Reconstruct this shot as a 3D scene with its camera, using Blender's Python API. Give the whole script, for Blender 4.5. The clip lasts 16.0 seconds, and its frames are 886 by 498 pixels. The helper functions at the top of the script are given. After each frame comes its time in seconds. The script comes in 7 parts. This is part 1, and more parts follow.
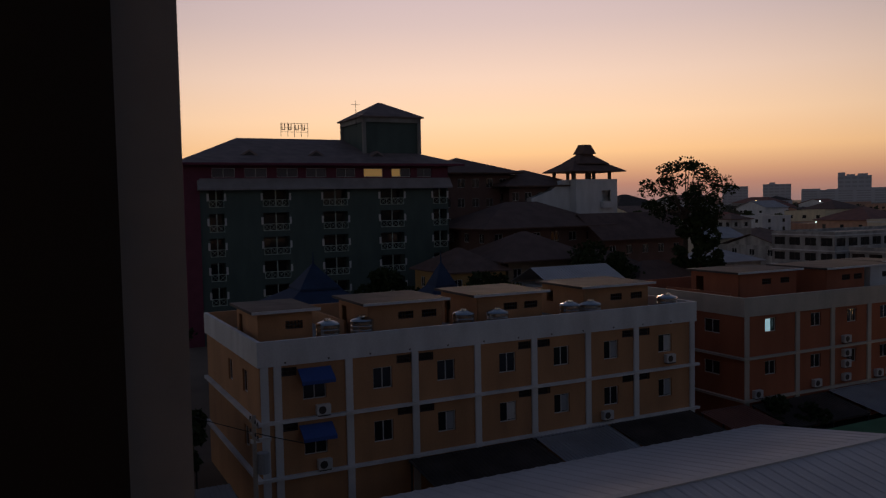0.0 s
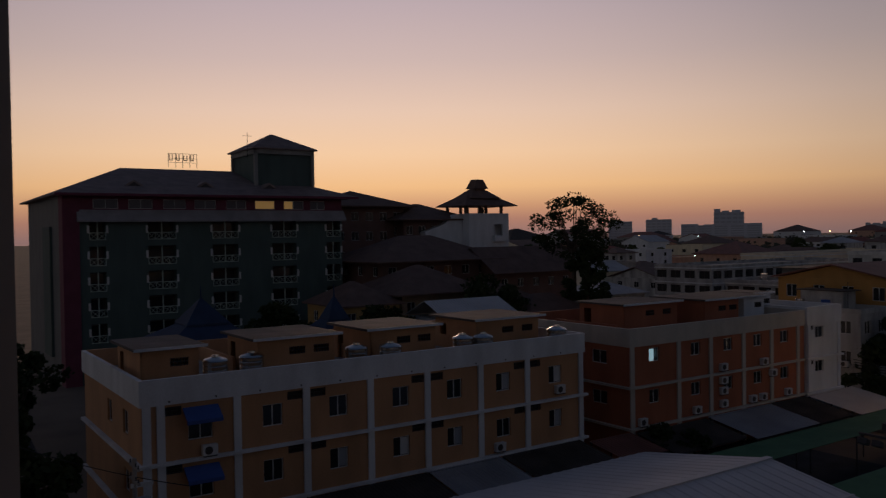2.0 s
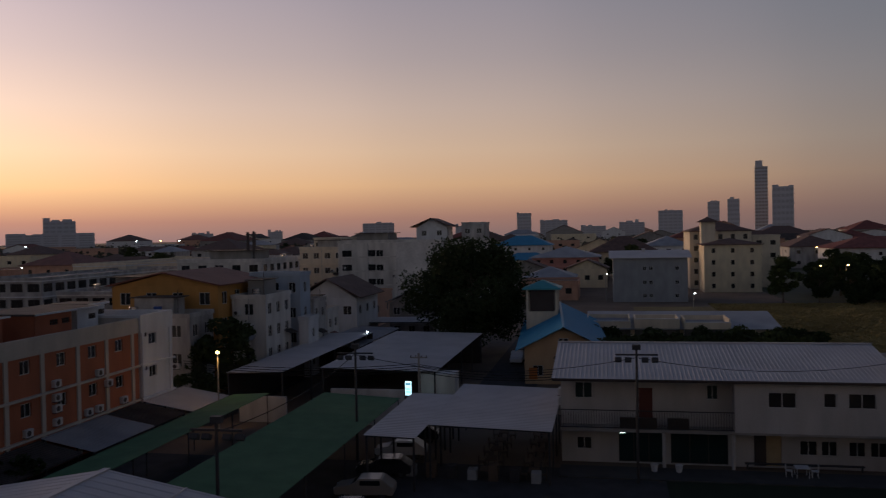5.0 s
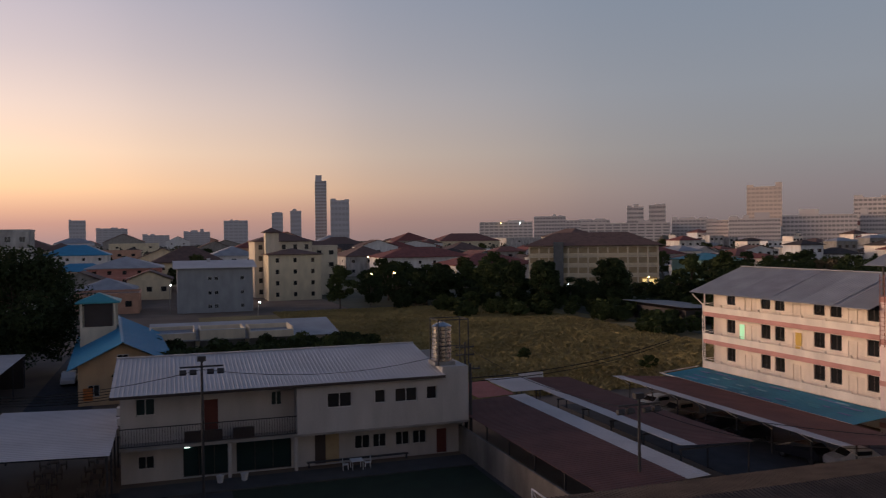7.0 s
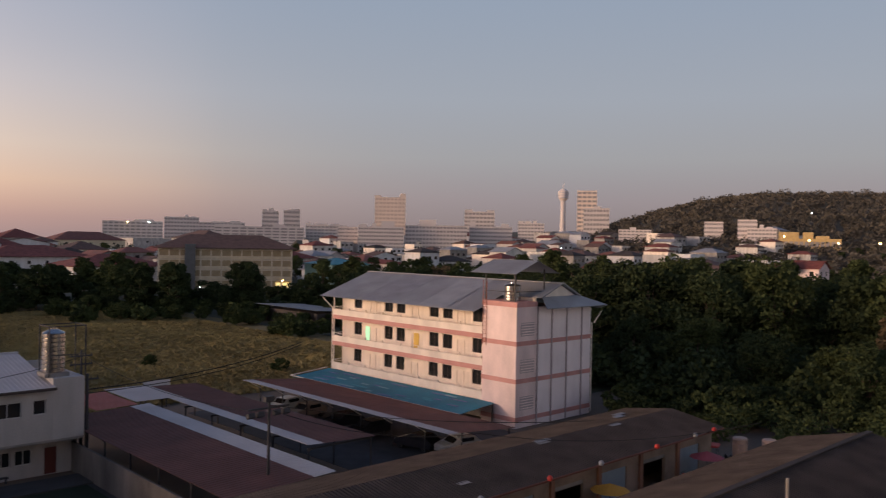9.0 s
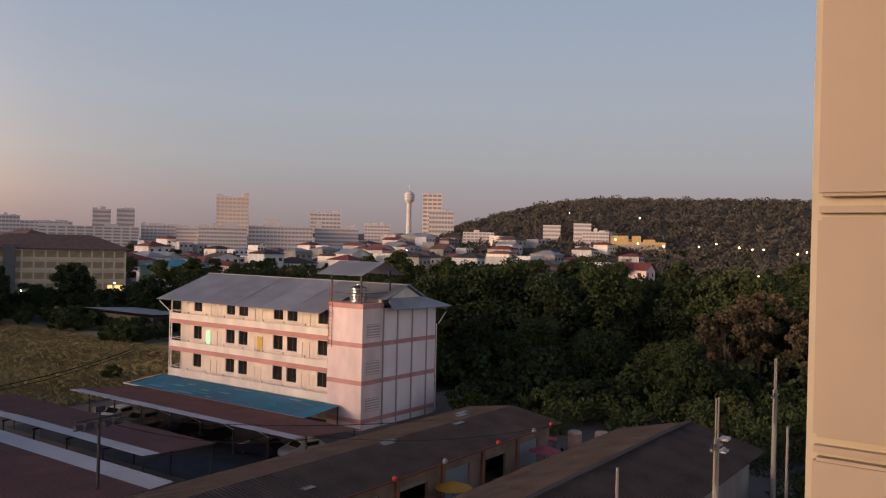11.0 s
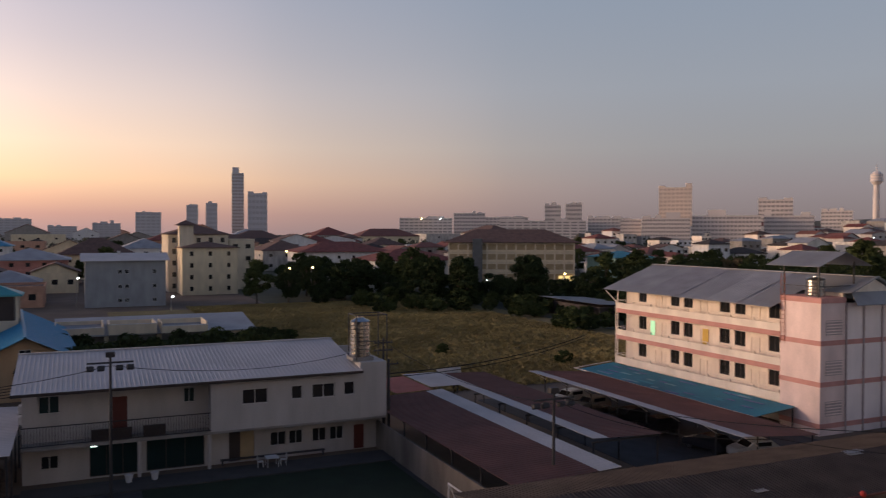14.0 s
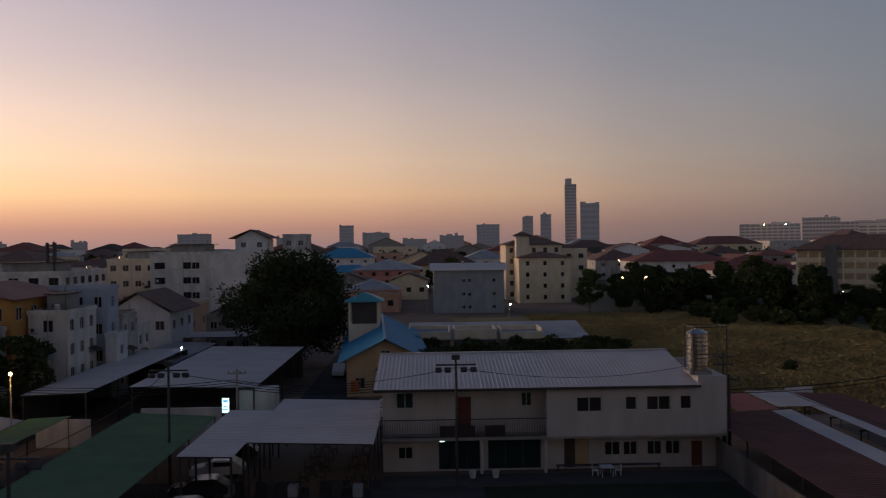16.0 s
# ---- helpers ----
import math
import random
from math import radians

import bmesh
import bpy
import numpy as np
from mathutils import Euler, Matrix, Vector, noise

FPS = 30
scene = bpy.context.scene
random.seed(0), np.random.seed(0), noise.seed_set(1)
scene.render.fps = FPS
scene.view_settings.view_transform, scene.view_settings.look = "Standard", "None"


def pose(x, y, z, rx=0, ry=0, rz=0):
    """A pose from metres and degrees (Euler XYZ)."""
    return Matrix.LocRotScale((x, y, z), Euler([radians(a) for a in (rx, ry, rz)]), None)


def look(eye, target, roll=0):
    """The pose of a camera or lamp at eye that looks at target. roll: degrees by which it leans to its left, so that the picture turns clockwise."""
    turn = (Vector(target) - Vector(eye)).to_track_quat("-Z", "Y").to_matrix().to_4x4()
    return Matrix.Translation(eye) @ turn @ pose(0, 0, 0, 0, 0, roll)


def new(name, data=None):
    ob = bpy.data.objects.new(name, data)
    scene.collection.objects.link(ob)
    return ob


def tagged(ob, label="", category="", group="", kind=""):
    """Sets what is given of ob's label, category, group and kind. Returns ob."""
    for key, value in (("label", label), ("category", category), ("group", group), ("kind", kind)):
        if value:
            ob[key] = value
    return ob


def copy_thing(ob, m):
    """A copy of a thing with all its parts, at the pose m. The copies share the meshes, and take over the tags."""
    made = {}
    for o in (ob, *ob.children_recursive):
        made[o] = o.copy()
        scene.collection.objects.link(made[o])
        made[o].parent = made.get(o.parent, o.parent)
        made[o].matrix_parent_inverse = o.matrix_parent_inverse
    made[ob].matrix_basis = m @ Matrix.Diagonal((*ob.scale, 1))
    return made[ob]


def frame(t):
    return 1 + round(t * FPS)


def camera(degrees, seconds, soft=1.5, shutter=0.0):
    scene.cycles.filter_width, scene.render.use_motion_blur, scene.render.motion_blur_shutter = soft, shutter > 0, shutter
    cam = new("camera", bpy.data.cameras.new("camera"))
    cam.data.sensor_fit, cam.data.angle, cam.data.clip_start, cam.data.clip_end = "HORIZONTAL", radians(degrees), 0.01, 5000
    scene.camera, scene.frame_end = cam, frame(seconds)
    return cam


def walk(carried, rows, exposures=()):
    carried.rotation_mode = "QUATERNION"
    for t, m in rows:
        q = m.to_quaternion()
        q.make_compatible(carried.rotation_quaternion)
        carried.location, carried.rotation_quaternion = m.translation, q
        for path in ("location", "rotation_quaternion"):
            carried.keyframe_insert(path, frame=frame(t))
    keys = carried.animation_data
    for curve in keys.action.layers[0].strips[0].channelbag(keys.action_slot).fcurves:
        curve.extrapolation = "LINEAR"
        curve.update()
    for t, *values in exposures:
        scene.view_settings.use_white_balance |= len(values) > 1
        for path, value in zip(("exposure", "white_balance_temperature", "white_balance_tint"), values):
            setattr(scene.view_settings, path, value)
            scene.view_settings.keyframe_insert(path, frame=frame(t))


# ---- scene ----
# camera and walk: a hand-held phone turning on a balcony; the eye shifts a few centimetres along the street grid
cam = camera(57.0, 16.0, soft=1.2, shutter=0.2)
H = 18.5
GRID = 26.57
CU, SU = math.cos(radians(GRID)), math.sin(radians(GRID))
PATH = [
    (0.0, -0.00, -0.23, -3.15, 1.14),
    (0.5, 0.02, -3.04, -2.41, 1.34),
    (1.0, 0.04, -5.32, -1.74, 1.48),
    (1.5, 0.06, -5.99, -1.32, 1.15),
    (2.0, 0.09, -7.63, -0.94, 0.90),
    (2.5, 0.09, -18.88, -1.25, 0.85),
    (3.0, 0.09, -29.83, -1.35, 0.72),
    (5.5, 0.06, -59.24, -1.06, 1.09),
    (6.0, 0.05, -68.61, -0.98, 0.85),
    (6.5, 0.04, -76.56, -0.85, 0.79),
    (7.0, 0.04, -81.93, -0.87, 0.69),
    (7.5, 0.03, -86.22, -0.87, 0.42),
    (8.0, 0.03, -89.77, -0.84, 0.07),
    (8.5, 0.02, -98.49, -0.68, -0.19),
    (9.0, 0.01, -107.17, -0.54, -1.03),
    (9.5, 0.01, -113.52, -0.35, -1.24),
    (10.0, 0.00, -118.21, -0.19, -1.40),
    (12.5, 0.02, -113.93, -0.32, -0.19),
    (13.0, 0.03, -105.77, -0.52, -0.39),
    (13.5, 0.03, -95.80, -1.00, -0.30),
    (14.0, 0.03, -87.55, -1.21, -0.09),
    (14.5, 0.04, -80.74, -1.01, 0.11),
    (15.0, 0.04, -74.62, -0.74, 0.38),
    (15.5, 0.05, -69.34, -0.51, 0.60),
    (16.0, 0.05, -64.53, -0.42, 0.78),
]
EXPOSURES = [
    (0.0, 0.2), (0.6, 0.1), (1.5, 0.05), (2.5, -0.1), (3.0, 0.0), (5.5, 0.78), (6.0, 1.05), (7.0, 1.42), (8.0, 1.66), (10.0, 1.95), (12.5, 1.95), (13.5, 1.88), (14.2, 1.62), (15.0, 1.30), (16.0, 0.95),
]
walk(cam, [(t, pose(CU * o, SU * o, H, 90 + p, r, y)) for t, o, y, p, r in PATH], EXPOSURES)

# ---- sky and light: a clear twilight, the glow low in one quarter of the sky ----
world = bpy.data.worlds.new("twilight")
scene.world = world
world.use_nodes = True
wn, wl = world.node_tree.nodes, world.node_tree.links
wn.clear()
w_out, w_bg, w_co = wn.new("ShaderNodeOutputWorld"), wn.new("ShaderNodeBackground"), wn.new("ShaderNodeTexCoord")
w_sep = wn.new("ShaderNodeSeparateXYZ")
wl.new(w_co.outputs["Generated"], w_sep.inputs[0])


def sky_ramp(stops):
    r = wn.new("ShaderNodeValToRGB")
    r.color_ramp.interpolation = "LINEAR"
    els = r.color_ramp.elements
    while len(els) < len(stops):
        els.new(0.5)
    for e, (p, c) in zip(els, stops):
        e.position, e.color = p, (*c, 1)
    wl.new(w_sep.outputs["Z"], r.inputs[0])
    return r


GLOW_AZ = 2.0
w_dot = wn.new("ShaderNodeVectorMath")
w_dot.operation = "DOT_PRODUCT"
w_dot.inputs[1].default_value = (math.sin(radians(GLOW_AZ)), math.cos(radians(GLOW_AZ)), 0)
wl.new(w_co.outputs["Generated"], w_dot.inputs[0])
w_map = wn.new("ShaderNodeMapRange")
w_map.inputs["From Min"].default_value, w_map.inputs["From Max"].default_value = -0.5, 1.0
wl.new(w_dot.outputs["Value"], w_map.inputs["Value"])
w_pow = wn.new("ShaderNodeMath")
w_pow.operation = "POWER"
w_exp = wn.new("ShaderNodeMath")
w_exp.operation = "MULTIPLY_ADD"
w_exp.use_clamp = False
w_exp.inputs[1].default_value, w_exp.inputs[2].default_value = 6.5, 2.6
wl.new(w_sep.outputs["Z"], w_exp.inputs[0])
wl.new(w_exp.outputs[0], w_pow.inputs[1])
w_fall = wn.new("ShaderNodeValToRGB")
w_fall.color_ramp.interpolation = "CARDINAL"
els_ = w_fall.color_ramp.elements
while len(els_) < 7:
    els_.new(0.5)
for e, (p, q) in zip(els_, ((0.0, 0.0), (0.333, 0.35), (0.517, 0.555), (0.667, 0.687), (0.796, 0.77), (0.9, 0.866), (1.0, 1.0))):
    e.position, e.color = p, (q, q, q, 1)
wl.new(w_map.outputs["Result"], w_fall.inputs[0])
wl.new(w_fall.outputs[0], w_pow.inputs[0])
warm = sky_ramp([(0.0, (0.30, 0.17, 0.155)), (0.02, (0.45, 0.215, 0.15)), (0.035, (0.63, 0.32, 0.175)), (0.06, (0.91, 0.525, 0.25)),
                 (0.10, (0.94, 0.615, 0.38)), (0.15, (0.85, 0.60, 0.46)), (0.21, (0.68, 0.51, 0.47)), (0.29, (0.56, 0.44, 0.48)),
                 (0.38, (0.19, 0.185, 0.26)), (0.55, (0.055, 0.072, 0.13)), (1.0, (0.016, 0.027, 0.058))])
cool = sky_ramp([(0.0, (0.068, 0.054, 0.055)), (0.02, (0.078, 0.064, 0.065)), (0.05, (0.090, 0.077, 0.080)), (0.10, (0.099, 0.098, 0.102)),
                 (0.17, (0.098, 0.106, 0.121)), (0.30, (0.081, 0.098, 0.126)), (0.38, (0.050, 0.063, 0.096)), (0.55, (0.028, 0.040, 0.072)), (1.0, (0.016, 0.027, 0.058))])
# an unseen paler sky behind the balcony building, added to brighten walls facing the camera
west = sky_ramp([(0.0, (0.19, 0.175, 0.175)), (0.12, (0.215, 0.20, 0.20)), (0.26, (0.13, 0.13, 0.14)), (0.45, (0.045, 0.052, 0.075)), (1.0, (0.016, 0.027, 0.058))])
w_dot2 = wn.new("ShaderNodeVectorMath")
w_dot2.operation = "DOT_PRODUCT"
w_dot2.inputs[1].default_value = (math.sin(radians(240)), math.cos(radians(240)), 0)
wl.new(w_co.outputs["Generated"], w_dot2.inputs[0])
w_map2 = wn.new("ShaderNodeMapRange")
w_map2.interpolation_type = "SMOOTHSTEP"
w_map2.inputs["From Min"].default_value, w_map2.inputs["From Max"].default_value = -0.05, 0.75
wl.new(w_dot2.outputs["Value"], w_map2.inputs["Value"])
w_mix = wn.new("ShaderNodeMix")
w_mix.data_type = "RGBA"
wl.new(w_pow.outputs[0], w_mix.inputs["Factor"])
wl.new(cool.outputs[0], w_mix.inputs["A"])
wl.new(warm.outputs[0], w_mix.inputs["B"])
w_mix2 = wn.new("ShaderNodeMix")
w_mix2.data_type = "RGBA"
wl.new(w_map2.outputs["Result"], w_mix2.inputs["Factor"])
wl.new(w_mix.outputs["Result"], w_mix2.inputs["A"])
wl.new(west.outputs[0], w_mix2.inputs["B"])
wl.new(w_mix2.outputs["Result"], w_bg.inputs["Color"])
w_bg.inputs["Strength"].default_value = 1.0
wl.new(w_bg.outputs[0], w_out.inputs["Surface"])

sun = new("sun", bpy.data.lights.new("sun", "SUN"))
sun.data.energy, sun.data.angle, sun.data.color = 1.02, radians(22), (1.0, 0.65, 0.42)
sun.matrix_world = look((0, 0, 0), (-math.sin(radians(GLOW_AZ)), -math.cos(radians(GLOW_AZ)), -0.07))

# ---- materials ----
MATS = {}


def mat(name, col, rough=0.8, metal=0.0, var=0.25, scale=0.6, fine=9.0, bump=0.15, spec=0.4, streak=0.0):
    """A painted or weathered surface: broad stains, fine grain and a little relief."""
    if name in MATS:
        return MATS[name]
    m = bpy.data.materials.new(name)
    m.use_nodes = True
    n, l = m.node_tree.nodes, m.node_tree.links
    b = n["Principled BSDF"]
    co = n.new("ShaderNodeTexCoord")
    mp = n.new("ShaderNodeMapping")
    mp.inputs["Scale"].default_value = (1, 1, 1 - streak)
    l.new(co.outputs["Object"], mp.inputs[0])
    big, small = n.new("ShaderNodeTexNoise"), n.new("ShaderNodeTexNoise")
    big.inputs["Scale"].default_value, big.inputs["Detail"].default_value = scale, 5
    small.inputs["Scale"].default_value, small.inputs["Detail"].default_value = fine, 3
    l.new(mp.outputs[0], big.inputs["Vector"])
    l.new(co.outputs["Object"], small.inputs["Vector"])
    info = n.new("ShaderNodeObjectInfo")
    add = n.new("ShaderNodeMath")
    add.operation = "MULTIPLY_ADD"
    add.inputs[1].default_value = 0.35
    l.new(small.outputs["Fac"], add.inputs[0])
    l.new(big.outputs["Fac"], add.inputs[2])
    add2 = n.new("ShaderNodeMath")
    add2.operation = "MULTIPLY_ADD"
    add2.inputs[1].default_value = 0.12
    l.new(info.outputs["Random"], add2.inputs[0])
    l.new(add.outputs[0], add2.inputs[2])
    ramp = n.new("ShaderNodeValToRGB")
    ramp.color_ramp.elements[0].position, ramp.color_ramp.elements[1].position = 0.4, 1.0
    ramp.color_ramp.elements[0].color = (*[c * (1 - var) for c in col], 1)
    ramp.color_ramp.elements[1].color = (*[min(1, c * (1 + var * 0.6)) for c in col], 1)
    l.new(add2.outputs[0], ramp.inputs[0])
    l.new(ramp.outputs[0], b.inputs["Base Color"])
    bm_ = n.new("ShaderNodeBump")
    bm_.inputs["Strength"].default_value, bm_.inputs["Distance"].default_value = bump, 0.02
    l.new(small.outputs["Fac"], bm_.inputs["Height"])
    l.new(bm_.outputs[0], b.inputs["Normal"])
    b.inputs["Roughness"].default_value, b.inputs["Metallic"].default_value = rough, metal
    b.inputs["Specular IOR Level"].default_value = spec
    MATS[name] = m
    return m


def lamp_mat(name, col, power):
    m = bpy.data.materials.new(name)
    m.use_nodes = True
    b = m.node_tree.nodes["Principled BSDF"]
    b.inputs["Base Color"].default_value = (*col, 1)
    b.inputs["Emission Color"].default_value = (*col, 1)
    b.inputs["Emission Strength"].default_value = power
    return m


WHITE = mat("white_paint", (0.62, 0.63, 0.65), streak=0.7)
YELLOW = mat("ochre_paint", (0.46, 0.245, 0.125), streak=0.7)
BEIGE = mat("beige_paint", (0.66, 0.58, 0.42), streak=0.6)
ORANGE = mat("burnt_orange_paint", (0.36, 0.12, 0.062), streak=0.7)
GREEN = mat("dark_green_paint", (0.075, 0.105, 0.098), streak=0.7)
MAROON = mat("maroon_paint", (0.15, 0.036, 0.062))
PINK = mat("pink_paint", (0.86, 0.70, 0.67), streak=0.5)
ROSE = mat("rose_band_paint", (0.60, 0.31, 0.28))
PALE = mat("pale_pink_white_paint", (0.85, 0.77, 0.68), streak=0.6)
CREAM = mat("cream_paint", (0.64, 0.57, 0.45), streak=0.6)
GREY = mat("grey_paint", (0.30, 0.32, 0.35), streak=0.6)
CONCRETE = mat("weathered_concrete", (0.27, 0.26, 0.25), var=0.4, streak=0.6)
DIRTY = mat("stained_concrete", (0.42, 0.41, 0.40), var=0.7, streak=0.75)
GLASS = mat("dark_glass", (0.02, 0.022, 0.025), rough=0.08, var=0.1, bump=0.02, spec=0.6)
TEAL_GLASS = mat("teal_glass", (0.015, 0.035, 0.037), rough=0.08, var=0.1, bump=0.02, spec=0.6)
FRAME = mat("window_frame_paint", (0.55, 0.55, 0.55), rough=0.5)
# near-black; on inner cores and shed walls it stands for unlit depth
DARKFRAME_SHADE = mat("dark_frame_and_shade", (0.05, 0.04, 0.04), rough=0.5)
ROOF_BROWN = mat("brown_roof_tile", (0.14, 0.085, 0.068), var=0.4, fine=5, bump=0.5)
ROOF_GREYBROWN = mat("grey_brown_roof_tile", (0.22, 0.165, 0.155), var=0.35, fine=5, bump=0.5)
ROOF_RED = mat("red_roof_tile", (0.20, 0.062, 0.048), var=0.5, bump=0.4)
ROOF_BLUE = mat("blue_metal_roof", (0.035, 0.23, 0.40), rough=0.5, var=0.2)
ROOF_CYAN = mat("turquoise_metal_roof", (0.06, 0.30, 0.34), rough=0.5, var=0.2)
APT = mat("stained_white_render", (0.62, 0.60, 0.57), var=0.45, streak=0.8)
OFFWHITE = mat("greyed_white_paint", (0.46, 0.45, 0.445), streak=0.75)
ROOF_WHITE = mat("pale_metal_roof", (0.50, 0.48, 0.48), rough=0.55, var=0.18, scale=0.3)
ROOF_GREY = mat("grey_metal_roof", (0.30, 0.31, 0.33), rough=0.55, var=0.3, scale=0.3)
# light is in the colour: warm-lit for the carport, shaded for the parking sheds
ROOF_RUST = mat("rust_brown_metal_roof", (0.21, 0.085, 0.062), rough=0.7, var=0.35, scale=0.4)
ROOF_RUSTSHADE = mat("shaded_rust_brown_metal_roof", (0.135, 0.058, 0.047), rough=0.75, var=0.35, scale=0.4)
ROOF_FIBRE = mat("old_fibre_cement_roof", (0.062, 0.050, 0.044), rough=0.9, var=0.6, scale=0.5)
NET = mat("green_shade_net", (0.065, 0.16, 0.075), rough=0.9, var=0.25)
STEEL = mat("stainless_steel", (0.55, 0.53, 0.50), rough=0.25, metal=1.0, var=0.1, bump=0.02)
IRON = mat("dark_iron", (0.045, 0.045, 0.05), rough=0.6)
TANKTAN = mat("tan_plastic", (0.60, 0.40, 0.29), rough=0.5)
ASPHALT = mat("asphalt", (0.055, 0.055, 0.058), rough=0.9, var=0.4)
SOIL = mat("dusty_soil", (0.16, 0.12, 0.09), rough=0.95, var=0.4, scale=0.15)
SAND = mat("pale_dusty_yard", (0.30, 0.25, 0.20), rough=0.95, var=0.35, scale=0.2)
POOLBLUE = mat("blue_sheet_roof", (0.02, 0.22, 0.32), rough=0.6, var=0.35, scale=0.3)
BLUEPATCH = mat("deep_blue_sheet", (0.02, 0.07, 0.30), rough=0.4)
GRASS = mat("dry_grass", (0.25, 0.195, 0.085), rough=0.95, var=0.75, scale=0.06, fine=2.0)
TURF = mat("sports_turf", (0.015, 0.028, 0.014), rough=0.95, var=0.3)
LEAF = mat("dark_foliage", (0.040, 0.056, 0.024), rough=0.9, var=0.5, scale=0.4, fine=3, spec=0.12)
LEAF_LIGHT = mat("light_foliage", (0.062, 0.080, 0.030), rough=0.9, var=0.5, scale=0.3, fine=3, spec=0.12)
LEAF_DRY = mat("browning_foliage", (0.10, 0.075, 0.038), rough=0.8, var=0.4, scale=0.4, fine=3)
BARK = mat("bark", (0.12, 0.09, 0.07), rough=0.95, var=0.4)
WOODPOLE = mat("grey_concrete_pole", (0.33, 0.30, 0.27), rough=0.9)
RED = mat("red_plastic", (0.55, 0.05, 0.04), rough=0.5)
BLUE = mat("blue_canvas", (0.04, 0.09, 0.30), rough=0.8)
RUBBER = mat("black_rubber", (0.02, 0.02, 0.02), rough=0.85)
CARWHITE = mat("white_car_paint", (0.65, 0.66, 0.68), rough=0.25, var=0.05, bump=0.0)
CARDARK = mat("dark_car_paint", (0.03, 0.03, 0.035), rough=0.2, var=0.05, bump=0.0)
CARSILVER = mat("beige_silver_car_paint", (0.40, 0.36, 0.31), rough=0.3, metal=0.3, var=0.05, bump=0.0)
DARKDOOR = mat("dark_red_door", (0.12, 0.035, 0.03), rough=0.5)
GLOWWARM = lamp_mat("sodium_light", (1.0, 0.62, 0.22), 9.0)
GLOWWHITE = lamp_mat("white_light", (0.80, 0.95, 1.0), 6.0)
GLOWGREEN = lamp_mat("green_light", (0.5, 1.0, 0.75), 1.2)
GLOWROOM = lamp_mat("lit_room", (1.0, 0.58, 0.20), 0.11)

# ---- builders ----


def P(u, v):
    """Street-grid metres to world metres."""
    return CU * u - SU * v, SU * u + CU * v


def thing(name, u, v, label, cat, z=0.0, rz=None, group="", kind=""):
    x, y = P(u, v)
    ob = new(name)
    ob.matrix_world = pose(x, y, z, 0, 0, GRID if rz is None else rz)
    ob.empty_display_size = 0.5
    return tagged(ob, label, cat, group, kind)


def link(name, mesh, parent, m=None, label=""):
    ob = new(name, mesh)
    ob.parent = parent
    if m is not None:
        ob.matrix_basis = m
    return tagged(ob, label)


def mesh_of(bm, material):
    me = bpy.data.meshes.new("m")
    bmesh.ops.recalc_face_normals(bm, faces=bm.faces)
    bm.to_mesh(me)
    bm.free()
    for x in (material if isinstance(material, (list, tuple)) else [material]):
        me.materials.append(x)
    return me


def part(name, bm, material, parent, label="", m=None):
    return link(name, mesh_of(bm, material), parent, m, label)


def single(name, bm, material, u, v, label, cat, z=0.0, rz=None, group="", kind=""):
    x, y = P(u, v)
    ob = new(name, mesh_of(bm, material))
    ob.matrix_world = pose(x, y, z, 0, 0, GRID if rz is None else rz)
    return tagged(ob, label, cat, group, kind)


def box(bm, x0, x1, y0, y1, z0, z1, bevel=0.0, m=None):
    vs = [bm.verts.new((x, y, z)) for x in (x0, x1) for y in (y0, y1) for z in (z0, z1)]
    fs = [bm.faces.new([vs[i] for i in q]) for q in
          ((0, 1, 3, 2), (4, 6, 7, 5), (0, 4, 5, 1), (2, 3, 7, 6), (0, 2, 6, 4), (1, 5, 7, 3))]
    if bevel:
        r = bmesh.ops.bevel(bm, geom=list({e for f in fs for e in f.edges}), offset=bevel, segments=1, affect="EDGES")
        vs = list({v for f in r["faces"] for v in f.verts} | {v for v in vs if v.is_valid})
    if m is not None:
        bmesh.ops.transform(bm, matrix=m, verts=vs)
    return bm


def boxes(*rows):
    bm = bmesh.new()
    for r in rows:
        box(bm, *r)
    return bm


def cyl(bm, r0, r1, z0, z1, x=0.0, y=0.0, seg=12, m=None):
    a = [bm.verts.new((x + r0 * math.cos(i * math.tau / seg), y + r0 * math.sin(i * math.tau / seg), z0)) for i in range(seg)]
    b = [bm.verts.new((x + r1 * math.cos(i * math.tau / seg), y + r1 * math.sin(i * math.tau / seg), z1)) for i in range(seg)]
    for i in range(seg):
        j = (i + 1) % seg
        bm.faces.new((a[i], a[j], b[j], b[i]))
    bm.faces.new(a[::-1])
    bm.faces.new(b)
    if m is not None:
        bmesh.ops.transform(bm, matrix=m, verts=a + b)
    return bm


def tube(bm, p, q, r0, r1=None, seg=6):
    p, q = Vector(p), Vector(q)
    d = q - p
    m = Matrix.Translation(p) @ d.to_track_quat("Z", "Y").to_matrix().to_4x4()
    return cyl(bm, r0, r0 if r1 is None else r1, 0, d.length, seg=seg, m=m)


def prism(bm, outline, y0, y1):
    """An outline in x and z, drawn out along y."""
    a, b = [bm.verts.new((x, y0, z)) for x, z in outline], [bm.verts.new((x, y1, z)) for x, z in outline]
    bm.faces.new(a)
    bm.faces.new(b[::-1])
    for i in range(len(a)):
        j = (i + 1) % len(a)
        bm.faces.new((a[j], a[i], b[i], b[j]))
    return bm


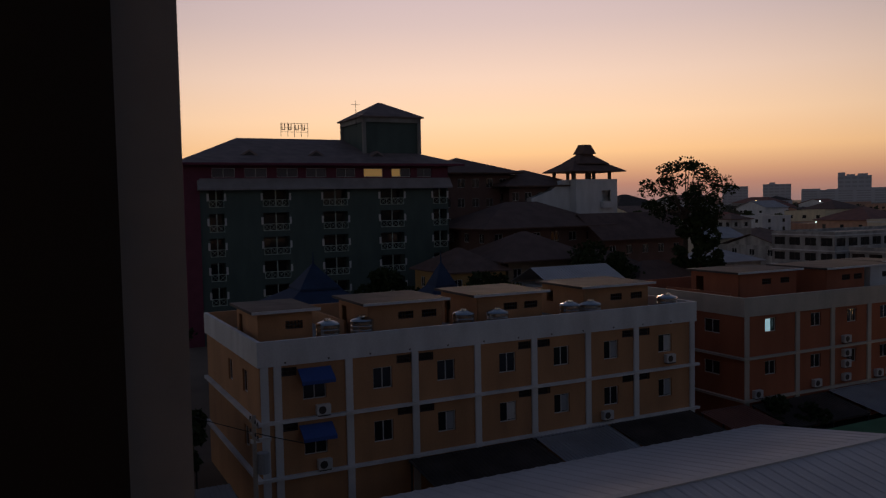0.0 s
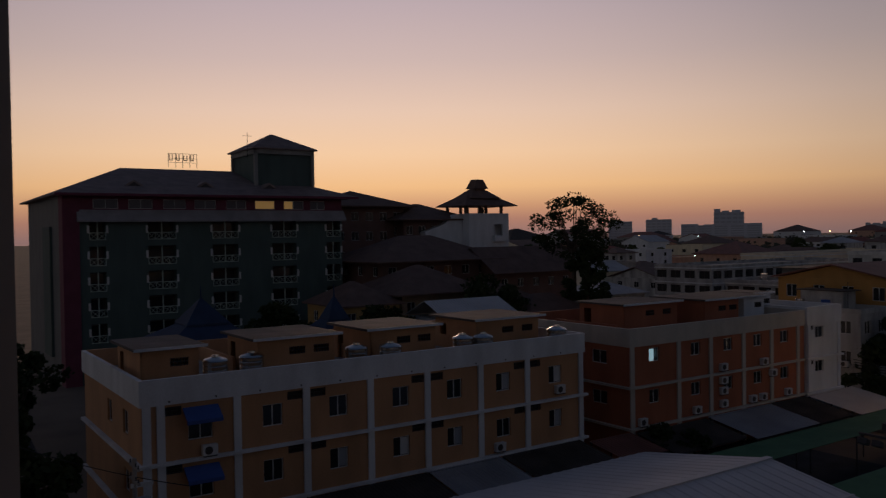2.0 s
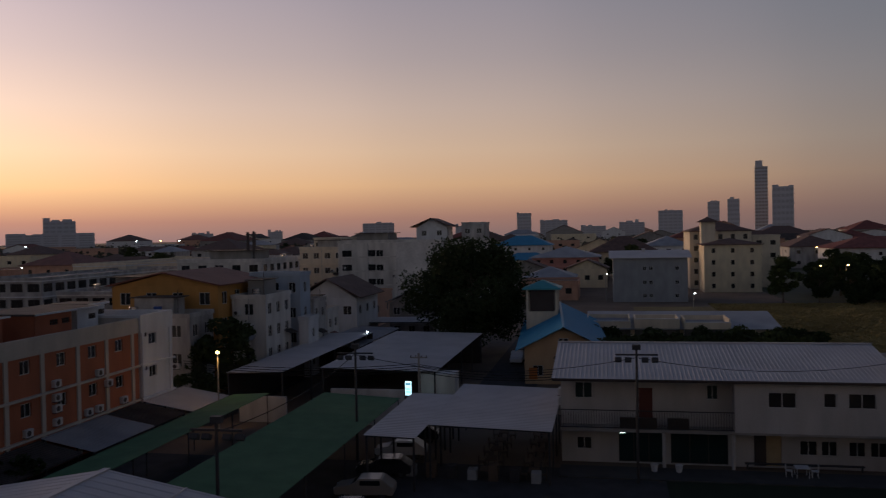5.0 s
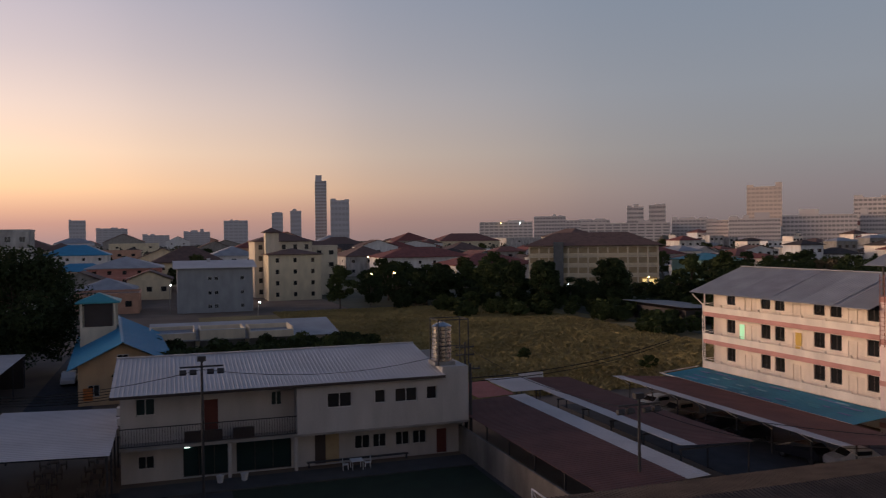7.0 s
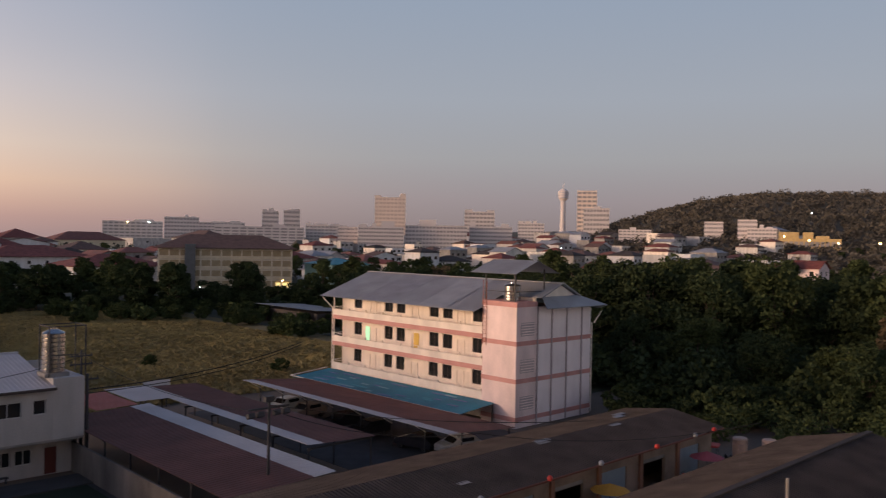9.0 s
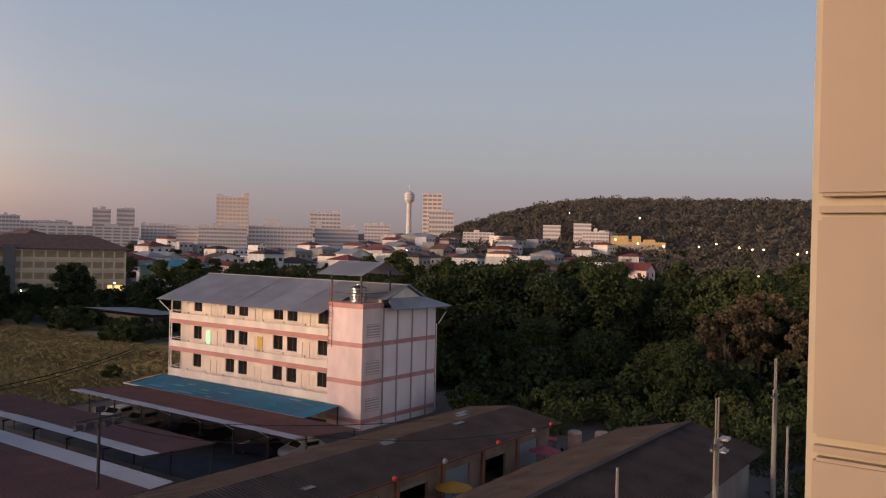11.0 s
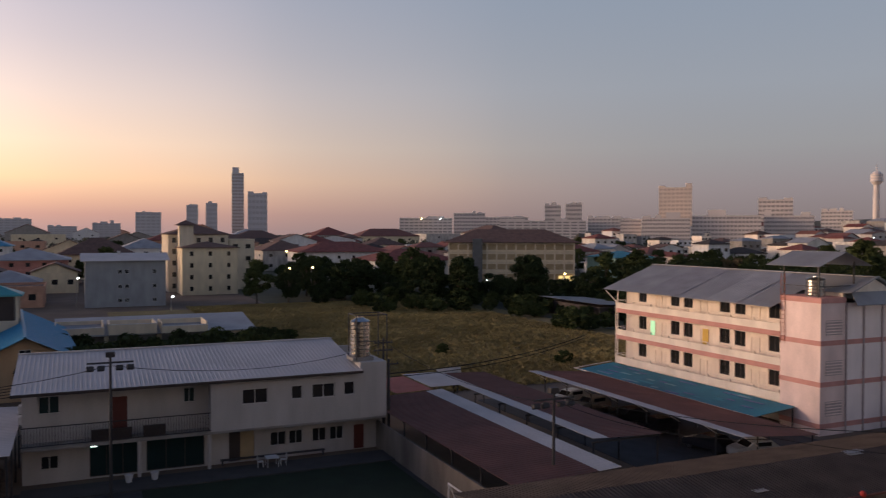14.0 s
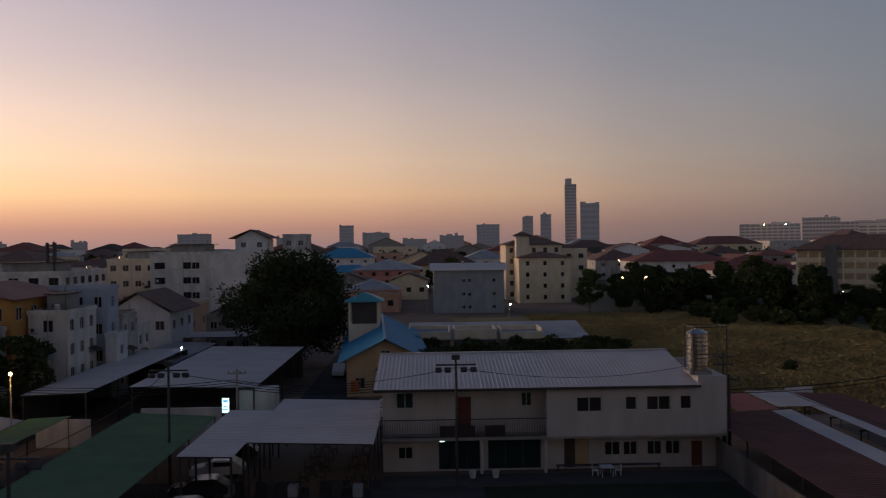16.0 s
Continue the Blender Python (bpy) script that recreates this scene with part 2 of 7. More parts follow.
def wall(L, h, d, holes=(), z0=0.0):
    """A wall along x from 0 to L, its face at y = 0 and its back at y = d, with openings (x0, x1, z0, z1) right through it."""
    bm = bmesh.new()
    xs = sorted({0.0, L, *[a for q in holes for a in q[:2]]})
    zs = sorted({z0, z0 + h, *[a for q in holes for a in q[2:4]]})
    V = {}

    def vert(i, j, k):
        if (i, j, k) not in V:
            V[i, j, k] = bm.verts.new((xs[i], d * k, zs[j]))
        return V[i, j, k]

    solid = {(i, j): not any(q[0] < (xs[i] + xs[i + 1]) / 2 < q[1] and q[2] < (zs[j] + zs[j + 1]) / 2 < q[3] for q in holes)
             for i in range(len(xs) - 1) for j in range(len(zs) - 1)}
    for (i, j), s in solid.items():
        if not s:
            continue
        bm.faces.new((vert(i, j, 0), vert(i + 1, j, 0), vert(i + 1, j + 1, 0), vert(i, j + 1, 0)))
        bm.faces.new((vert(i, j, 1), vert(i, j + 1, 1), vert(i + 1, j + 1, 1), vert(i + 1, j, 1)))
        for di, dj, a, b in ((-1, 0, (i, j), (i, j + 1)), (1, 0, (i + 1, j + 1), (i + 1, j)), (0, -1, (i + 1, j), (i, j)), (0, 1, (i, j + 1), (i + 1, j + 1))):
            if not solid.get((i + di, j + dj), False):
                bm.faces.new((vert(*a, 0), vert(*b, 0), vert(*b, 1), vert(*a, 1)))
    return bm


def side(kind, L, W):
    """The pose of a wall seen from outside along each side of a box L by W whose front is y = 0."""
    return {"front": pose(0, 0, 0), "left": pose(0, W, 0, 0, 0, -90), "right": pose(L, 0, 0, 0, 0, 90), "back": pose(L, W, 0, 0, 0, 180)}[kind]


CACHE = {}


def shared(key, make):
    if key not in CACHE:
        CACHE[key] = make()
    return CACHE[key]


def window(parent, m, w, h, panes=2, frame=None, glass=None, depth=0.12, name="window", label=""):
    """A window in its opening: a frame with mullions, and one pane behind each light."""
    frame, glass = frame or FRAME, glass or GLASS

    def make_frame():
        t, bm = 0.06, bmesh.new()
        box(bm, 0, w, 0, 0.07, 0, t)
        box(bm, 0, w, 0, 0.07, h - t, h)
        for k in range(panes + 1):
            x = k * (w - t) / panes
            box(bm, x, x + t, 0.003, 0.067, t, h - t)
        return mesh_of(bm, frame)

    def make_pane():
        return mesh_of(boxes((0, (w - 0.06) / panes - 0.06, 0, 0.015, 0, h - 0.12)), glass)

    ob = link(name, shared(("f", w, h, panes, frame.name), make_frame), parent, m @ pose(0, depth, 0), label)
    for k in range(panes):
        link("pane", shared(("p", w, h, panes, glass.name), make_pane), ob, pose(0.06 + k * (w - 0.06) / panes, 0.03, 0.06))
    return ob


def gable_roof(bm, L, W, over, z, rise, thick=0.15):
    """A gable roof with its ridge along x, over a box L by W."""
    y0, y1, ym = -over, W + over, W / 2
    o = [(y0, z), (ym, z + rise), (y1, z), (y1, z + thick), (ym, z + rise + thick), (y0, z + thick)]
    a, b = [bm.verts.new((-over, y, q)) for y, q in o], [bm.verts.new((L + over, y, q)) for y, q in o]
    bm.faces.new(a)
    bm.faces.new(b[::-1])
    for i in range(6):
        j = (i + 1) % 6
        bm.faces.new((a[j], a[i], b[i], b[j]))
    return bm


def hip_roof(bm, x0, x1, y0, y1, z, rise, inset=None, thick=0.2):
    """A hip roof over the rectangle; inset: how far the ridge ends stand in from the short sides."""
    W = y1 - y0
    inset = W / 2 if inset is None else inset
    turn = W > 1.15 * (x1 - x0)
    if turn:
        x0, x1, y0, y1 = y0, y1, x0, x1
    first = len(bm.verts)
    lo = [(x0, y0), (x1, y0), (x1, y1), (x0, y1)]
    a = [bm.verts.new((x, y, z)) for x, y in lo]
    b = [bm.verts.new((x, y, z + thick)) for x, y in lo]
    r = [bm.verts.new((x0 + inset, (y0 + y1) / 2, z + rise)), bm.verts.new((x1 - inset, (y0 + y1) / 2, z + rise))]
    bm.faces.new(a[::-1])
    for i in range(4):
        j = (i + 1) % 4
        bm.faces.new((a[i], a[j], b[j], b[i]))
    bm.faces.new((b[0], b[1], r[1], r[0]))
    bm.faces.new((b[2], b[3], r[0], r[1]))
    bm.faces.new((b[1], b[2], r[1]))
    bm.faces.new((b[3], b[0], r[0]))
    if turn:
        for q in list(bm.verts)[first:]:
            q.co.x, q.co.y = q.co.y, q.co.x
    return bm


def ribbed(L, W, za, zb, pitch=0.3, rib=0.04, thick=0.02):
    """A profiled metal sheet: L along x, W along y, rising from za at y = 0 to zb at y = W; ribs run down the slope."""
    bm = bmesh.new()
    xs, k = [], 0
    n = max(2, int(L / pitch))
    p = L / n
    for i in range(n):
        xs += [(i * p, 0), ((i + 0.6) * p, 0), ((i + 0.7) * p, rib), ((i + 0.9) * p, rib)]
    xs.append((L, 0))
    top = [[bm.verts.new((x, y, z + r)) for x, r in xs] for y, z in ((0, za), (W, zb))]
    low = [[bm.verts.new((x, y, z - thick)) for x in (0, L)] for y, z in ((0, za), (W, zb))]
    for i in range(len(xs) - 1):
        bm.faces.new((top[0][i], top[0][i + 1], top[1][i + 1], top[1][i]))
    bm.faces.new((low[0][0], low[1][0], low[1][1], low[0][1]))
    bm.faces.new([low[0][0], low[0][1]] + top[0][::-1])
    bm.faces.new([low[1][1], low[1][0]] + top[1])
    bm.faces.new((low[0][0], top[0][0], top[1][0], low[1][0]))
    bm.faces.new((low[0][1], low[1][1], top[1][-1], top[0][-1]))
    return bm


def lathe(profile, seg=20):
    """A round body from (radius, height) pairs, closed at both ends."""
    bm = bmesh.new()
    rings = [[bm.verts.new((r * math.cos(i * math.tau / seg), r * math.sin(i * math.tau / seg), z)) for i in range(seg)] for r, z in profile]
    for a, b in zip(rings, rings[1:]):
        for i in range(seg):
            j = (i + 1) % seg
            bm.faces.new((a[i], a[j], b[j], b[i]))
    bm.faces.new(rings[0][::-1])
    bm.faces.new(rings[-1])
    return bm


def hooped(r, z0, h, n, waist=0.955):
    """The profile of a hooped tank."""
    out = []
    for k in range(n):
        a, b = z0 + k * h / n, z0 + (k + 1) * h / n
        out += [(r * waist, a), (r, a + 0.16 * (b - a)), (r, a + 0.84 * (b - a)), (r * waist, b - 0.002)]
    return out

# ---- ground ----
g = bmesh.new()
box(g, -4500, 4500, -4500, 4500, -1, 0)
single("ground", g, SOIL, 0, 0, "flat dusty brown earth between the buildings", "ground", kind="structure")


def slab(name, u0, u1, v0, v1, z, material, label, cat="ground"):
    return single(name, boxes((0, u1 - u0, 0, v1 - v0, -0.3, z)), material, u0, v0, label, cat, kind="structure")


slab("road", 43.5, 64, -24, 45, 0.02, ASPHALT, "dark asphalt of the side street and parking", "road")
slab("road", 74, 118, 38.5, 44, 0.03, ASPHALT, "dark asphalt lane beside the sheds", "road")
slab("road", 76, 150, 8.5, 15.5, 0.035, ASPHALT, "worn asphalt lane leading to the blue house", "road")
slab("pavement", 61.5, 64.6, -23.7, 3.8, 0.12, mat("dark_paving", (0.06, 0.06, 0.06), var=0.4), "concrete walk in front of the white house", "pavement")
slab("ground", 44, 61.4, -22.8, -4, 0.05, TURF, "small dark green sports pitch", "pitch")
slab("road", 42, 80, -60, -40, 0.04, ASPHALT, "dark tarred car park before the pink block", "road")
slab("ground", 24.5, 33, -70, -20, 0.05, SAND, "pale dusty yard between the workshops", "yard")
field = slab("ground", 86, 200, -92, -6, 0.06, GRASS, "dry yellowing grass field", "field")

slab("ground", 200, 420, -230, -44, 0.02, mat("scrub_floor", (0.06, 0.065, 0.035), var=0.5, scale=0.1), "dark scrubby ground among the trees", "scrub")
slab("ground", 60, 420, -420, -75.5, 0.015, mat("scrub_floor", (0.06, 0.065, 0.035)), "dark leafy ground of the wood", "scrub")

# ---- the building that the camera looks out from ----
# its unseen length and height are added to keep west sky off the foreground
single("wall_outer", boxes((-14, 0.3, 1.85, 40, 0, 33)), mat("grey_jamb_paint", (0.27, 0.26, 0.265), streak=0.6), 0, 0, "grey painted jamb and outer wall, extended out of view to shade the foreground", "wall", kind="structure")
single("wall_outer", boxes((-14, 0.25, -40, -1.62, 0, 33)), BEIGE, 0, 0, "beige painted outer wall of the balcony building, extended out of view for shade", "wall", kind="structure")
single("wall_below", boxes((-14, 0.28, -1.6, 1.83, 0, 16.6)), BEIGE, 0, 0, "beige wall under the balcony", "wall", kind="structure")
single("wall_above", boxes((-14, 0.28, -1.6, 1.83, 20.1, 33)), BEIGE, 0, 0, "beige wall over the balcony", "wall", kind="structure")
single("wall_back", boxes((-14, -2.2, -1.6, 1.83, 16.9, 19.8)), BEIGE, 0, 0, "plain beige back wall of the balcony", "wall", kind="structure")
single("floor", boxes((-2.2, 0.28, -1.6, 1.83, 16.6, 16.9)), CONCRETE, 0, 0, "plain concrete balcony floor", "floor", kind="structure")
single("ceiling", boxes((-2.2, 0.28, -1.6, 1.83, 19.8, 20.1)), WHITE, 0, 0, "plain white balcony ceiling", "ceiling", kind="structure")
clad = single("wall_cladding", boxes((-2.2, 0.305, -1.6, -1.53, 16.9, 19.8)), BEIGE, 0, 0, "warm beige tiled side wall of the balcony", "wall", kind="structure")
TILEWARM = mat("warm_beige_tile", (0.56, 0.46, 0.345), rough=0.6, var=0.12, scale=1.5)
tile = boxes((0, 0.60, 0, 0.03, 0, 0.375))
bmesh.ops.bevel(tile, geom=tile.edges[:], offset=0.006, segments=2, affect="EDGES")
tile = mesh_of(tile, TILEWARM)
lath = mesh_of(boxes((0, 0.60, 0, 0.018, 0, 0.012)), TILEWARM)
for k in range(-4, 3):
    for j in range(4):
        link("tile", tile, clad, pose(-2.17 + j * 0.62, -1.53, 18.60 + k * 0.41))
        link("trim", lath, clad, pose(-2.17 + j * 0.62, -1.53, 18.60 + k * 0.41 - 0.028))
# the near-black panel puts the inner side wall's shade into its colour
door = single("door_leaf", boxes((-0.75, 0.155, 1.72, 1.765, 16.92, 19.2)), mat("inner_wall_shade", (0.012, 0.008, 0.006), rough=0.7), 0, 0,
              "near-black panel standing for the shaded inner side wall", "door", kind="structure")

# ---- the ochre row house across the street ----


def water_tank(u, v, z, r=0.75, h=1.35):
    t = thing("water_tank", u, v, "round stainless steel water tank on a flat roof", "water tank", z=z, group="steel roof tanks")
    part("body", lathe(hooped(r, 0.1, h, 5)), STEEL, t)
    part("lid", lathe([(r * 1.03, h + 0.1), (r * 0.9, h + 0.2), (r * 0.4, h + 0.32), (r * 0.32, h + 0.33), (r * 0.3, h + 0.43)]), STEEL, t, "domed steel lid")
    part("stand", cyl(bmesh.new(), r * 1.05, r * 1.05, 0, 0.1, seg=16), CONCRETE, t)
    return t


AC = {}


def air_con(parent, m):
    """An outdoor air-conditioning unit on its bracket."""
    if not AC:
        b = bmesh.new()
        box(b, 0, 0.85, -0.36, 0, 0, 0.6, bevel=0.02)
        AC["case"] = mesh_of(b, FRAME)
        b = bmesh.new()
        cyl(b, 0.23, 0.23, 0, 0.02, seg=18, m=pose(0.32, -0.36, 0.3, 90))
        AC["fan"] = mesh_of(b, DARKFRAME_SHADE)
        AC["bracket"] = mesh_of(boxes((0.05, 0.10, -0.4, 0, -0.06, 0), (0.72, 0.77, -0.4, 0, -0.06, 0), (0.1, 0.72, -0.39, -0.35, -0.055, -0.01)), IRON)
    a = link("air_conditioner", AC["case"], parent, m, "white outdoor air-conditioning unit")
    link("fan_grille", AC["fan"], a)
    link("bracket", AC["bracket"], a)
    return a


def louvre(parent, m, w=1.0, h=0.5):
    def make():
        b = bmesh.new()
        box(b, 0, w, 0, 0.1, 0, 0.05)
        box(b, 0, w, 0, 0.1, h - 0.05, h)
        box(b, 0, w, 0, 0.1, h / 2 - 0.025, h / 2 + 0.025)
        for k in range(6):
            x = k * (w - 0.05) / 5
            box(b, x, x + 0.05, 0.004, 0.096, 0.05, h - 0.05)
        return mesh_of(b, DARKFRAME_SHADE)
    return link("vent_block", shared(("louv", w, h), make), parent, m @ pose(0, 0.05, 0), "dark pierced vent block")


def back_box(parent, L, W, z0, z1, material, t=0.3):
    """An inner core that closes the rooms behind the windows; its near-black colour is their shade."""
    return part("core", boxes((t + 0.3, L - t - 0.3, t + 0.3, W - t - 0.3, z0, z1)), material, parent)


def row_house(u, v, L, W, pil, wins, vents, wallm, trimm, top, label, name="row_house", leftwins=(), awn=(), acs=()):
    """A three-storey shophouse row: parapet, string courses, pilasters, windows with air conditioners and vents."""
    t = thing(name, u, v, label, "building")
    s1, s2, s3 = 3.05, 6.3, 9.5
    holes = [(a - u, b - u, c, d) for a, b, c, d in wins] + [(a - u, b - u, c, d) for a, b, c, d in vents]
    part("wall", wall(L, s3, 0.3, holes), wallm, t)
    part("wall", wall(W, s3, 0.3, [(W - q[1], W - q[0], q[2], q[3]) for q in leftwins]), wallm, t, m=side("left", L, W) @ pose(0, 0.002, 0))
    part("wall", wall(W - 0.6, s3, 0.3), wallm, t, m=side("right", L, W) @ pose(0.3, 0.002, 0))
    part("wall", wall(L - 0.6, s3, 0.3), wallm, t, m=side("back", L, W) @ pose(0.3, 0, 0))
    back_box(t, L, W, 0, s3 - 0.3, DARKFRAME_SHADE)
    part("roof_slab", boxes((0.25, L - 0.25, 0.25, W - 0.25, s3, s3 + 0.25)), CONCRETE, t)
    o = 0.14
    part("parapet", boxes((-o, L + o, -o, 0.12, s3, top)), trimm, t, "pale painted parapet")
    part("parapet", boxes((-o, 0.12, 0.123, W + o, s3, top)), trimm, t)
    part("parapet", boxes((L - 0.12, L + o, 0.123, W + o, s3, top)), trimm, t)
    part("parapet", boxes((0.123, L - 0.123, W - 0.12, W + o, s3, top)), wallm, t)
    part("parapet_inner", boxes((0.125, L - 0.125, 0.123, 0.145, s3 + 0.26, top - 0.06)), wallm, t)
    for z in (s1, s2):
        part("string_course", boxes((-0.3, L + 0.3, -0.3, -0.003, z - 0.1, z + 0.08)), trimm, t)
        part("string_course", boxes((-0.3, -0.003, 0, W, z - 0.1, z + 0.08)), trimm, t)
    for p in pil:
        for z0, z1 in ((0, s1 - 0.1), (s1 + 0.08, s2 - 0.1), (s2 + 0.08, s3)):
            part("pilaster", boxes((p - u - 0.22, p - u + 0.22, -0.12, -0.002, z0, z1)), trimm, t)
    for a, b, c, d in wins:
        window(t, pose(a - u, 0, c), round(b - a, 2), round(d - c, 2), 2)
    for a, b, c, d in leftwins:
        window(t, side("left", L, W) @ pose(W - b, 0, c), round(b - a, 2), round(d - c, 2), 2)
    for a, b, c, d in vents:
        louvre(t, pose(a - u, 0, c), round(b - a, 2), round(d - c, 2))
    for a, z in acs:
        air_con(t, pose(a - u - 0.4, -0.002, z))
    for a, z in awn:
        b = bmesh.new()
        prism(b, [(0, 0), (0.05, 0.0), (0.05, 0.02), (0.9, -0.55), (0.9, -0.75), (0.86, -0.75), (0.86, -0.56), (0, 0.06)], 0, 2.0)
        part("awning", b, BLUE, t, "blue canvas awning", m=pose(a - u, -0.002, z, 0, 0, -90) @ pose(0, 0, 0))
    return t


Y_WINS = [(a, a + 1.25, z, z + 1.3) for z in (7.45, 4.2) for a in (17.95, 22.25, 26.75, 31.0, 35.2, 40.1)] + [(13.6, 15.0, z, z + 1.2) for z in (7.35, 4.1)]
Y_VENTS = [(a, a + 1.0, z, z + 0.5) for z in (8.85, 5.65) for a in (12.25, 19.5, 21.0, 28.2, 29.7, 36.8, 38.3)]
row = row_house(11.1, 45.3, 32.4, 15.3, [11.35, 12.1, 16.4, 20.7, 25.1, 29.4, 33.8, 38.0, 43.25], Y_WINS, Y_VENTS, YELLOW, WHITE, 10.95,
                "ochre three-storey row house with a white parapet", leftwins=[(3, 4.2, 7.4, 8.8), (7, 8.2, 7.4, 8.8), (3, 4.2, 4.1, 5.4)],
                awn=[(13.3, 9.15), (13.3, 5.85)], acs=[(14.7, 6.42), (14.7, 3.2), (41.0, 6.7), (35.3, 3.3)])


for k in range(12):
    part("scupper", boxes((1.4 + 2.6 * k, 1.5 + 2.6 * k, -0.155, -0.141, 9.62, 9.72)), DARKFRAME_SHADE, row, "dark drain hole")
for a, z, m_ in ((26.75, 4.2, FRAME), (35.2, 7.45, GREY), (31.0, 4.2, GREY), (40.1, 7.45, FRAME), (40.1, 4.2, GREY), (22.25, 4.2, GREY)):
    part("curtain", boxes((a - 11.1 + 0.64, a - 11.1 + 1.17, 0.128, 0.14, z + 0.1, z + 1.2)), m_, row, "pale drawn curtain")


def roof_hut(u, v, L, W, wallm, z=9.75, label="small stair hut with a flat concrete roof", door=True):
    t = thing("roof_hut", u, v, label, "roof hut", z=z, group="stair huts")
    h = 2.35
    part("wall", wall(L, h, 0.15, [(L * 0.4, L * 0.4 + 1.1, 1.3, 1.8), (L * 0.72, L * 0.72 + 1.1, 1.3, 1.8)] if L > 4.6 else [(1.7, 2.8, 1.3, 1.8)]), wallm, t)
    part("wall", wall(W, h, 0.15, [(0.6, 1.5, 0.0, 1.9)] if door else ()), wallm, t, m=side("left", L, W) @ pose(0, 0.002, 0))
    part("wall", wall(W - 0.3, h, 0.15), wallm, t, m=side("right", L, W) @ pose(0.15, 0.002, 0))
    part("wall", wall(L - 0.3, h, 0.15), wallm, t, m=side("back", L, W) @ pose(0.15, 0, 0))
    part("roof", boxes((-0.4, L + 0.4, -0.4, W + 0.3, h, h + 0.16)), mat("tarred_flat_roof", (0.075, 0.066, 0.064), var=0.5), t, "stained flat concrete roof")
    part("roof_edge", boxes((-0.44, L + 0.44, -0.44, -0.402, h + 0.01, h + 0.18)), WHITE, t)
    for x in ((0.4, 0.72) if L > 4.6 else (1.7 / L,)):
        louvre(t, pose(L * x, 0, 1.3), 1.1, 0.5)
    return t


for a, L in ((11.9, 3.4), (19.0, 5.3), (27.0, 5.3), (36.0, 6.0)):
    roof_hut(a, 48.6, L, 5.5, YELLOW)
for a, b in ((16.2, 48.3), (18.6, 48.6), (25.4, 47.6), (27.6, 46.9), (33.8, 47.3), (35.3, 46.9), (42.2, 46.7)):
    water_tank(a, b, 9.75)
for a in (16.4, 20.7, 25.1, 33.8):
    single("roof_divider", boxes((0, 0.15, 0, 7.5, 0, 1.0)), YELLOW, a + 2.2, 52.0, "low ochre dividing wall on the flat roof", "low wall", z=9.75, group="roof dividers")

# ---- the burnt-orange row house and its white end block ----
O_WINS = [(a, a + 1.2, z, z + 1.1) for z in (8.15, 4.8) for a in (50.1, 55.2, 59.5, 63.7, 67.7)]
orow = row_house(47.9, 44.6, 23.6, 15.5, [48.1, 53.6, 57.7, 62.2, 66.3, 70.4], O_WINS, [], ORANGE, mat("greyed_beige_trim", (0.46, 0.42, 0.37), streak=0.6), 10.95,
                 "burnt-orange three-storey row house with beige trim", leftwins=[(2.5, 4.2, 7.9, 9.0), (2.5, 4.2, 4.6, 5.7)],
                 acs=[(59.2, 6.55), (49.1, 3.2), (55.7, 3.3), (59.2, 5.4), (59.2, 4.5), (59.2, 3.4), (65.0, 6.45), (63.3, 3.3), (64.8, 3.3), (66.3, 5.3), (68.6, 3.3)])
lit = part("curtain", boxes((50.15 - 47.9, 50.75 - 47.9, 0.10, 0.115, 8.2, 9.15)), lamp_mat("lit_curtain", (0.55, 0.85, 0.95), 0.35), orow, "pale lit curtain in a window")
wrow = row_house(71.6, 44.4, 5.6, 15.4, [71.9, 76.95], [(a, a + 1.4, z, z + 1.1) for z in (8.15, 4.9) for a in (73.0,)], [(72.0, 72.7, 9.0, 9.4), (72.0, 72.7, 5.7, 6.1)], WHITE, WHITE, 11.2,
                 "white end house of the row", name="row_house")
roof_hut(53.0, 50.0, 7.0, 5.5, ORANGE)
roof_hut(62.0, 48.5, 5.0, 6.0, ORANGE)
roof_hut(67.8, 48.5, 3.2, 6.0, WHITE)
roof_hut(72.2, 50.5, 2.6, 4.0, WHITE)
single("roof_divider", boxes((0, 0.15, 0, 7.5, 0, 1.0)), ORANGE, 50.5, 48.5, "low orange dividing wall on the flat roof", "low wall", z=9.75, group="roof dividers")

# lean-to roofs along the foot of both rows


def lean_to(u, v, L, W, z0, z1, material, label, posts=3, name="lean_to"):
    """A roof of profiled sheet on posts, rising from z0 at its front to z1 at its back."""
    t = thing(name, u, v, label, "shed roof", group="lean-to roofs")
    part("roof_sheet", ribbed(L, W, z0, z1), material, t)
    for k in range(posts):
        for y, z in ((0.15, z0), (W - 0.15, z1)):
            x = 0.15 + k * (L - 0.3) / max(1, posts - 1)
            part("post", boxes((x - 0.05, x + 0.05, y - 0.05, y + 0.05, 0, z - 0.03)), IRON, t)
    for y, z in ((0.15, z0), (W - 0.15, z1)):
        part("beam", boxes((0, L, y - 0.06, y - 0.052 + 0.11, z - 0.16, z - 0.025)), IRON, t)
    return t


lean_to(20, 41.3, 9, 3.7, 2.3, 2.9, ROOF_FIBRE, "old grey sheet lean-to roof under the ochre row")
lean_to(29.2, 41.0, 6, 4.0, 2.2, 2.95, ROOF_GREY, "patched dark sheet lean-to roof under the row")
lean_to(35.4, 40.8, 7.4, 4.2, 2.2, 2.95, ROOF_FIBRE, "weathered fibre sheet lean-to roof under the row")
lean_to(43.2, 40.6, 4.4, 3.8, 2.3, 2.9, ROOF_RUST, "rusty brown lean-to roof between the rows")
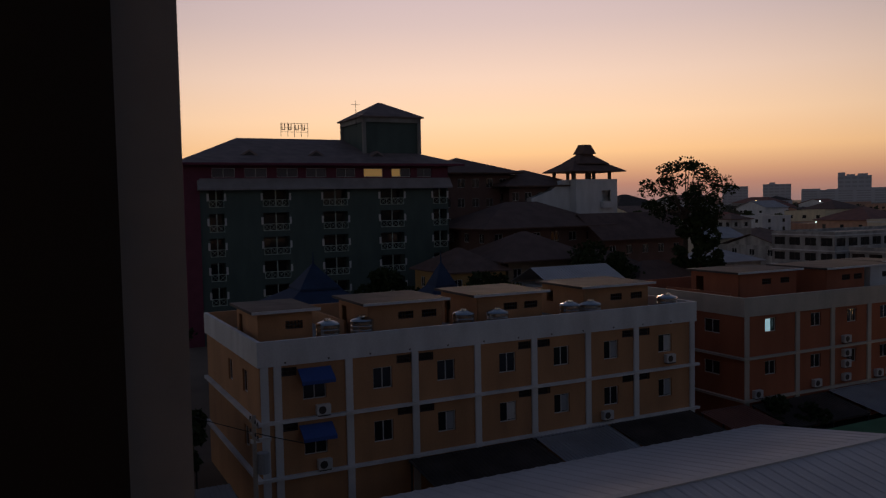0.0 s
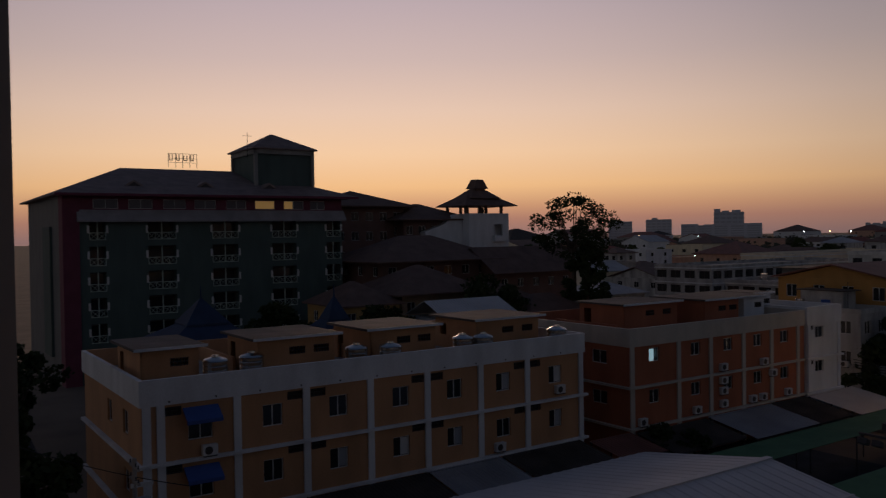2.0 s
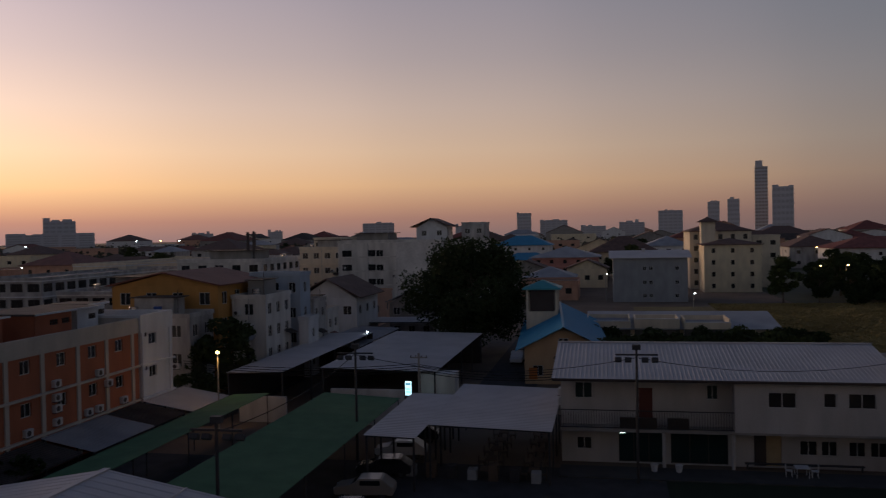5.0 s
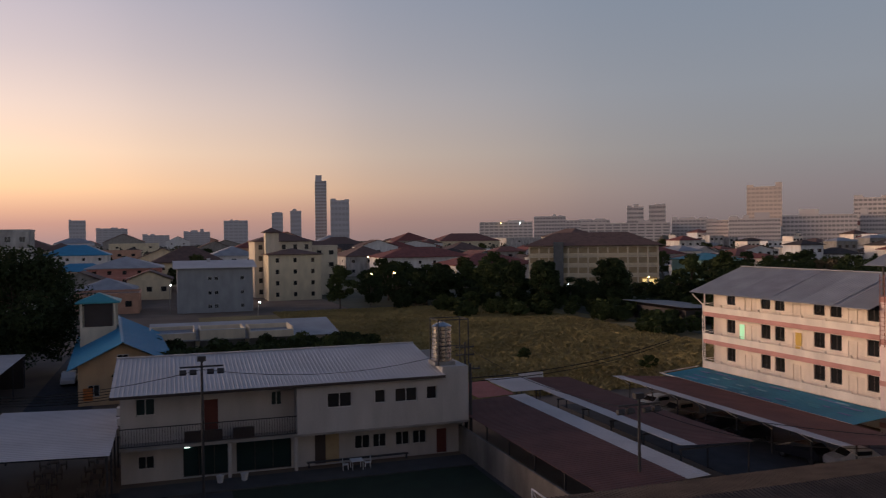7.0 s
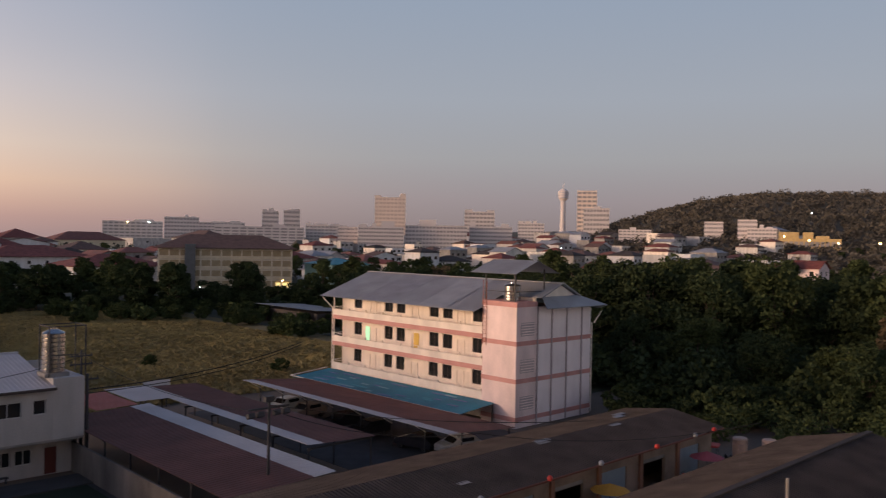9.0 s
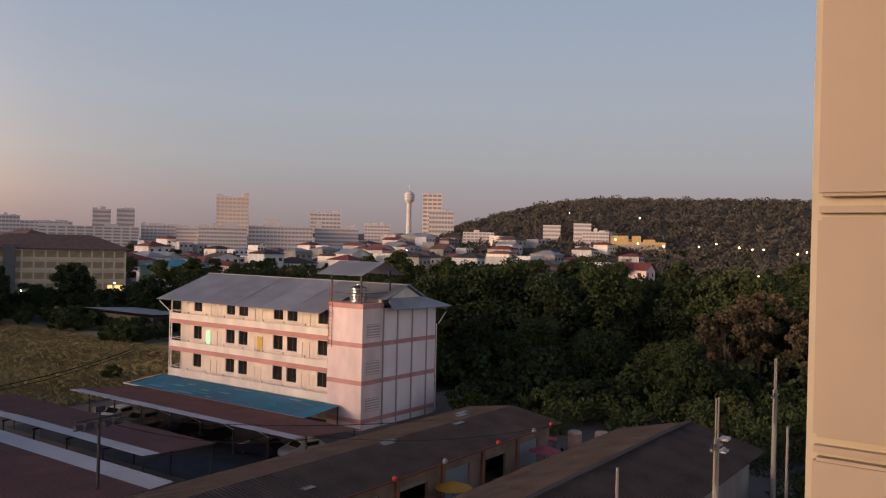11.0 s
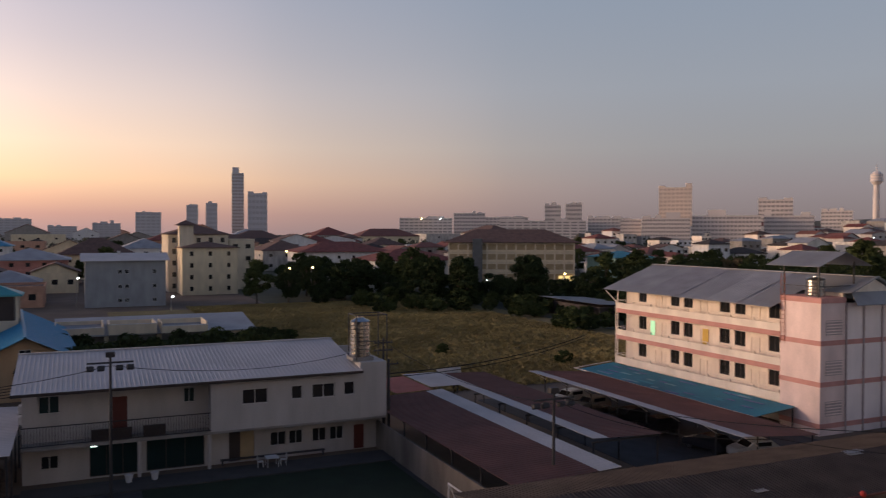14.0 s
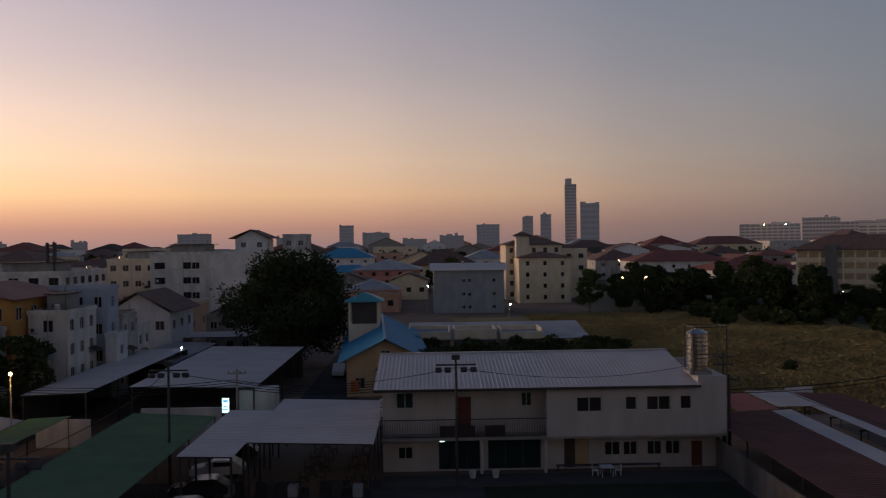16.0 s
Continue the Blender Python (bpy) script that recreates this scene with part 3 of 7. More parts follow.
lean_to(48.2, 40.2, 8.3, 4.0, 2.0, 2.8, ROOF_FIBRE, "dark sheet lean-to roof under the orange row")
lean_to(56.8, 39.4, 8.6, 4.8, 2.0, 2.9, ROOF_GREY, "grey sheet lean-to roof under the orange row")
lean_to(65.6, 39.4, 5.2, 4.8, 2.0, 2.9, ROOF_FIBRE, "dark fibre sheet lean-to roof")
lean_to(71.0, 38.8, 7.6, 5.2, 2.1, 2.95, ROOF_WHITE, "pale sheet lean-to roof under the white house")

# ---- long pale shed in the foreground ----
t = thing("market_shed", -2, 17, "long shed with a pale profiled metal roof", "shed")
part("roof_sheet", ribbed(40.3, 8.9, 4.9, 6.5, pitch=0.75, rib=0.03), ROOF_WHITE, t, "pale metal roof sheet")
part("roof_sheet", ribbed(40.3, 8.6, 5.0, 6.5, pitch=0.75, rib=0.03), ROOF_WHITE, t, m=pose(40.3, 17.5, 0, 0, 0, 180))
part("ridge_cap", boxes((0, 40.35, 8.72, 9.08, 6.49, 6.56)), ROOF_WHITE, t)
part("ridge_cap", boxes((0, 40.3, 4.3, 4.42, 5.66, 5.74)), ROOF_WHITE, t)
for y in (0.3, 17.0):
    for k in range(9):
        part("post", boxes((0.2 + k * 4.97, 0.4 + k * 4.97, y, y + 0.2, 0, 4.9)), IRON, t)
part("gable_truss", prism(bmesh.new(), [(0.2, 4.85), (17.3, 4.85), (8.9, 6.4)], 0, 0.1), IRON, t, m=pose(40.15, 0, 0, 0, 0, 90))

# ---- green shade nets over the parking ----


def net_roof(u, v, L, W, z0, z1, label):
    t = thing("shade_net_roof", u, v, label, "shade net", group="green net roofs")
    b = bmesh.new()
    n, k = 16, 6
    vs = [[b.verts.new((L * i / n, W * j / k, z0 + (z1 - z0) * j / k - 0.10 * math.sin(math.pi * (i % 4) / 4) * math.sin(math.pi * j / k))) for j in range(k + 1)] for i in range(n + 1)]
    lo = [[b.verts.new((p.co.x, p.co.y, p.co.z - 0.02)) for p in r] for r in vs]
    for i in range(n):
        for j in range(k):
            b.faces.new((vs[i][j], vs[i + 1][j], vs[i + 1][j + 1], vs[i][j + 1]))
            b.faces.new((lo[i][j], lo[i][j + 1], lo[i + 1][j + 1], lo[i + 1][j]))
    for i in range(n):
        b.faces.new((vs[i][0], lo[i][0], lo[i + 1][0], vs[i + 1][0]))
        b.faces.new((vs[i][k], vs[i + 1][k], lo[i + 1][k], lo[i][k]))
    part("net", b, NET, t)
    for i in range(5):
        for y, z in ((0.1, z0), (W - 0.1, z1)):
            part("post", cyl(bmesh.new(), 0.05, 0.05, 0, z - 0.05, L * i / 4 * 0.98 + 0.2, y, 8), IRON, t)
        part("rafter", tube(bmesh.new(), (L * i / 4 * 0.98 + 0.2, 0.1, z0 - 0.16), (L * i / 4 * 0.98 + 0.2, W - 0.1, z1 - 0.16), 0.04), IRON, t)
    return t


net_roof(42.5, 31.8, 30.5, 3.8, 3.6, 3.4, "long green shade net on thin steel posts")
net_roof(41.0, 19.0, 32.3, 7.4, 3.3, 3.7, "wide green shade net on thin steel posts")

# ---- pale sheds, wall and carports ----


def mono_shed(u, v, L, W, z0, z1, material, label, axis="u", wallm=None):
    t = thing("open_shed", u, v, label, "shed", group="sheet-roofed sheds")
    part("roof_sheet", ribbed(L, W, z0, z1, pitch=0.5, rib=0.035), material, t)
    for k in range(5):
        x = 0.2 + k * (L - 0.4) / 4
        for y, z in ((0.2, z0), (W - 0.2, z1)):
            part("post", boxes((x - 0.07, x + 0.07, y - 0.07, y + 0.07, 0, z - 0.02)), IRON, t)
        part("rafter", tube(bmesh.new(), (x, 0.2, z0 - 0.1), (x, W - 0.2, z1 - 0.1), 0.06), IRON, t)
    if wallm:
        part("wall", boxes((0.4, L - 0.4, W - 0.18, W - 0.05, 0, z1 - 0.2)), wallm, t)
        part("wall", boxes((L - 0.3, L - 0.15, 0.3, W - 0.3, 0, z0 - 0.25)), wallm, t)
    return t


# the near-black walls carry the open sheds' inner shade in their colour
mono_shed(79, 32.9, 33.5, 6.4, 4.6, 4.4, ROOF_WHITE, "open shed with a pale sheet roof", wallm=DARKFRAME_SHADE)
mono_shed(82.4, 17.5, 32, 12.6, 4.25, 4.5, ROOF_WHITE, "broad open shed with a pale sheet roof", wallm=DARKFRAME_SHADE)
mono_shed(104, 32.5, 22, 7, 3.6, 3.9, ROOF_GREY, "low shed with a grey sheet roof")
mono_shed(130.5, 26.8, 8, 17, 4.1, 4.0, ROOF_WHITE, "long low shed with a pale roof behind the sheds")
mono_shed(56.5, 13.6, 15.5, 3.9, 3.95, 4.05, ROOF_WHITE, "carport with a pale sheet roof")
mono_shed(59.2, 4.1, 16.3, 9.3, 4.0, 4.3, ROOF_WHITE, "dining shelter with a pale sheet roof beside the white house")
for v0, v1, lab in ((31.5, 36.5, "low whitewashed yard wall"), (19.4, 26.8, "whitewashed yard wall beyond the net")):
    single("yard_wall", boxes((0, 0.2, 0, v1 - v0, 0, 3.5 if v0 < 20 else 2.6)), APT, 76.2, v0, lab, "wall", group="yard walls")
single("store_box", boxes((0, 2.4, 0, 3.6, 0, 3.95)), APT, 82.6, 15.6, "white plastered store at the shed corner", "store")
sgn = thing("light_box_sign", 79.6, 19.8, "small glowing white light-box sign on a post", "sign")
part("post", boxes((-0.05, 0.05, -0.05, 0.05, 0, 2.3)), IRON, sgn)
part("panel", boxes((-0.12, 0.12, -0.3, 0.3, 2.3, 3.7)), lamp_mat("sign_glow", (0.55, 0.9, 1.0), 1.0), sgn, "glowing white panel")
sign_blue = lamp_mat("sign_blue", (0.1, 0.35, 0.5), 0.5)
for a, b in ((3.35, 3.55), (2.9, 3.0), (2.6, 2.7)):
    part("sign_bar", boxes((-0.135, -0.122, -0.25, 0.22, a, b)), sign_blue, sgn, "blue bar of print")

# ---- the white two-storey house ----
# its front looks down the street towards the camera: local x runs along the front, y goes back
hx, hy = P(64.6, 3.8)
house = new("house")
house.matrix_world = pose(hx, hy, 0, 0, 0, GRID - 90)
tagged(house, "white two-storey house with a pale metal roof", "house")
HL, HW = 27.5, 8.6


def hole(v0, v1, z0, z1):
    return (3.8 - v0, 3.8 - v1, z0, z1)


up_l = [hole(2.7, 1.3, 5.1, 6.4), hole(-2.3, -3.35, 3.45, 6.0), hole(-7.45, -8.3, 5.15, 6.3)]
up_r = [hole(-11.7, -13.7, 4.9, 6.1), hole(-15.6, -16.5, 5.0, 6.1), hole(-17.3, -19.2, 4.95, 6.1), hole(-20.0, -20.9, 5.0, 6.1)]
low = [hole(2.6, 1.4, 1.0, 2.0), hole(-0.7, -4.2, 0.1, 2.8), hole(-4.7, -9.0, 0.1, 2.8), hole(-10.9, -12.9, 0.1, 2.8),
       hole(-14.2, -15.5, 1.0, 2.15), hole(-15.75, -16.9, 1.0, 2.15), hole(-17.7, -18.9, 1.0, 2.15), hole(-19.2, -20.4, 1.0, 2.15), hole(-21.3, -22.2, 0.05, 2.1)]
part("wall", wall(HL, 3.0, 0.25, low), OFFWHITE, house, "lower front wall", m=pose(0, 1.5, 0))
part("wall", wall(13.1, 3.9, 0.25, up_l, z0=3.05), OFFWHITE, house, m=pose(0, 1.5, 0))
part("wall", wall(12.1, 4.0, 0.25, [(a - 13.1, b - 13.1, c, d) for a, b, c, d in up_r], z0=3.0), OFFWHITE, house, "projecting white upper storey", m=pose(13.1, 0, 0))
part("wall", boxes((13.1, 13.3, 0.252, 1.5, 3.0, 7.0)), OFFWHITE, house)
part("stair_tower", boxes((25.2, HL, 1.76, 6.0, 2.3, 2.998), (26.1, HL, 1.76, 6.0, 0, 2.3), (25.2, HL, 0.0, 6.0, 3.0, 7.6)), OFFWHITE, house, "plain white stair tower")
part("wall", boxes((0.0, 0.25, 1.752, HW, 0, 7.0)), OFFWHITE, house)
part("wall", boxes((0.252, HL, HW - 0.25, HW, 0, 7.9)), OFFWHITE, house)
# near-black core in place of the shaded rooms
part("core", boxes((0.6, 25.0, 2.4, HW - 0.5, 0, 6.8)), DARKFRAME_SHADE, house)
part("balcony_slab", boxes((0, 13.1, 0, 1.5, 2.8, 3.05)), CONCRETE, house)
part("soffit", boxes((13.102, HL, 0, 1.75, 2.82, 2.998)), CONCRETE, house)
part("balcony_rail", boxes((0, 13.1, 0.0, 0.05, 4.45, 4.52), (0, 13.1, 0.0, 0.05, 3.1, 3.16)), IRON, house)
bar = mesh_of(boxes((0, 0.03, 0.01, 0.04, 3.16, 4.45)), IRON)
for k in range(66):
    link("baluster", bar, house, pose(0.03 + k * 0.198, 0, 0))
for a, b in ((4.6, 7.4), (8.2, 9.8)):
    part("planter", boxes((a, b, 0.1, 0.4, 3.06, 3.9)), DARKFRAME_SHADE, house)
for a, b, c, d in up_l[::2]:
    window(house, pose(a, 1.5, c), round(b - a, 2), round(d - c, 2), 2, glass=TEAL_GLASS)
a, b, c, d = up_l[1]
part("door", boxes((a, b, 1.58, 1.63, c, d)), DARKDOOR, house, "dark red door")
for a, b, c, d in up_r:
    window(house, pose(a, 0, c), round(b - a, 2), round(d - c, 2), 2 if b - a > 1.2 else 1)
for a, b, c, d in (low[0], *low[4:8]):
    window(house, pose(a, 1.5, c), round(b - a, 2), round(d - c, 2), 2)
for a, b, c, d in low[1:3]:
    window(house, pose(a, 1.5, c), round(b - a, 2), round(d - c, 2), 3, frame=DARKFRAME_SHADE, glass=TEAL_GLASS, name="glass_front")
a, b, c, d = low[3]
part("door", boxes((a, a + 0.9, 1.6, 1.65, c, d)), DARKFRAME_SHADE, house, "dark glazed door")
part("wall", boxes((a + 0.9, b, 1.6, 1.7, c, d)), mat("tan_paint", (0.42, 0.33, 0.2)), house)
a, b, c, d = low[8]
part("door", boxes((a, b, 1.58, 1.63, c, d)), DARKDOOR, house, "dark brown side door")
for x in (7.9, 13.0):
    part("column", cyl(bmesh.new(), 0.14, 0.14, 0.12, 2.8, x, 0.2, 12), OFFWHITE, house)
part("roof", ribbed(25.9, 9.6, 7.0, 8.55, pitch=0.33, rib=0.022), ROOF_WHITE, house, "pale ribbed metal roof", m=pose(-0.6, -0.5, 0))
part("roof", ribbed(25.9, 3.5, 7.9, 8.55, pitch=0.33, rib=0.022), ROOF_WHITE, house, m=pose(25.3, 12.6, 0, 0, 0, 180))
part("ridge_cap", boxes((-0.65, 25.35, 8.95, 9.25, 8.56, 8.64)), ROOF_WHITE, house)
part("fascia", boxes((-0.6, 25.3, -0.54, -0.505, 6.8, 7.02)), DARKFRAME_SHADE, house)
part("lit_window", boxes((4.6, 5.0, 1.56, 1.58, 2.35, 2.6)), lamp_mat("shop_light", (0.75, 1.0, 0.9), 1.3), house, "small strip light inside the glass front")
for k in range(3):
    air_con(house, pose(-0.002, 4.6, 3.2 + 0.8 * k, 0, 0, -90))
part("bench", boxes((13.9, 22.3, 0.4, 0.75, 0.5, 0.58), (14, 14.1, 0.45, 0.7, 0.12, 0.5), (22.1, 22.2, 0.45, 0.7, 0.12, 0.5)), IRON, house)


def garden_set(u, v):
    t = thing("garden_table", u, v, "white plastic garden table before the house", "table", z=0.12)
    b = boxes((-0.5, 0.5, -0.5, 0.5, 0.68, 0.73))
    bmesh.ops.bevel(b, geom=b.edges[:], offset=0.015, segments=1, affect="EDGES")
    part("tabletop", b, WHITE, t)
    for x in (-0.42, 0.42):
        for y in (-0.42, 0.42):
            part("leg", cyl(bmesh.new(), 0.03, 0.025, 0, 0.68, x, y, 8), WHITE, t)


garden_set(63.6, -13.8)
for a in (-3.3, -5.1):
    t = thing("plant_pot", 63.6, a, "white square plant pot before the glass front", "pot", z=0.12, group="white pots")
    b = bmesh.new()
    cyl(b, 0.2, 0.28, 0, 0.5, seg=4)
    part("pot", b, WHITE, t)
    part("rim", cyl(bmesh.new(), 0.31, 0.31, 0.503, 0.56, seg=4), WHITE, t)


def chair(u, v, rz, paint=None, label="white plastic garden chair on the walk", z=0.12):
    paint = paint or WHITE
    t = thing("garden_chair", u, v, label, "chair", z=z, rz=rz, group="garden chairs" if z else "shelter chairs")
    part("seat", boxes((-0.24, 0.24, -0.24, 0.24, 0.42, 0.46)), paint, t)
    part("backrest", boxes((-0.24, 0.24, 0.21, 0.25, 0.46, 0.9)), paint, t)
    for x in (-0.2, 0.2):
        for y in (-0.2, 0.2):
            part("leg", boxes((x - 0.02, x + 0.02, y - 0.02, y + 0.02, 0, 0.42)), paint, t)
    return t


for a, b, c in ((63.6, -12.9, 20), (63.6, -14.7, 200)):
    chair(a, b, c)
# roof tank in its cage
t = thing("water_tower", 65.2, -23.4, "tall steel water tank in an iron cage on the stair tower", "water tank", z=7.6)
part("body", lathe(hooped(0.84, 0.3, 3.0, 9, 0.87)), STEEL, t, m=pose(1.0, 1.5, 0))
part("lid", cyl(cyl(bmesh.new(), 0.86, 0.3, 3.303, 3.6, 1.0, 1.5, 18), 0.22, 0.22, 3.6, 3.72, 1.0, 1.5, 12), STEEL, t)
for x in (0.1, 2.3):
    for y in (-0.6, 2.1):
        part("post", boxes((x - 0.04, x + 0.04, y - 0.04, y + 0.04, 0, 3.9)), IRON, t)
part("rail", boxes((0.1, 2.3, -0.63, -0.57, 3.8, 3.88), (0.1, 2.3, 2.07, 2.13, 3.8, 3.88), (0.07, 0.13, -0.57, 2.07, 3.8, 3.88), (2.27, 2.33, -0.57, 2.07, 3.8, 3.88), (0.07, 0.13, -0.57, 2.07, 1.6, 1.66)), IRON, t)
part("stand", boxes((0.1, 1.9, 0.6, 2.4, 0.0, 0.3)), CONCRETE, t)

# ---- generic block building, used for the middle distance and the skyline ----


def block(name, u, v, L, W, h, floors, nf, ns, wallm, label, cat="building", roof="flat", roofm=None, base=0.0, far=False, rise=None, win=(1.3, 1.3), sides=("front", "left"), over=0.6, glass=None, bands=None, group="", rz=None, own=()):
    """A building with walls pierced by its windows; nf, ns: windows along the long and the short sides on every floor."""
    t = thing(name, u, v, label, cat, z=base, group=group, rz=rz)
    ww, wh = win
    shell = bmesh.new()
    for s in ("front", "left", "back", "right"):
        n, l = (nf, L) if s in ("front", "back") else (ns, W)
        holes = []
        if s in sides and n:
            st = l / n
            holes = [(round((k + 0.5) * st - ww / 2, 3), round((k + 0.5) * st + ww / 2, 3), round(h * j / floors + (h / floors - wh) * 0.55, 3), round(h * j / floors + (h / floors - wh) * 0.55 + wh, 3))
                     for k in range(n) for j in range(floors)]
        if s == "left" and own:
            holes = [tuple(round(x, 3) for x in q) for q in own]
        m = side(s, L, W) @ (pose(0, 0, 0) if s in ("front", "back") else pose(0.25, 0.002, 0))
        w = wall(l if s in ("front", "back") else l - 0.5, h, 0.25, [q if s in ("front", "back") else (q[0] - 0.25, q[1] - 0.25, q[2], q[3]) for q in holes])
        if far:
            w.transform(m)
            me = bpy.data.meshes.new("shell")
            w.to_mesh(me)
            w.free()
            shell.from_mesh(me)
            bpy.data.meshes.remove(me)
            for j in range(floors if holes else 0):
                b = bmesh.new()
                for q in holes[j::floors]:
                    box(b, q[0], q[1], 0.15, 0.18, q[2], q[3])
                part("glazing", b, glass or GLASS, t, m=side(s, L, W))["kind"] = "stuff"
            continue
        part("wall", w, wallm, t, m=m)
        for q in holes:
            a, c = round(q[1] - q[0], 2), round(q[3] - q[2], 2)
            me = shared(("pane", a, c, (glass or GLASS).name), lambda: mesh_of(boxes((0, a, 0, 0.03, 0, c)), glass or GLASS))
            ob = link("window", me, t, side(s, L, W) @ pose(q[0], 0.15, q[2]))
            if math.hypot(u, v) > 215:
                continue
            fr = shared(("thinframe", a, c), lambda: mesh_of(boxes((0, a, -0.07, -0.01, 0, 0.06), (0, a, -0.07, -0.01, c - 0.06, c), (0, 0.06, -0.067, -0.013, 0.06, c - 0.06), (a - 0.06, a, -0.067, -0.013, 0.06, c - 0.06), (a / 2 - 0.03, a / 2 + 0.03, -0.067, -0.013, 0.06, c - 0.06)), FRAME if a < 1.9 else DARKFRAME_SHADE))
            link("frame", fr, ob)
    if far:
        if roof == "gable":
            for x in (0.003, L - 0.203):
                o = [(0.2, h + 0.003), (W - 0.2, h + 0.003), (W / 2, h + (rise or W * 0.25) * 0.96)]
                p, q = [shell.verts.new((x, y, z)) for y, z in o], [shell.verts.new((x + 0.2, y, z)) for y, z in o]
                shell.faces.new(p)
                shell.faces.new(q[::-1])
                for i in range(3):
                    shell.faces.new((p[i], q[i], q[(i + 1) % 3], p[(i + 1) % 3]))
        part("wall", shell, wallm, t)
    else:
        shell.free()
    if bands:
        for j in range(1, floors + 1):
            part("string_course", boxes((-0.15, L + 0.15, -0.2, -0.003, h * j / floors - 0.25, h * j / floors - 0.02)), bands, t)
            if "left" in sides:
                part("string_course", boxes((-0.2, -0.003, 0, W, h * j / floors - 0.25, h * j / floors - 0.02)), bands, t)
            if "back" in sides:
                part("string_course", boxes((-0.15, L + 0.15, W + 0.003, W + 0.2, h * j / floors - 0.25, h * j / floors - 0.02)), bands, t)
    if roof == "flat":
        part("roof", boxes((0.26, L - 0.26, 0.26, W - 0.26, h - 0.3, h - 0.05)), roofm or CONCRETE, t)
        part("parapet", boxes((-0.12, L + 0.12, -0.12, 0.1, h + 0.003, h + 0.5), (-0.12, 0.1, 0.1, W + 0.12, h + 0.003, h + 0.5), (L - 0.1, L + 0.12, 0.1, W + 0.12, h + 0.003, h + 0.5), (0.1, L - 0.1, W - 0.1, W + 0.12, h + 0.003, h + 0.5)), wallm, t)
    elif roof == "hip":
        part("roof", hip_roof(bmesh.new(), -over, L + over, -over, W + over, h + 0.003, rise or W * 0.28, min(L, W) / 2 + over), roofm or ROOF_BROWN, t)
    elif roof == "gable":
        part("roof", gable_roof(bmesh.new(), L, W, over, h + 0.01, rise or W * 0.25), roofm or ROOF_BROWN, t)
        for x in () if far else (0.0, L - 0.2):
            part("gable", prism(bmesh.new(), [(0.2, h + 0.003), (W - 0.2, h + 0.003), (W / 2, h + (rise or W * 0.25) * 0.96)], 0, 0.2), wallm, t, m=pose(x + 0.2, 0, 0, 0, 0, 90))
    return t




def clutter(t, L, W, h, seed, awn=2, acs=3, tanks=2):
    """Roof tanks, awnings, air conditioners and a roof room on a town house."""
    r = random.Random(seed)
    for k in range(tanks):
        x, y = r.uniform(1, L - 1), r.uniform(1, W - 1)
        part("roof_tank", lathe(hooped(0.5, h - 0.05, 1.2, 4), 12), r.choice([STEEL, BLUE, GREY]), t, m=pose(x, y, 0))
    for k in range(awn):
        y, z = r.uniform(0.3, max(0.4, W - 2.4)), h * (k + 0.55) / (awn + 0.6)
        part("awning", prism(bmesh.new(), [(0, 0), (-1.0, -0.45), (-1.0, -0.5), (0, -0.06)], y, y + 2.2), r.choice([ROOF_RUST, ROOF_GREY, BLUE, ROOF_FIBRE]), t, m=pose(-0.003, 0, z))
        x = r.uniform(0.3, max(0.4, L - 2.4))
        part("awning", prism(bmesh.new(), [(0, 0), (-1.0, -0.45), (-1.0, -0.5), (0, -0.06)], 0, 2.2), r.choice([ROOF_RUST, ROOF_GREY, ROOF_FIBRE]), t, m=pose(x, -0.003, z, 0, 0, 90) @ pose(0, -2.2, 0))
    for k in range(acs):
        air_con(t, pose(-0.003, r.uniform(1.2, W - 0.3), h * r.uniform(0.2, 0.85), 0, 0, -90))
    part("roof_room", boxes((L * 0.35, L * 0.8, W * 0.3, W * 0.8, h - 0.04, h + 2.1)), r.choice([DIRTY, CONCRETE]), t)
    part("roof_room_cover", boxes((L * 0.3, L * 0.85, W * 0.25, W * 0.85, h + 2.103, h + 2.22)), ROOF_FIBRE, t)
    part("aerial", tube(bmesh.new(), (L * 0.2, W * 0.2, h - 0.05), (L * 0.2, W * 0.2, h + 3.2), 0.035), IRON, t)
    part("stain_pipe", tube(bmesh.new(), (-0.06, W * 0.5, 0.1), (-0.06, W * 0.5, h), 0.05), GREY, t)


# ---- blue-roofed house and its tower ----
PEACH = mat("peach_plaster", (0.52, 0.36, 0.22), streak=0.5)
t = thing("blue_roofed_house", 99.5, 0.6, "pale yellow house with a blue gabled roof", "house", rz=GRID + 3.8)
BW, BL = 9.4, 33.0
part("wall", wall(BW, 4.5, 0.25, [(1.0, 2.2, 1.0, 2.3), (6.6, 7.8, 1.0, 2.3)]), PEACH, t, m=pose(0, BW, 0, 0, 0, -90))
part("gable", prism(bmesh.new(), [(0, 4.503), (BW, 4.503), (BW / 2, 6.75)], 0, 0.25), PEACH, t, m=pose(0.25, 0, 0, 0, 0, 90))
part("wall", boxes((0.252, BL, BW - 0.25, BW, 0, 4.5)), PEACH, t)
part("wall", boxes((0.252, BL, 0, 0.25, 0, 4.5)), PEACH, t)
part("wall", boxes((BL - 0.25, BL, 0.25, BW - 0.25, 0, 4.5)), PEACH, t)
window(t, pose(-0.2, BW / 2 + 0.6, 4.9, 0, 0, -90), 1.2, 0.7, 2)
for a in (1.6, 7.2):
    window(t, pose(0, BW - a + 0.6, 1.0, 0, 0, -90), 1.2, 1.3, 2)
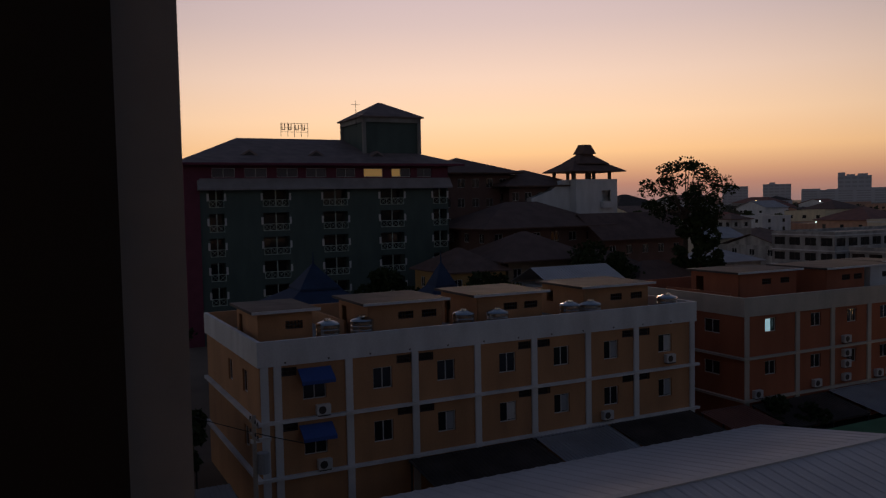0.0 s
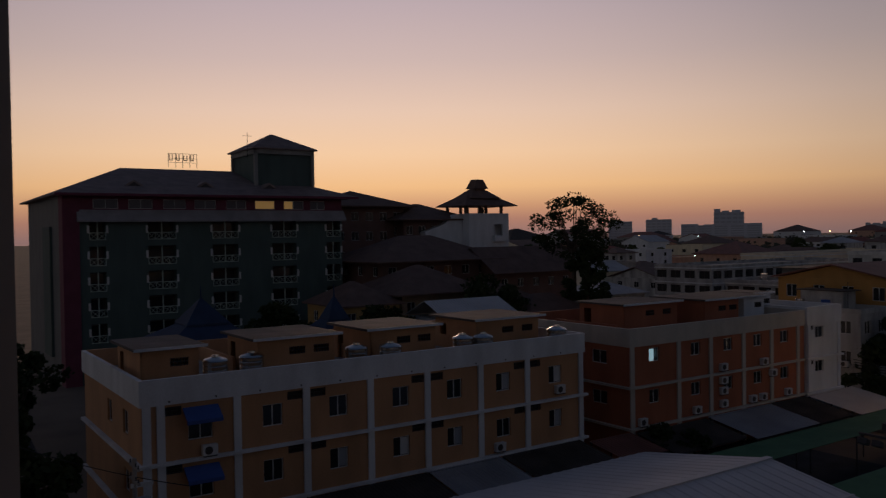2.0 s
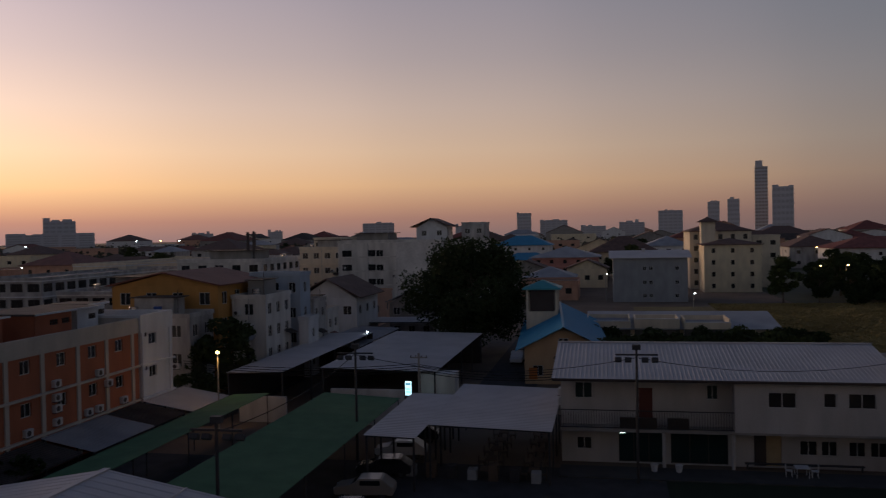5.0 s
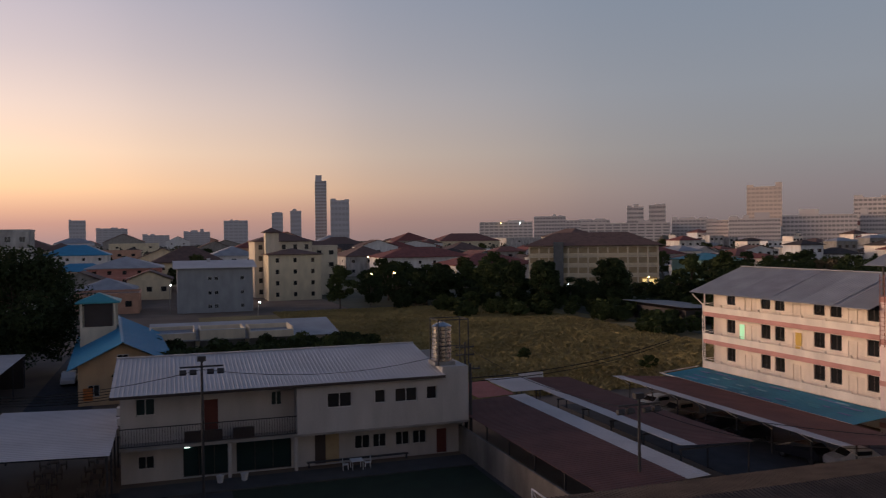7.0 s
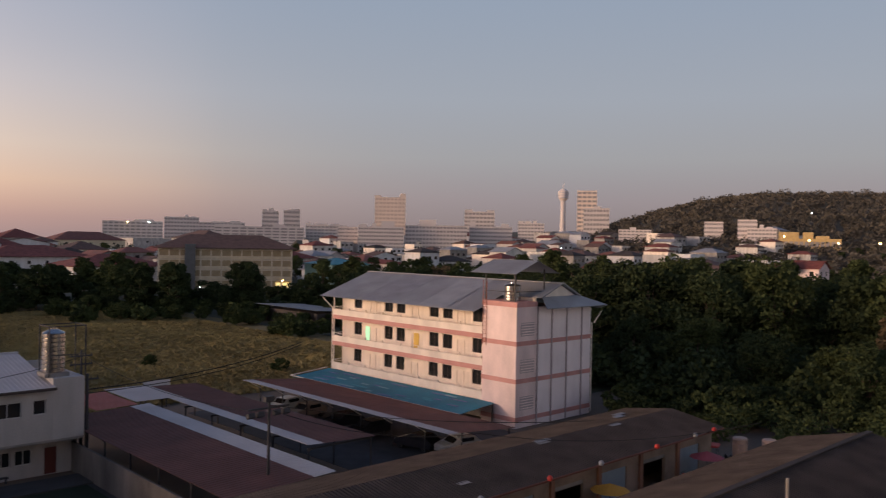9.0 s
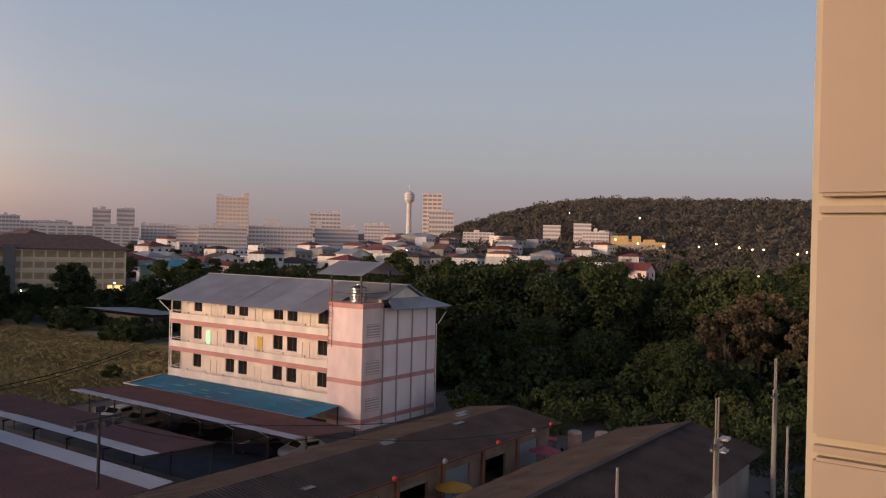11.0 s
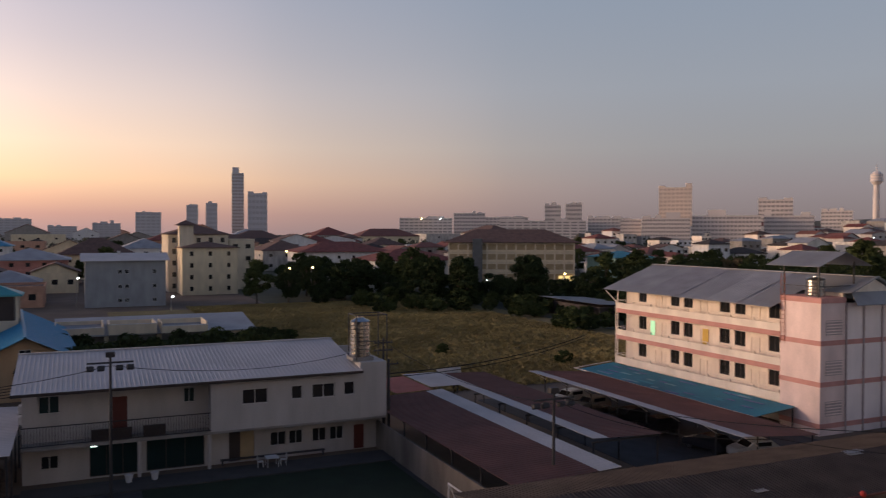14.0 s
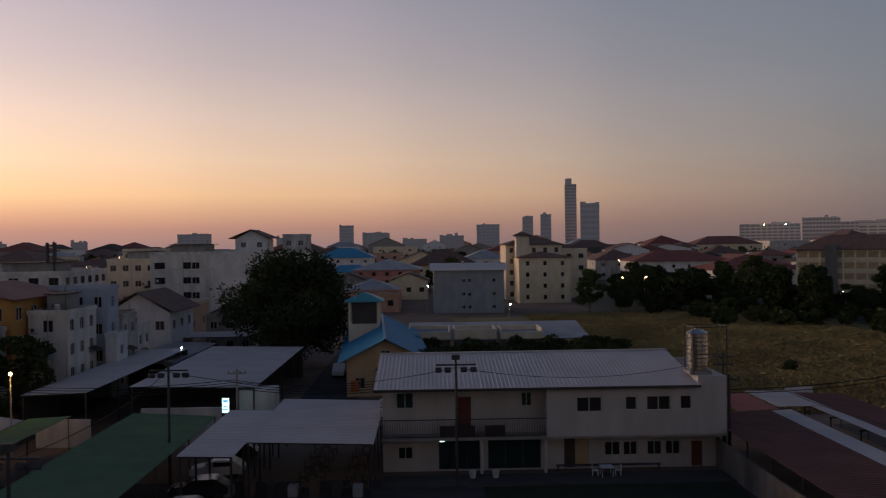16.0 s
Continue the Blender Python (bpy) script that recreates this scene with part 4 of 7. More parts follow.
for m in (pose(-1.2, -1.1, 0), pose(BL + 1.2, BW + 1.1, 0, 0, 0, 180)):
    part("roof", ribbed(BL + 2.4, BW / 2 + 1.1, 4.2, 7.05, pitch=0.6, rib=0.03), ROOF_BLUE, t, m=m)
part("ridge_cap", boxes((-1.22, BL + 1.22, BW / 2 - 0.15, BW / 2 + 0.15, 7.02, 7.11)), ROOF_BLUE, t)
part("hung_cloth", boxes((-0.03, -0.004, 7.9, 8.9, 0.6, 2.0)), mat("orange_cloth", (0.5, 0.16, 0.04)), t, "orange cloth hung on the wall")
t = thing("roof_tower", 115.6, 6.9, "square tower with a turquoise hipped roof and open loft", "tower")
part("wall", boxes((0, 4.2, 0, 4.4, 0, 7.2)), CREAM, t)
for x in (0, 3.9):
    for y in (0, 4.1):
        part("post", boxes((x, x + 0.3, y, y + 0.3, 7.2, 10.3)), CREAM, t)
# solid near-black block: the open loft's shade, put into colour
part("loft", boxes((0.5, 3.7, 0.5, 3.9, 7.2, 10.2)), DARKFRAME_SHADE, t)
part("roof", hip_roof(bmesh.new(), -0.5, 4.7, -0.5, 4.9, 10.3, 1.3, 2.2), ROOF_CYAN, t)
# low grey roofs and the walled terraces behind the white house
t = thing("long_low_building", 128, -24, "long low building with a dull grey roof", "building")
part("wall", wall(26, 3.2, 0.25, [(2 + 3 * k, 3.4 + 3 * k, 1.0, 2.2) for k in range(8)]), CREAM, t, m=pose(0, 26, 0, 0, 0, -90))
part("core", boxes((0.6, 22, 0.1, 25.9, 0, 3.2)), DARKFRAME_SHADE, t)
part("roof", gable_roof(bmesh.new(), 27, 23, 0.8, 3.3, 1.5), ROOF_GREY, t, m=pose(23, -0.5, 0, 0, 0, 90))
for k, (a, b) in enumerate(((126.2, -17.8), (127.0, -10.6), (127.6, -3.4))):
    t = thing("roof_terrace", a, b, "cream walled roof terrace with a flat deck", "terrace", group="walled terraces")
    # lower wall much darker than the cream parapet above it
    part("wall", wall(6.6, 3.5, 0.2, [(0.8, 1.6, 1.2, 2.4), (2.4, 3.2, 1.2, 2.4), (4.4, 5.2, 1.2, 2.4)]), mat("dark_lower_plaster", (0.10, 0.095, 0.085), var=0.5), t, "dark lower wall", m=pose(0.3, 6.6, 0, 0, 0, -90))
    part("parapet", boxes((0.0, 0.2, 0, 6.598, 3.503, 4.5 + 0.4 * (k % 2))), CREAM, t, "cream front parapet")
    part("coping", boxes((-0.06, 0.26, -0.02, 6.61, 4.503 + 0.4 * (k % 2), 4.6 + 0.4 * (k % 2))), WHITE, t)
    part("deck", boxes((0.503, 7, 0.2, 6.4, 3.8, 4.0)), mat("dull_green_deck", (0.17, 0.17, 0.10)), t)
    part("parapet", boxes((0.503, 7, 0, 0.2, 0, 5.0)), CREAM, t)
    part("parapet", boxes((0.503, 7, 6.4, 6.598, 0, 5.0)), CREAM, t)
    part("wall", boxes((7.0, 7.2, 0, 6.598, 0, 4.9)), CREAM, t)

# ---- middle-distance houses ----
g1 = block("apartment_house", 214, -20.0, 15, 18.5, 11.2, 3, 0, 3, GREY, "grey three-storey apartment house with a pale roof", roof="none", sides=("left",), own=[(x, x + 0.95, z, z + 1.0) for z in (8.1, 4.5, 1.1) for x in (7.4, 9.0, 15.4)])
part("roof", gable_roof(bmesh.new(), 18.5, 15, 1.0, 11.21, 1.7), ROOF_WHITE, g1, "pale low-pitched roof", m=pose(15, 0, 0, 0, 0, 90))
part("roof_vent", boxes((5.8, 6.6, 10.2, 11.0, 12.0, 13.6)), ROOF_WHITE, g1)
cr = block("apartment_tower", 245.5, -43.3, 14, 15.8, 13.6, 4, 0, 3, BEIGE, "cream apartment block with a low brown roof", win=(1.0, 1.3), sides=("left",), roof="hip", roofm=ROOF_BROWN, rise=1.9)
cr2 = block("apartment_tower", 260, -43, 20, 18, 17.5, 5, 5, 5, CREAM, "cream apartment block with a brown hipped roof", roof="hip", roofm=ROOF_BROWN, rise=3.2, win=(1.2, 1.5), sides=("left", "front"))
block("apartment_tower", 265, -52, 14, 8, 15.6, 4, 0, 2, CREAM, "cream apartment block with wide windows", win=(1.6, 1.4), sides=("left", "back"))
block("stair_turret", 253, -31.6, 4, 4, 20.3, 1, 0, 0, CREAM, "slim cream stair turret with a hipped cap", cat="turret", roof="hip", roofm=ROOF_BROWN, rise=1.6, over=0.9)
block("apartment_house", 300, 3, 24, 24, 8.8, 3, 0, 5, mat("faded_pink_paint", (0.45, 0.22, 0.2)), "faded pink three-storey house with a grey roof", roof="hip", roofm=ROOF_GREY, rise=4, sides=("left",), over=1.0, bands=ROSE)
block("apartment_house", 415, 28, 20, 28, 11.6, 3, 0, 4, WHITE, "white three-storey house with a blue roof", roof="hip", roofm=ROOF_BLUE, rise=5, sides=("left",), over=1.0)
block("apartment_house", 330, 22, 12, 20, 7.0, 2, 0, 4, CREAM, "small cream house with a blue roof", roof="hip", roofm=ROOF_BLUE, rise=3, sides=("left",))
block("house", 340, -20, 22, 26, 9.5, 2, 0, 4, BEIGE, "wide house with a dark brown hipped roof", roof="hip", roofm=ROOF_BROWN, rise=6.5, sides=("left",), over=1.5)

# ---- the pink gallery block ----
pk = thing("gallery_apartments", 53.2, -73.5, "four-level pink and white gallery apartments with a grey roof", "building")
PL, PW = 30.6, 12.3
FL = [2.4, 5.75, 9.05]
fh = []
for z in FL:
    fh += [(53.2 + PL - b, 53.2 + PL - a, z + 0.95, z + 2.5) for a, b in ((79.8, 81.3), (73.9, 75.4), (71.7, 73.2), (66.0, 67.5), (63.8, 65.3), (59.3, 60.7))]
dh = []
for z in FL:
    dh += [(53.2 + PL - b, 53.2 + PL - a, z + 0.0, z + 2.1) for a, b in ((77.2, 78.1), (76.1, 77.0), (69.6, 70.5), (68.5, 69.4), (62.1, 63.0), (61.0, 61.9))]
gal = 1.5
part("wall", wall(PL - 4.6, 11.6, 0.25, [q for q in fh + dh if q[1] < PL - 4.6]), PALE, pk, "pale wall behind the galleries", m=pose(PL, PW - gal, 0, 0, 0, 180))
for q in fh:
    if q[1] < PL - 4.6:
        window(pk, pose(PL, PW - gal, 0, 0, 0, 180) @ pose(q[0], 0, q[2]), round(q[1] - q[0], 2), round(q[3] - q[2], 2), 2, frame=DARKFRAME_SHADE)
doorm = mesh_of(boxes((0, 0.9, 0.06, 0.10, 0, 2.1)), PALE)
for q in dh:
    if q[1] < PL - 4.6:
        link("door", doorm, pk, pose(PL, PW - gal, 0, 0, 0, 180) @ pose(q[0], 0, q[2]))
dl = lamp_mat("doorway_light", (0.45, 1.0, 0.62), 0.13)
part("lit_doorway", boxes((78.2 - 53.2, 79.0 - 53.2, PW - gal + 0.004, PW - gal + 0.02, 5.8, 7.9)), dl, pk, "green-lit open doorway")
part("lit_doorway", boxes((69.2 - 53.2, 70.1 - 53.2, PW - gal + 0.004, PW - gal + 0.02, 5.8, 7.9)), mat("yellow_door", (0.7, 0.5, 0.12)), pk, "yellow door")
part("core", boxes((0.3, PL - 0.3, 0.3, PW - gal - 0.3, 0, 11.4)), DARKFRAME_SHADE, pk)
for z in FL:
    part("gallery_slab", boxes((4.6, PL, PW - gal, PW, z - (0.5 if z > 3 else 0.15), z)), ROSE if z > 3 else PALE, pk, "rose painted gallery edge" if z > 3 else "")
    part("gallery_parapet", boxes((4.6, PL, PW - 0.12, PW + 0.03, z + 0.003, z + 0.72)), PALE, pk)
    part("handrail", boxes((4.6, PL, PW - 0.08, PW - 0.03, z + 0.98, z + 1.03)), PALE, pk)
    for k in range(9):
        x = 4.7 + k * (PL - 4.9) / 8
        part("parapet_post", boxes((x, x + 0.18, PW - 0.10, PW + 0.05, z + 0.723, z + 0.98)), PALE, pk)
for x in (PL - 0.25,):
    part("end_post", boxes((x, x + 0.12, PW - 0.12, PW, 0, 11.6)), PALE, pk)
    for z in FL:
        part("end_rail", boxes((x + 0.1, x + 0.2, PW - gal, PW - 0.14, z + 0.003, z + 0.42), (x + 0.12, x + 0.18, PW - gal, PW - 0.14, z + 0.98, z + 1.03), (x + 0.12, x + 0.18, PW - gal, PW - 0.14, z + 0.7, z + 0.74)), PALE, pk, "end rails of the gallery")
part("stair_block", boxes((0, 4.6, 9.2, PW, 0, 12.5)), PINK, pk, "pink stair block")
part("stair_cap", boxes((-0.06, 4.66, 9.15, PW + 0.06, 12.06, 12.56)), ROSE, pk, "rose coping")
for z in (0.9, 4.7, 8.45):
    part("band", boxes((-0.05, 4.65, 9.2, PW + 0.05, z - 0.25, z + 0.2)), ROSE, pk, "rose painted band")
    part("band", boxes((-0.05, 0.3, -0.05, 9.198, z - 0.25, z + 0.2)), ROSE, pk)
part("wall", wall(9.2, 12.0, 0.25), mat("pinkish_white_paint", (0.90, 0.82, 0.82), streak=0.6, var=0.15), pk, "white end wall", m=pose(0, 9.2, 0, 0, 0, -90))
part("wall", boxes((0.26, 4.6, 8.95, 9.19, 0, 12.9)), PALE, pk)
part("wall", boxes((0.252, PL, 0, 0.25, 0, 11.6)), PALE, pk)
part("wall", boxes((PL - 0.25, PL, 0.252, PW - gal, 0, 11.6)), PALE, pk)
for y in (1.6, 4.2, 6.7, 9.0):
    part("pilaster", boxes((-0.09, -0.052, y, y + 0.2, 0, 12.0)), mat("grey_rose_paint", (0.45, 0.36, 0.36)), pk)
for z in (1.75, 5.45, 9.15):
    v_ = part("stair_vent", boxes((-0.056, -0.052, 9.6, 11.7, z, z + 1.35)), mat("grey_rose_shade", (0.50, 0.42, 0.41)), pk, "pierced grey stair vent")
    for k in range(5):
        part("slat", boxes((-0.1, -0.057, 9.65, 11.65, z + 0.1 + 0.27 * k, z + 0.2 + 0.27 * k)), PINK, v_)
part("roof", ribbed(PL + 1.2 - 4.66, 7.9, 11.4, 14.35, pitch=0.4, rib=0.04), ROOF_GREY, pk, "grey metal roof", m=pose(PL + 1.2, PW + 1.2, 0, 0, 0, 180))
part("roof", ribbed(PL + 1.4, 7.1, 11.5, 14.35, pitch=0.4, rib=0.04), ROOF_GREY, pk, m=pose(-0.2, -1.4, 0))


def sheet(pts, thick=0.06):
    """A flat roof sheet over the given corners, with a little thickness."""
    bm = bmesh.new()
    a, b = [bm.verts.new(p) for p in pts], [bm.verts.new((p[0], p[1], p[2] - thick)) for p in pts]
    bm.faces.new(a)
    bm.faces.new(b[::-1])
    for i in range(len(a)):
        j = (i + 1) % len(a)
        bm.faces.new((a[i], b[i], b[j], a[j]))
    return bm


part("hip", sheet([(-1.2, -1.4, 11.9), (-1.2, 9.1, 11.9), (-0.15, 8.6, 13.0), (-0.15, 2.4, 13.0)]), ROOF_GREY, pk, "hipped roof skirt at the end")
part("hip_corner", sheet([(-1.2, -1.4, 11.9), (-0.15, 2.4, 13.0), (-0.204, -1.4, 11.5)]), ROOF_GREY, pk)
part("roof", ribbed(5.3, 3.7, 12.96, 14.35, pitch=0.4, rib=0.04), ROOF_GREY, pk, m=pose(4.64, 9.4, 0, 0, 0, 180))
part("gable", prism(bmesh.new(), [(3.0, 13.0), (8.4, 13.0), (5.7, 14.25)], 0, 0.12), PALE, pk, "small white gablet", m=pose(0.05, 0, 0, 0, 0, 90))
part("verge", tube(tube(bmesh.new(), (-0.55, 2.7, 12.95), (-0.55, 5.7, 14.38), 0.09), (-0.55, 5.7, 14.38), (-0.55, 8.9, 13.05), 0.09), ROOF_GREY, pk, "grey verge trim")
part("ridge_cap", boxes((-0.65, PL + 1.2, 5.45, 5.95, 14.33, 14.41)), ROOF_GREY, pk)
# weathered lengths of sheet, each a little different in tone
for x0, x1, m_ in ((9.0, 13.5, mat("paler_roof_sheet", (0.335, 0.345, 0.365), rough=0.5)), (18.0, 24.0, mat("duller_roof_sheet", (0.27, 0.275, 0.30), rough=0.6))):
    part("roof_overlay", ribbed(x1 - x0, 7.8, 11.45, 14.36, pitch=0.4, rib=0.04, thick=0.004), m_, pk, "replaced length of roof sheet", m=pose(x1, PW + 1.18, 0.012, 0, 0, 180))
for x, y in ((-0.7, -1.0), (PL + 1.0, PW + 0.9)):
    part("gutter_pipe", tube(tube(bmesh.new(), (x, y, 11.2), (x * 0.4 if x < 0 else PL + 0.1, y * 0.2 if y < 0 else PW, 9.9), 0.07), (x * 0.1 if x < 0 else PL + 0.1, y * 0.1 if y < 0 else PW, 9.9), (x * 0.1 if x < 0 else PL + 0.1, y * 0.1 if y < 0 else PW, 0.2), 0.07), PALE, pk)
lad = bmesh.new()
for x in (0, 0.5):
    tube(lad, (x, 0, 0), (x, 0, 6.6), 0.035)
for k in range(16):
    tube(lad, (0, 0, 0.3 + k * 0.4), (0.5, 0, 0.3 + k * 0.4), 0.022)
part("ladder", lad, mat("rusty_ladder_paint", (0.30, 0.11, 0.08)), pk, "rusty red ladder", m=pose(4.0, PW + 0.12, 8.0))
water_tank(55.3, -62.9, 12.5, r=0.85, h=1.5)
t = thing("tank_canopy", 53.6, -67.0, "grey sheet canopy on iron posts over the roof tanks", "canopy", z=12.5)
for x in (0.2, 4.2):
    for y in (0.9, 5.4):
        part("post", boxes((x - 0.06, x + 0.06, y - 0.06, y + 0.06, 0, 3.3)), IRON, t)
part("roof", ribbed(6.2, 3.4, 2.9, 4.2, pitch=0.35), ROOF_GREY, t, m=pose(5.4, 6.5, 0, 0, 0, 180))
part("roof", ribbed(6.2, 3.4, 2.9, 4.2, pitch=0.35), ROOF_GREY, t, m=pose(-0.8, -0.3, 0))
part("rail", boxes((0.2, 4.2, 5.37, 5.43, 1.0, 1.06), (0.17, 0.23, 0.9, 5.37, 1.0, 1.06)), IRON, t)
# blue sheet roof beside the block
t = thing("blue_sheet_roof", 55.8, -61.1, "low blue sheet roof along the foot of the pink block", "canopy")
part("roof_sheet", ribbed(28.5, 5.4, 2.2, 1.7, pitch=0.4, rib=0.02), POOLBLUE, t)
random.seed(4)
for k in range(30):
    x, y = random.uniform(1, 25), random.uniform(0.3, 4.7)
    part("patch", boxes((x, x + random.uniform(0.8, 3.0), y, y + 0.35, 2.2 - y * 0.0926, 2.225 - y * 0.0926)), (BLUEPATCH, mat("pale_blue_patch", (0.20, 0.42, 0.50)), BLUEPATCH, mat("faded_blue_patch", (0.06, 0.30, 0.40)))[k % 4], t)
for k in range(7):
    for y, z in ((0.1, 2.15), (4.5, 1.72)):
        part("post", boxes((0.2 + 4.6 * k, 0.3 + 4.6 * k, y, y + 0.1, 0, z)), IRON, t)
part("edge_pipe", tube(bmesh.new(), (-0.2, 5.4, 1.8), (29, 5.4, 1.8), 0.06), PALE, t)
part("edge_pipe", tube(bmesh.new(), (28.9, 0, 2.3), (28.9, 5.4, 1.8), 0.06), PALE, t)
# long carport before it
t = thing("carport", 46.6, -51.7, "long carport with a rust-brown roof and pale front edge", "carport")
part("roof_sheet", ribbed(32, 6.9, 2.42, 3.0, pitch=0.4, rib=0.03), ROOF_RUST, t, "rust-brown roof sheet", m=pose(0, -2.0, 0))
part("roof_sheet", ribbed(32, 1.2, 3.0, 3.06, pitch=0.4, rib=0.03), ROOF_WHITE, t, "pale front strip", m=pose(0, 4.9, 0))
for k in range(8):
    x = 0.3 + k * 4.45
    for y, z in ((4.2, 2.9), (-1.6, 2.4)):
        part("post", boxes((x, x + 0.1, y, y + 0.1, 0, z)), IRON, t)
    part("brace", tube(bmesh.new(), (x, 4.25, 2.1), (x, 5.6, 2.9), 0.035), PALE, t)
# two open sheds with brown roofs and pale light strips
for u0, v0, L, W, s0, s1 in ((42.5, -31.5, 28.0, 7.8, 0.0, 1.7), (49.2, -40.2, 29.5, 6.3, 4.9, 6.3)):
    t = thing("parking_shed", u0, v0, "parking shed with a rust-brown roof and a pale light strip", "shed", group="parking sheds")
    if s0 == 0.0:
        part("roof_sheet", ribbed(L, W - s1, 3.5, 3.3, pitch=0.4, rib=0.03), ROOF_RUSTSHADE, t, "rust-brown roof sheet", m=pose(0, s1, 0))
        part("roof_sheet", ribbed(L, s1, 3.58, 3.5, pitch=0.4, rib=0.03), ROOF_WHITE, t, "pale light strip")
    else:
        part("roof_sheet", ribbed(L, s0, 3.3, 3.5, pitch=0.4, rib=0.03), ROOF_RUSTSHADE, t, "rust-brown roof sheet")
        part("roof_sheet", ribbed(L, s1 - s0, 3.5, 3.58, pitch=0.4, rib=0.03), ROOF_WHITE, t, "pale light strip", m=pose(0, s0, 0))
    for k in range(7):
        x = 0.2 + k * (L - 0.5) / 6
        for y in (0.2, W - 0.3):
            part("post", boxes((x, x + 0.1, y, y + 0.1, 0, 3.25)), IRON, t)
        part("rafter", boxes((x, x + 0.08, 0.1, W - 0.1, 3.12, 3.24)), IRON, t)
single("roof_panel", ribbed(7.4, 4.2, 3.62, 3.64, pitch=0.4, rib=0.03), ROOF_WHITE, 71.6, -35.0, "pale sheet roof joining the two sheds", "roof sheet")
single("roof_panel", ribbed(7.4, 3.6, 3.62, 3.5, pitch=0.4, rib=0.03), mat("faded_red_sheet", (0.36, 0.12, 0.095), rough=0.6), 70.6, -30.5, "rust-red sheet roof beside the white house", "roof sheet")
single("yard_wall", boxes((0, 32, 0, 0.2, 0, 2.3)), mat("mossy_concrete", (0.17, 0.155, 0.14), var=0.6, streak=0.7), 41.5, -23.5, "stained concrete wall beside the pitch", "wall", group="yard walls")
t = thing("notice_board", 84.3, -40.0, "white notice board on two posts at the field's edge", "sign")
part("panel", boxes((0, 0.08, 0, 3.0, 1.3, 3.0)), WHITE, t)
part("bars", boxes((-0.012, -0.002, 0.4, 1.6, 2.3, 2.45), (-0.012, -0.002, 0.4, 1.2, 1.9, 2.0), (-0.012, -0.002, 1.8, 2.6, 1.7, 2.2)), GREY, t, "grey bars of unreadable print")
for y in (0.3, 2.6):
    part("post", boxes((0.085, 0.17, y, y + 0.1, 0, 3.0)), IRON, t)
# football goal frame
t = thing("goal", 45.2, -22.0, "small white tubular goal on the pitch", "goal", z=0.05)
b = tube(tube(tube(bmesh.new(), (0, 0, 0), (0, 0, 2), 0.06), (3, 0, 0), (3, 0, 2), 0.06), (-0.06, 0, 2), (3.06, 0, 2), 0.06)
part("frame", tube(tube(b, (0, 0, 2), (0, -0.9, 0), 0.04), (3, 0, 2), (3, -0.9, 0), 0.04), WHITE, t)

# ---- workshops ----
ws = thing("workshop_row", 33.2, -63.0, "long low workshop row with an old dark roof", "workshop")
WL = 43.0
ops = [(1.5 + 5.2 * k, 4.6 + 5.2 * k, 0.0, 2.5) for k in range(8)]
part("wall", wall(WL, 3.4, 0.25, ops), mat("grimy_plaster", (0.32, 0.25, 0.2), var=0.5), ws, m=pose(0, WL, 0, 0, 0, -90))
part("wall", boxes((0.252, 8, 0, 0.25, 0, 3.4)), CONCRETE, ws)
part("wall", boxes((7.75, 8, 0.25, WL, 0, 3.4)), CONCRETE, ws)
part("wall", boxes((0.252, 8, WL - 0.25, WL, 0, 3.4)), CONCRETE, ws)
part("core", boxes((2.5, 7.6, 0.3, WL - 0.3, 0, 3.3)), DARKFRAME_SHADE, ws)
SHUT = mat("pale_blue_shutter", (0.28, 0.36, 0.44), rough=0.5)
for k, q in enumerate(ops):
    part("pillar", boxes((-0.2, -0.003, WL - q[0] + 0.25, WL - q[0] + 0.6, 0, 3.4)), mat("brick_pillar", (0.30, 0.16, 0.11), fine=6, bump=0.5), ws)
    if k % 2:
        zig = [(0.12, 2.46), (0.12, 0.0)] + [(0.16 + 0.03 * (j % 2), j * 0.1025 + 0.001) for j in range(25)]
        b = prism(bmesh.new(), zig, WL - q[1], WL - q[0])
        part("shutter", b, SHUT, ws, "pale blue rolled shutter")
    else:
        part("lintel", boxes((0.06, 0.12, WL - q[1], WL - q[0], 2.2, 2.5)), CONCRETE, ws)
part("roof", ribbed(WL + 1.2, 4.8, 3.5, 4.3, pitch=0.28, rib=0.05), ROOF_FIBRE, ws, "old fibre cement roof", m=pose(-0.7, WL + 0.6, 0, 0, 0, -90))
part("roof", ribbed(WL + 1.2, 4.6, 3.6, 4.3, pitch=0.28, rib=0.05), ROOF_FIBRE, ws, m=pose(8.7, -0.6, 0, 0, 0, 90))
part("gutter", boxes((-0.8, -0.68, -0.6, WL + 0.6, 3.38, 3.5)), ROOF_RUST, ws)
random.seed(11)
for k in range(6):
    y, x = random.uniform(2, 34), random.uniform(0.6, 6.2)
    z = 3.5 + 0.8 * (x + 0.7) / 4.8 if x < 4 else 4.3 - 0.7 * (x - 4.1) / 4.6
    part("roof_patch", boxes((x, x + 0.5, y, y + random.uniform(0.6, 1.6), z + 0.075, z + 0.095)), CONCRETE if k % 2 else ROOF_GREY, ws, "pale replacement sheet")
ball = bmesh.new()
bmesh.ops.create_uvsphere(ball, u_segments=14, v_segments=8, radius=0.19)
ball_r = mesh_of(ball.copy(), RED)
ball_w = mesh_of(ball.copy(), GREY)
ball_b = mesh_of(ball, BLUE)
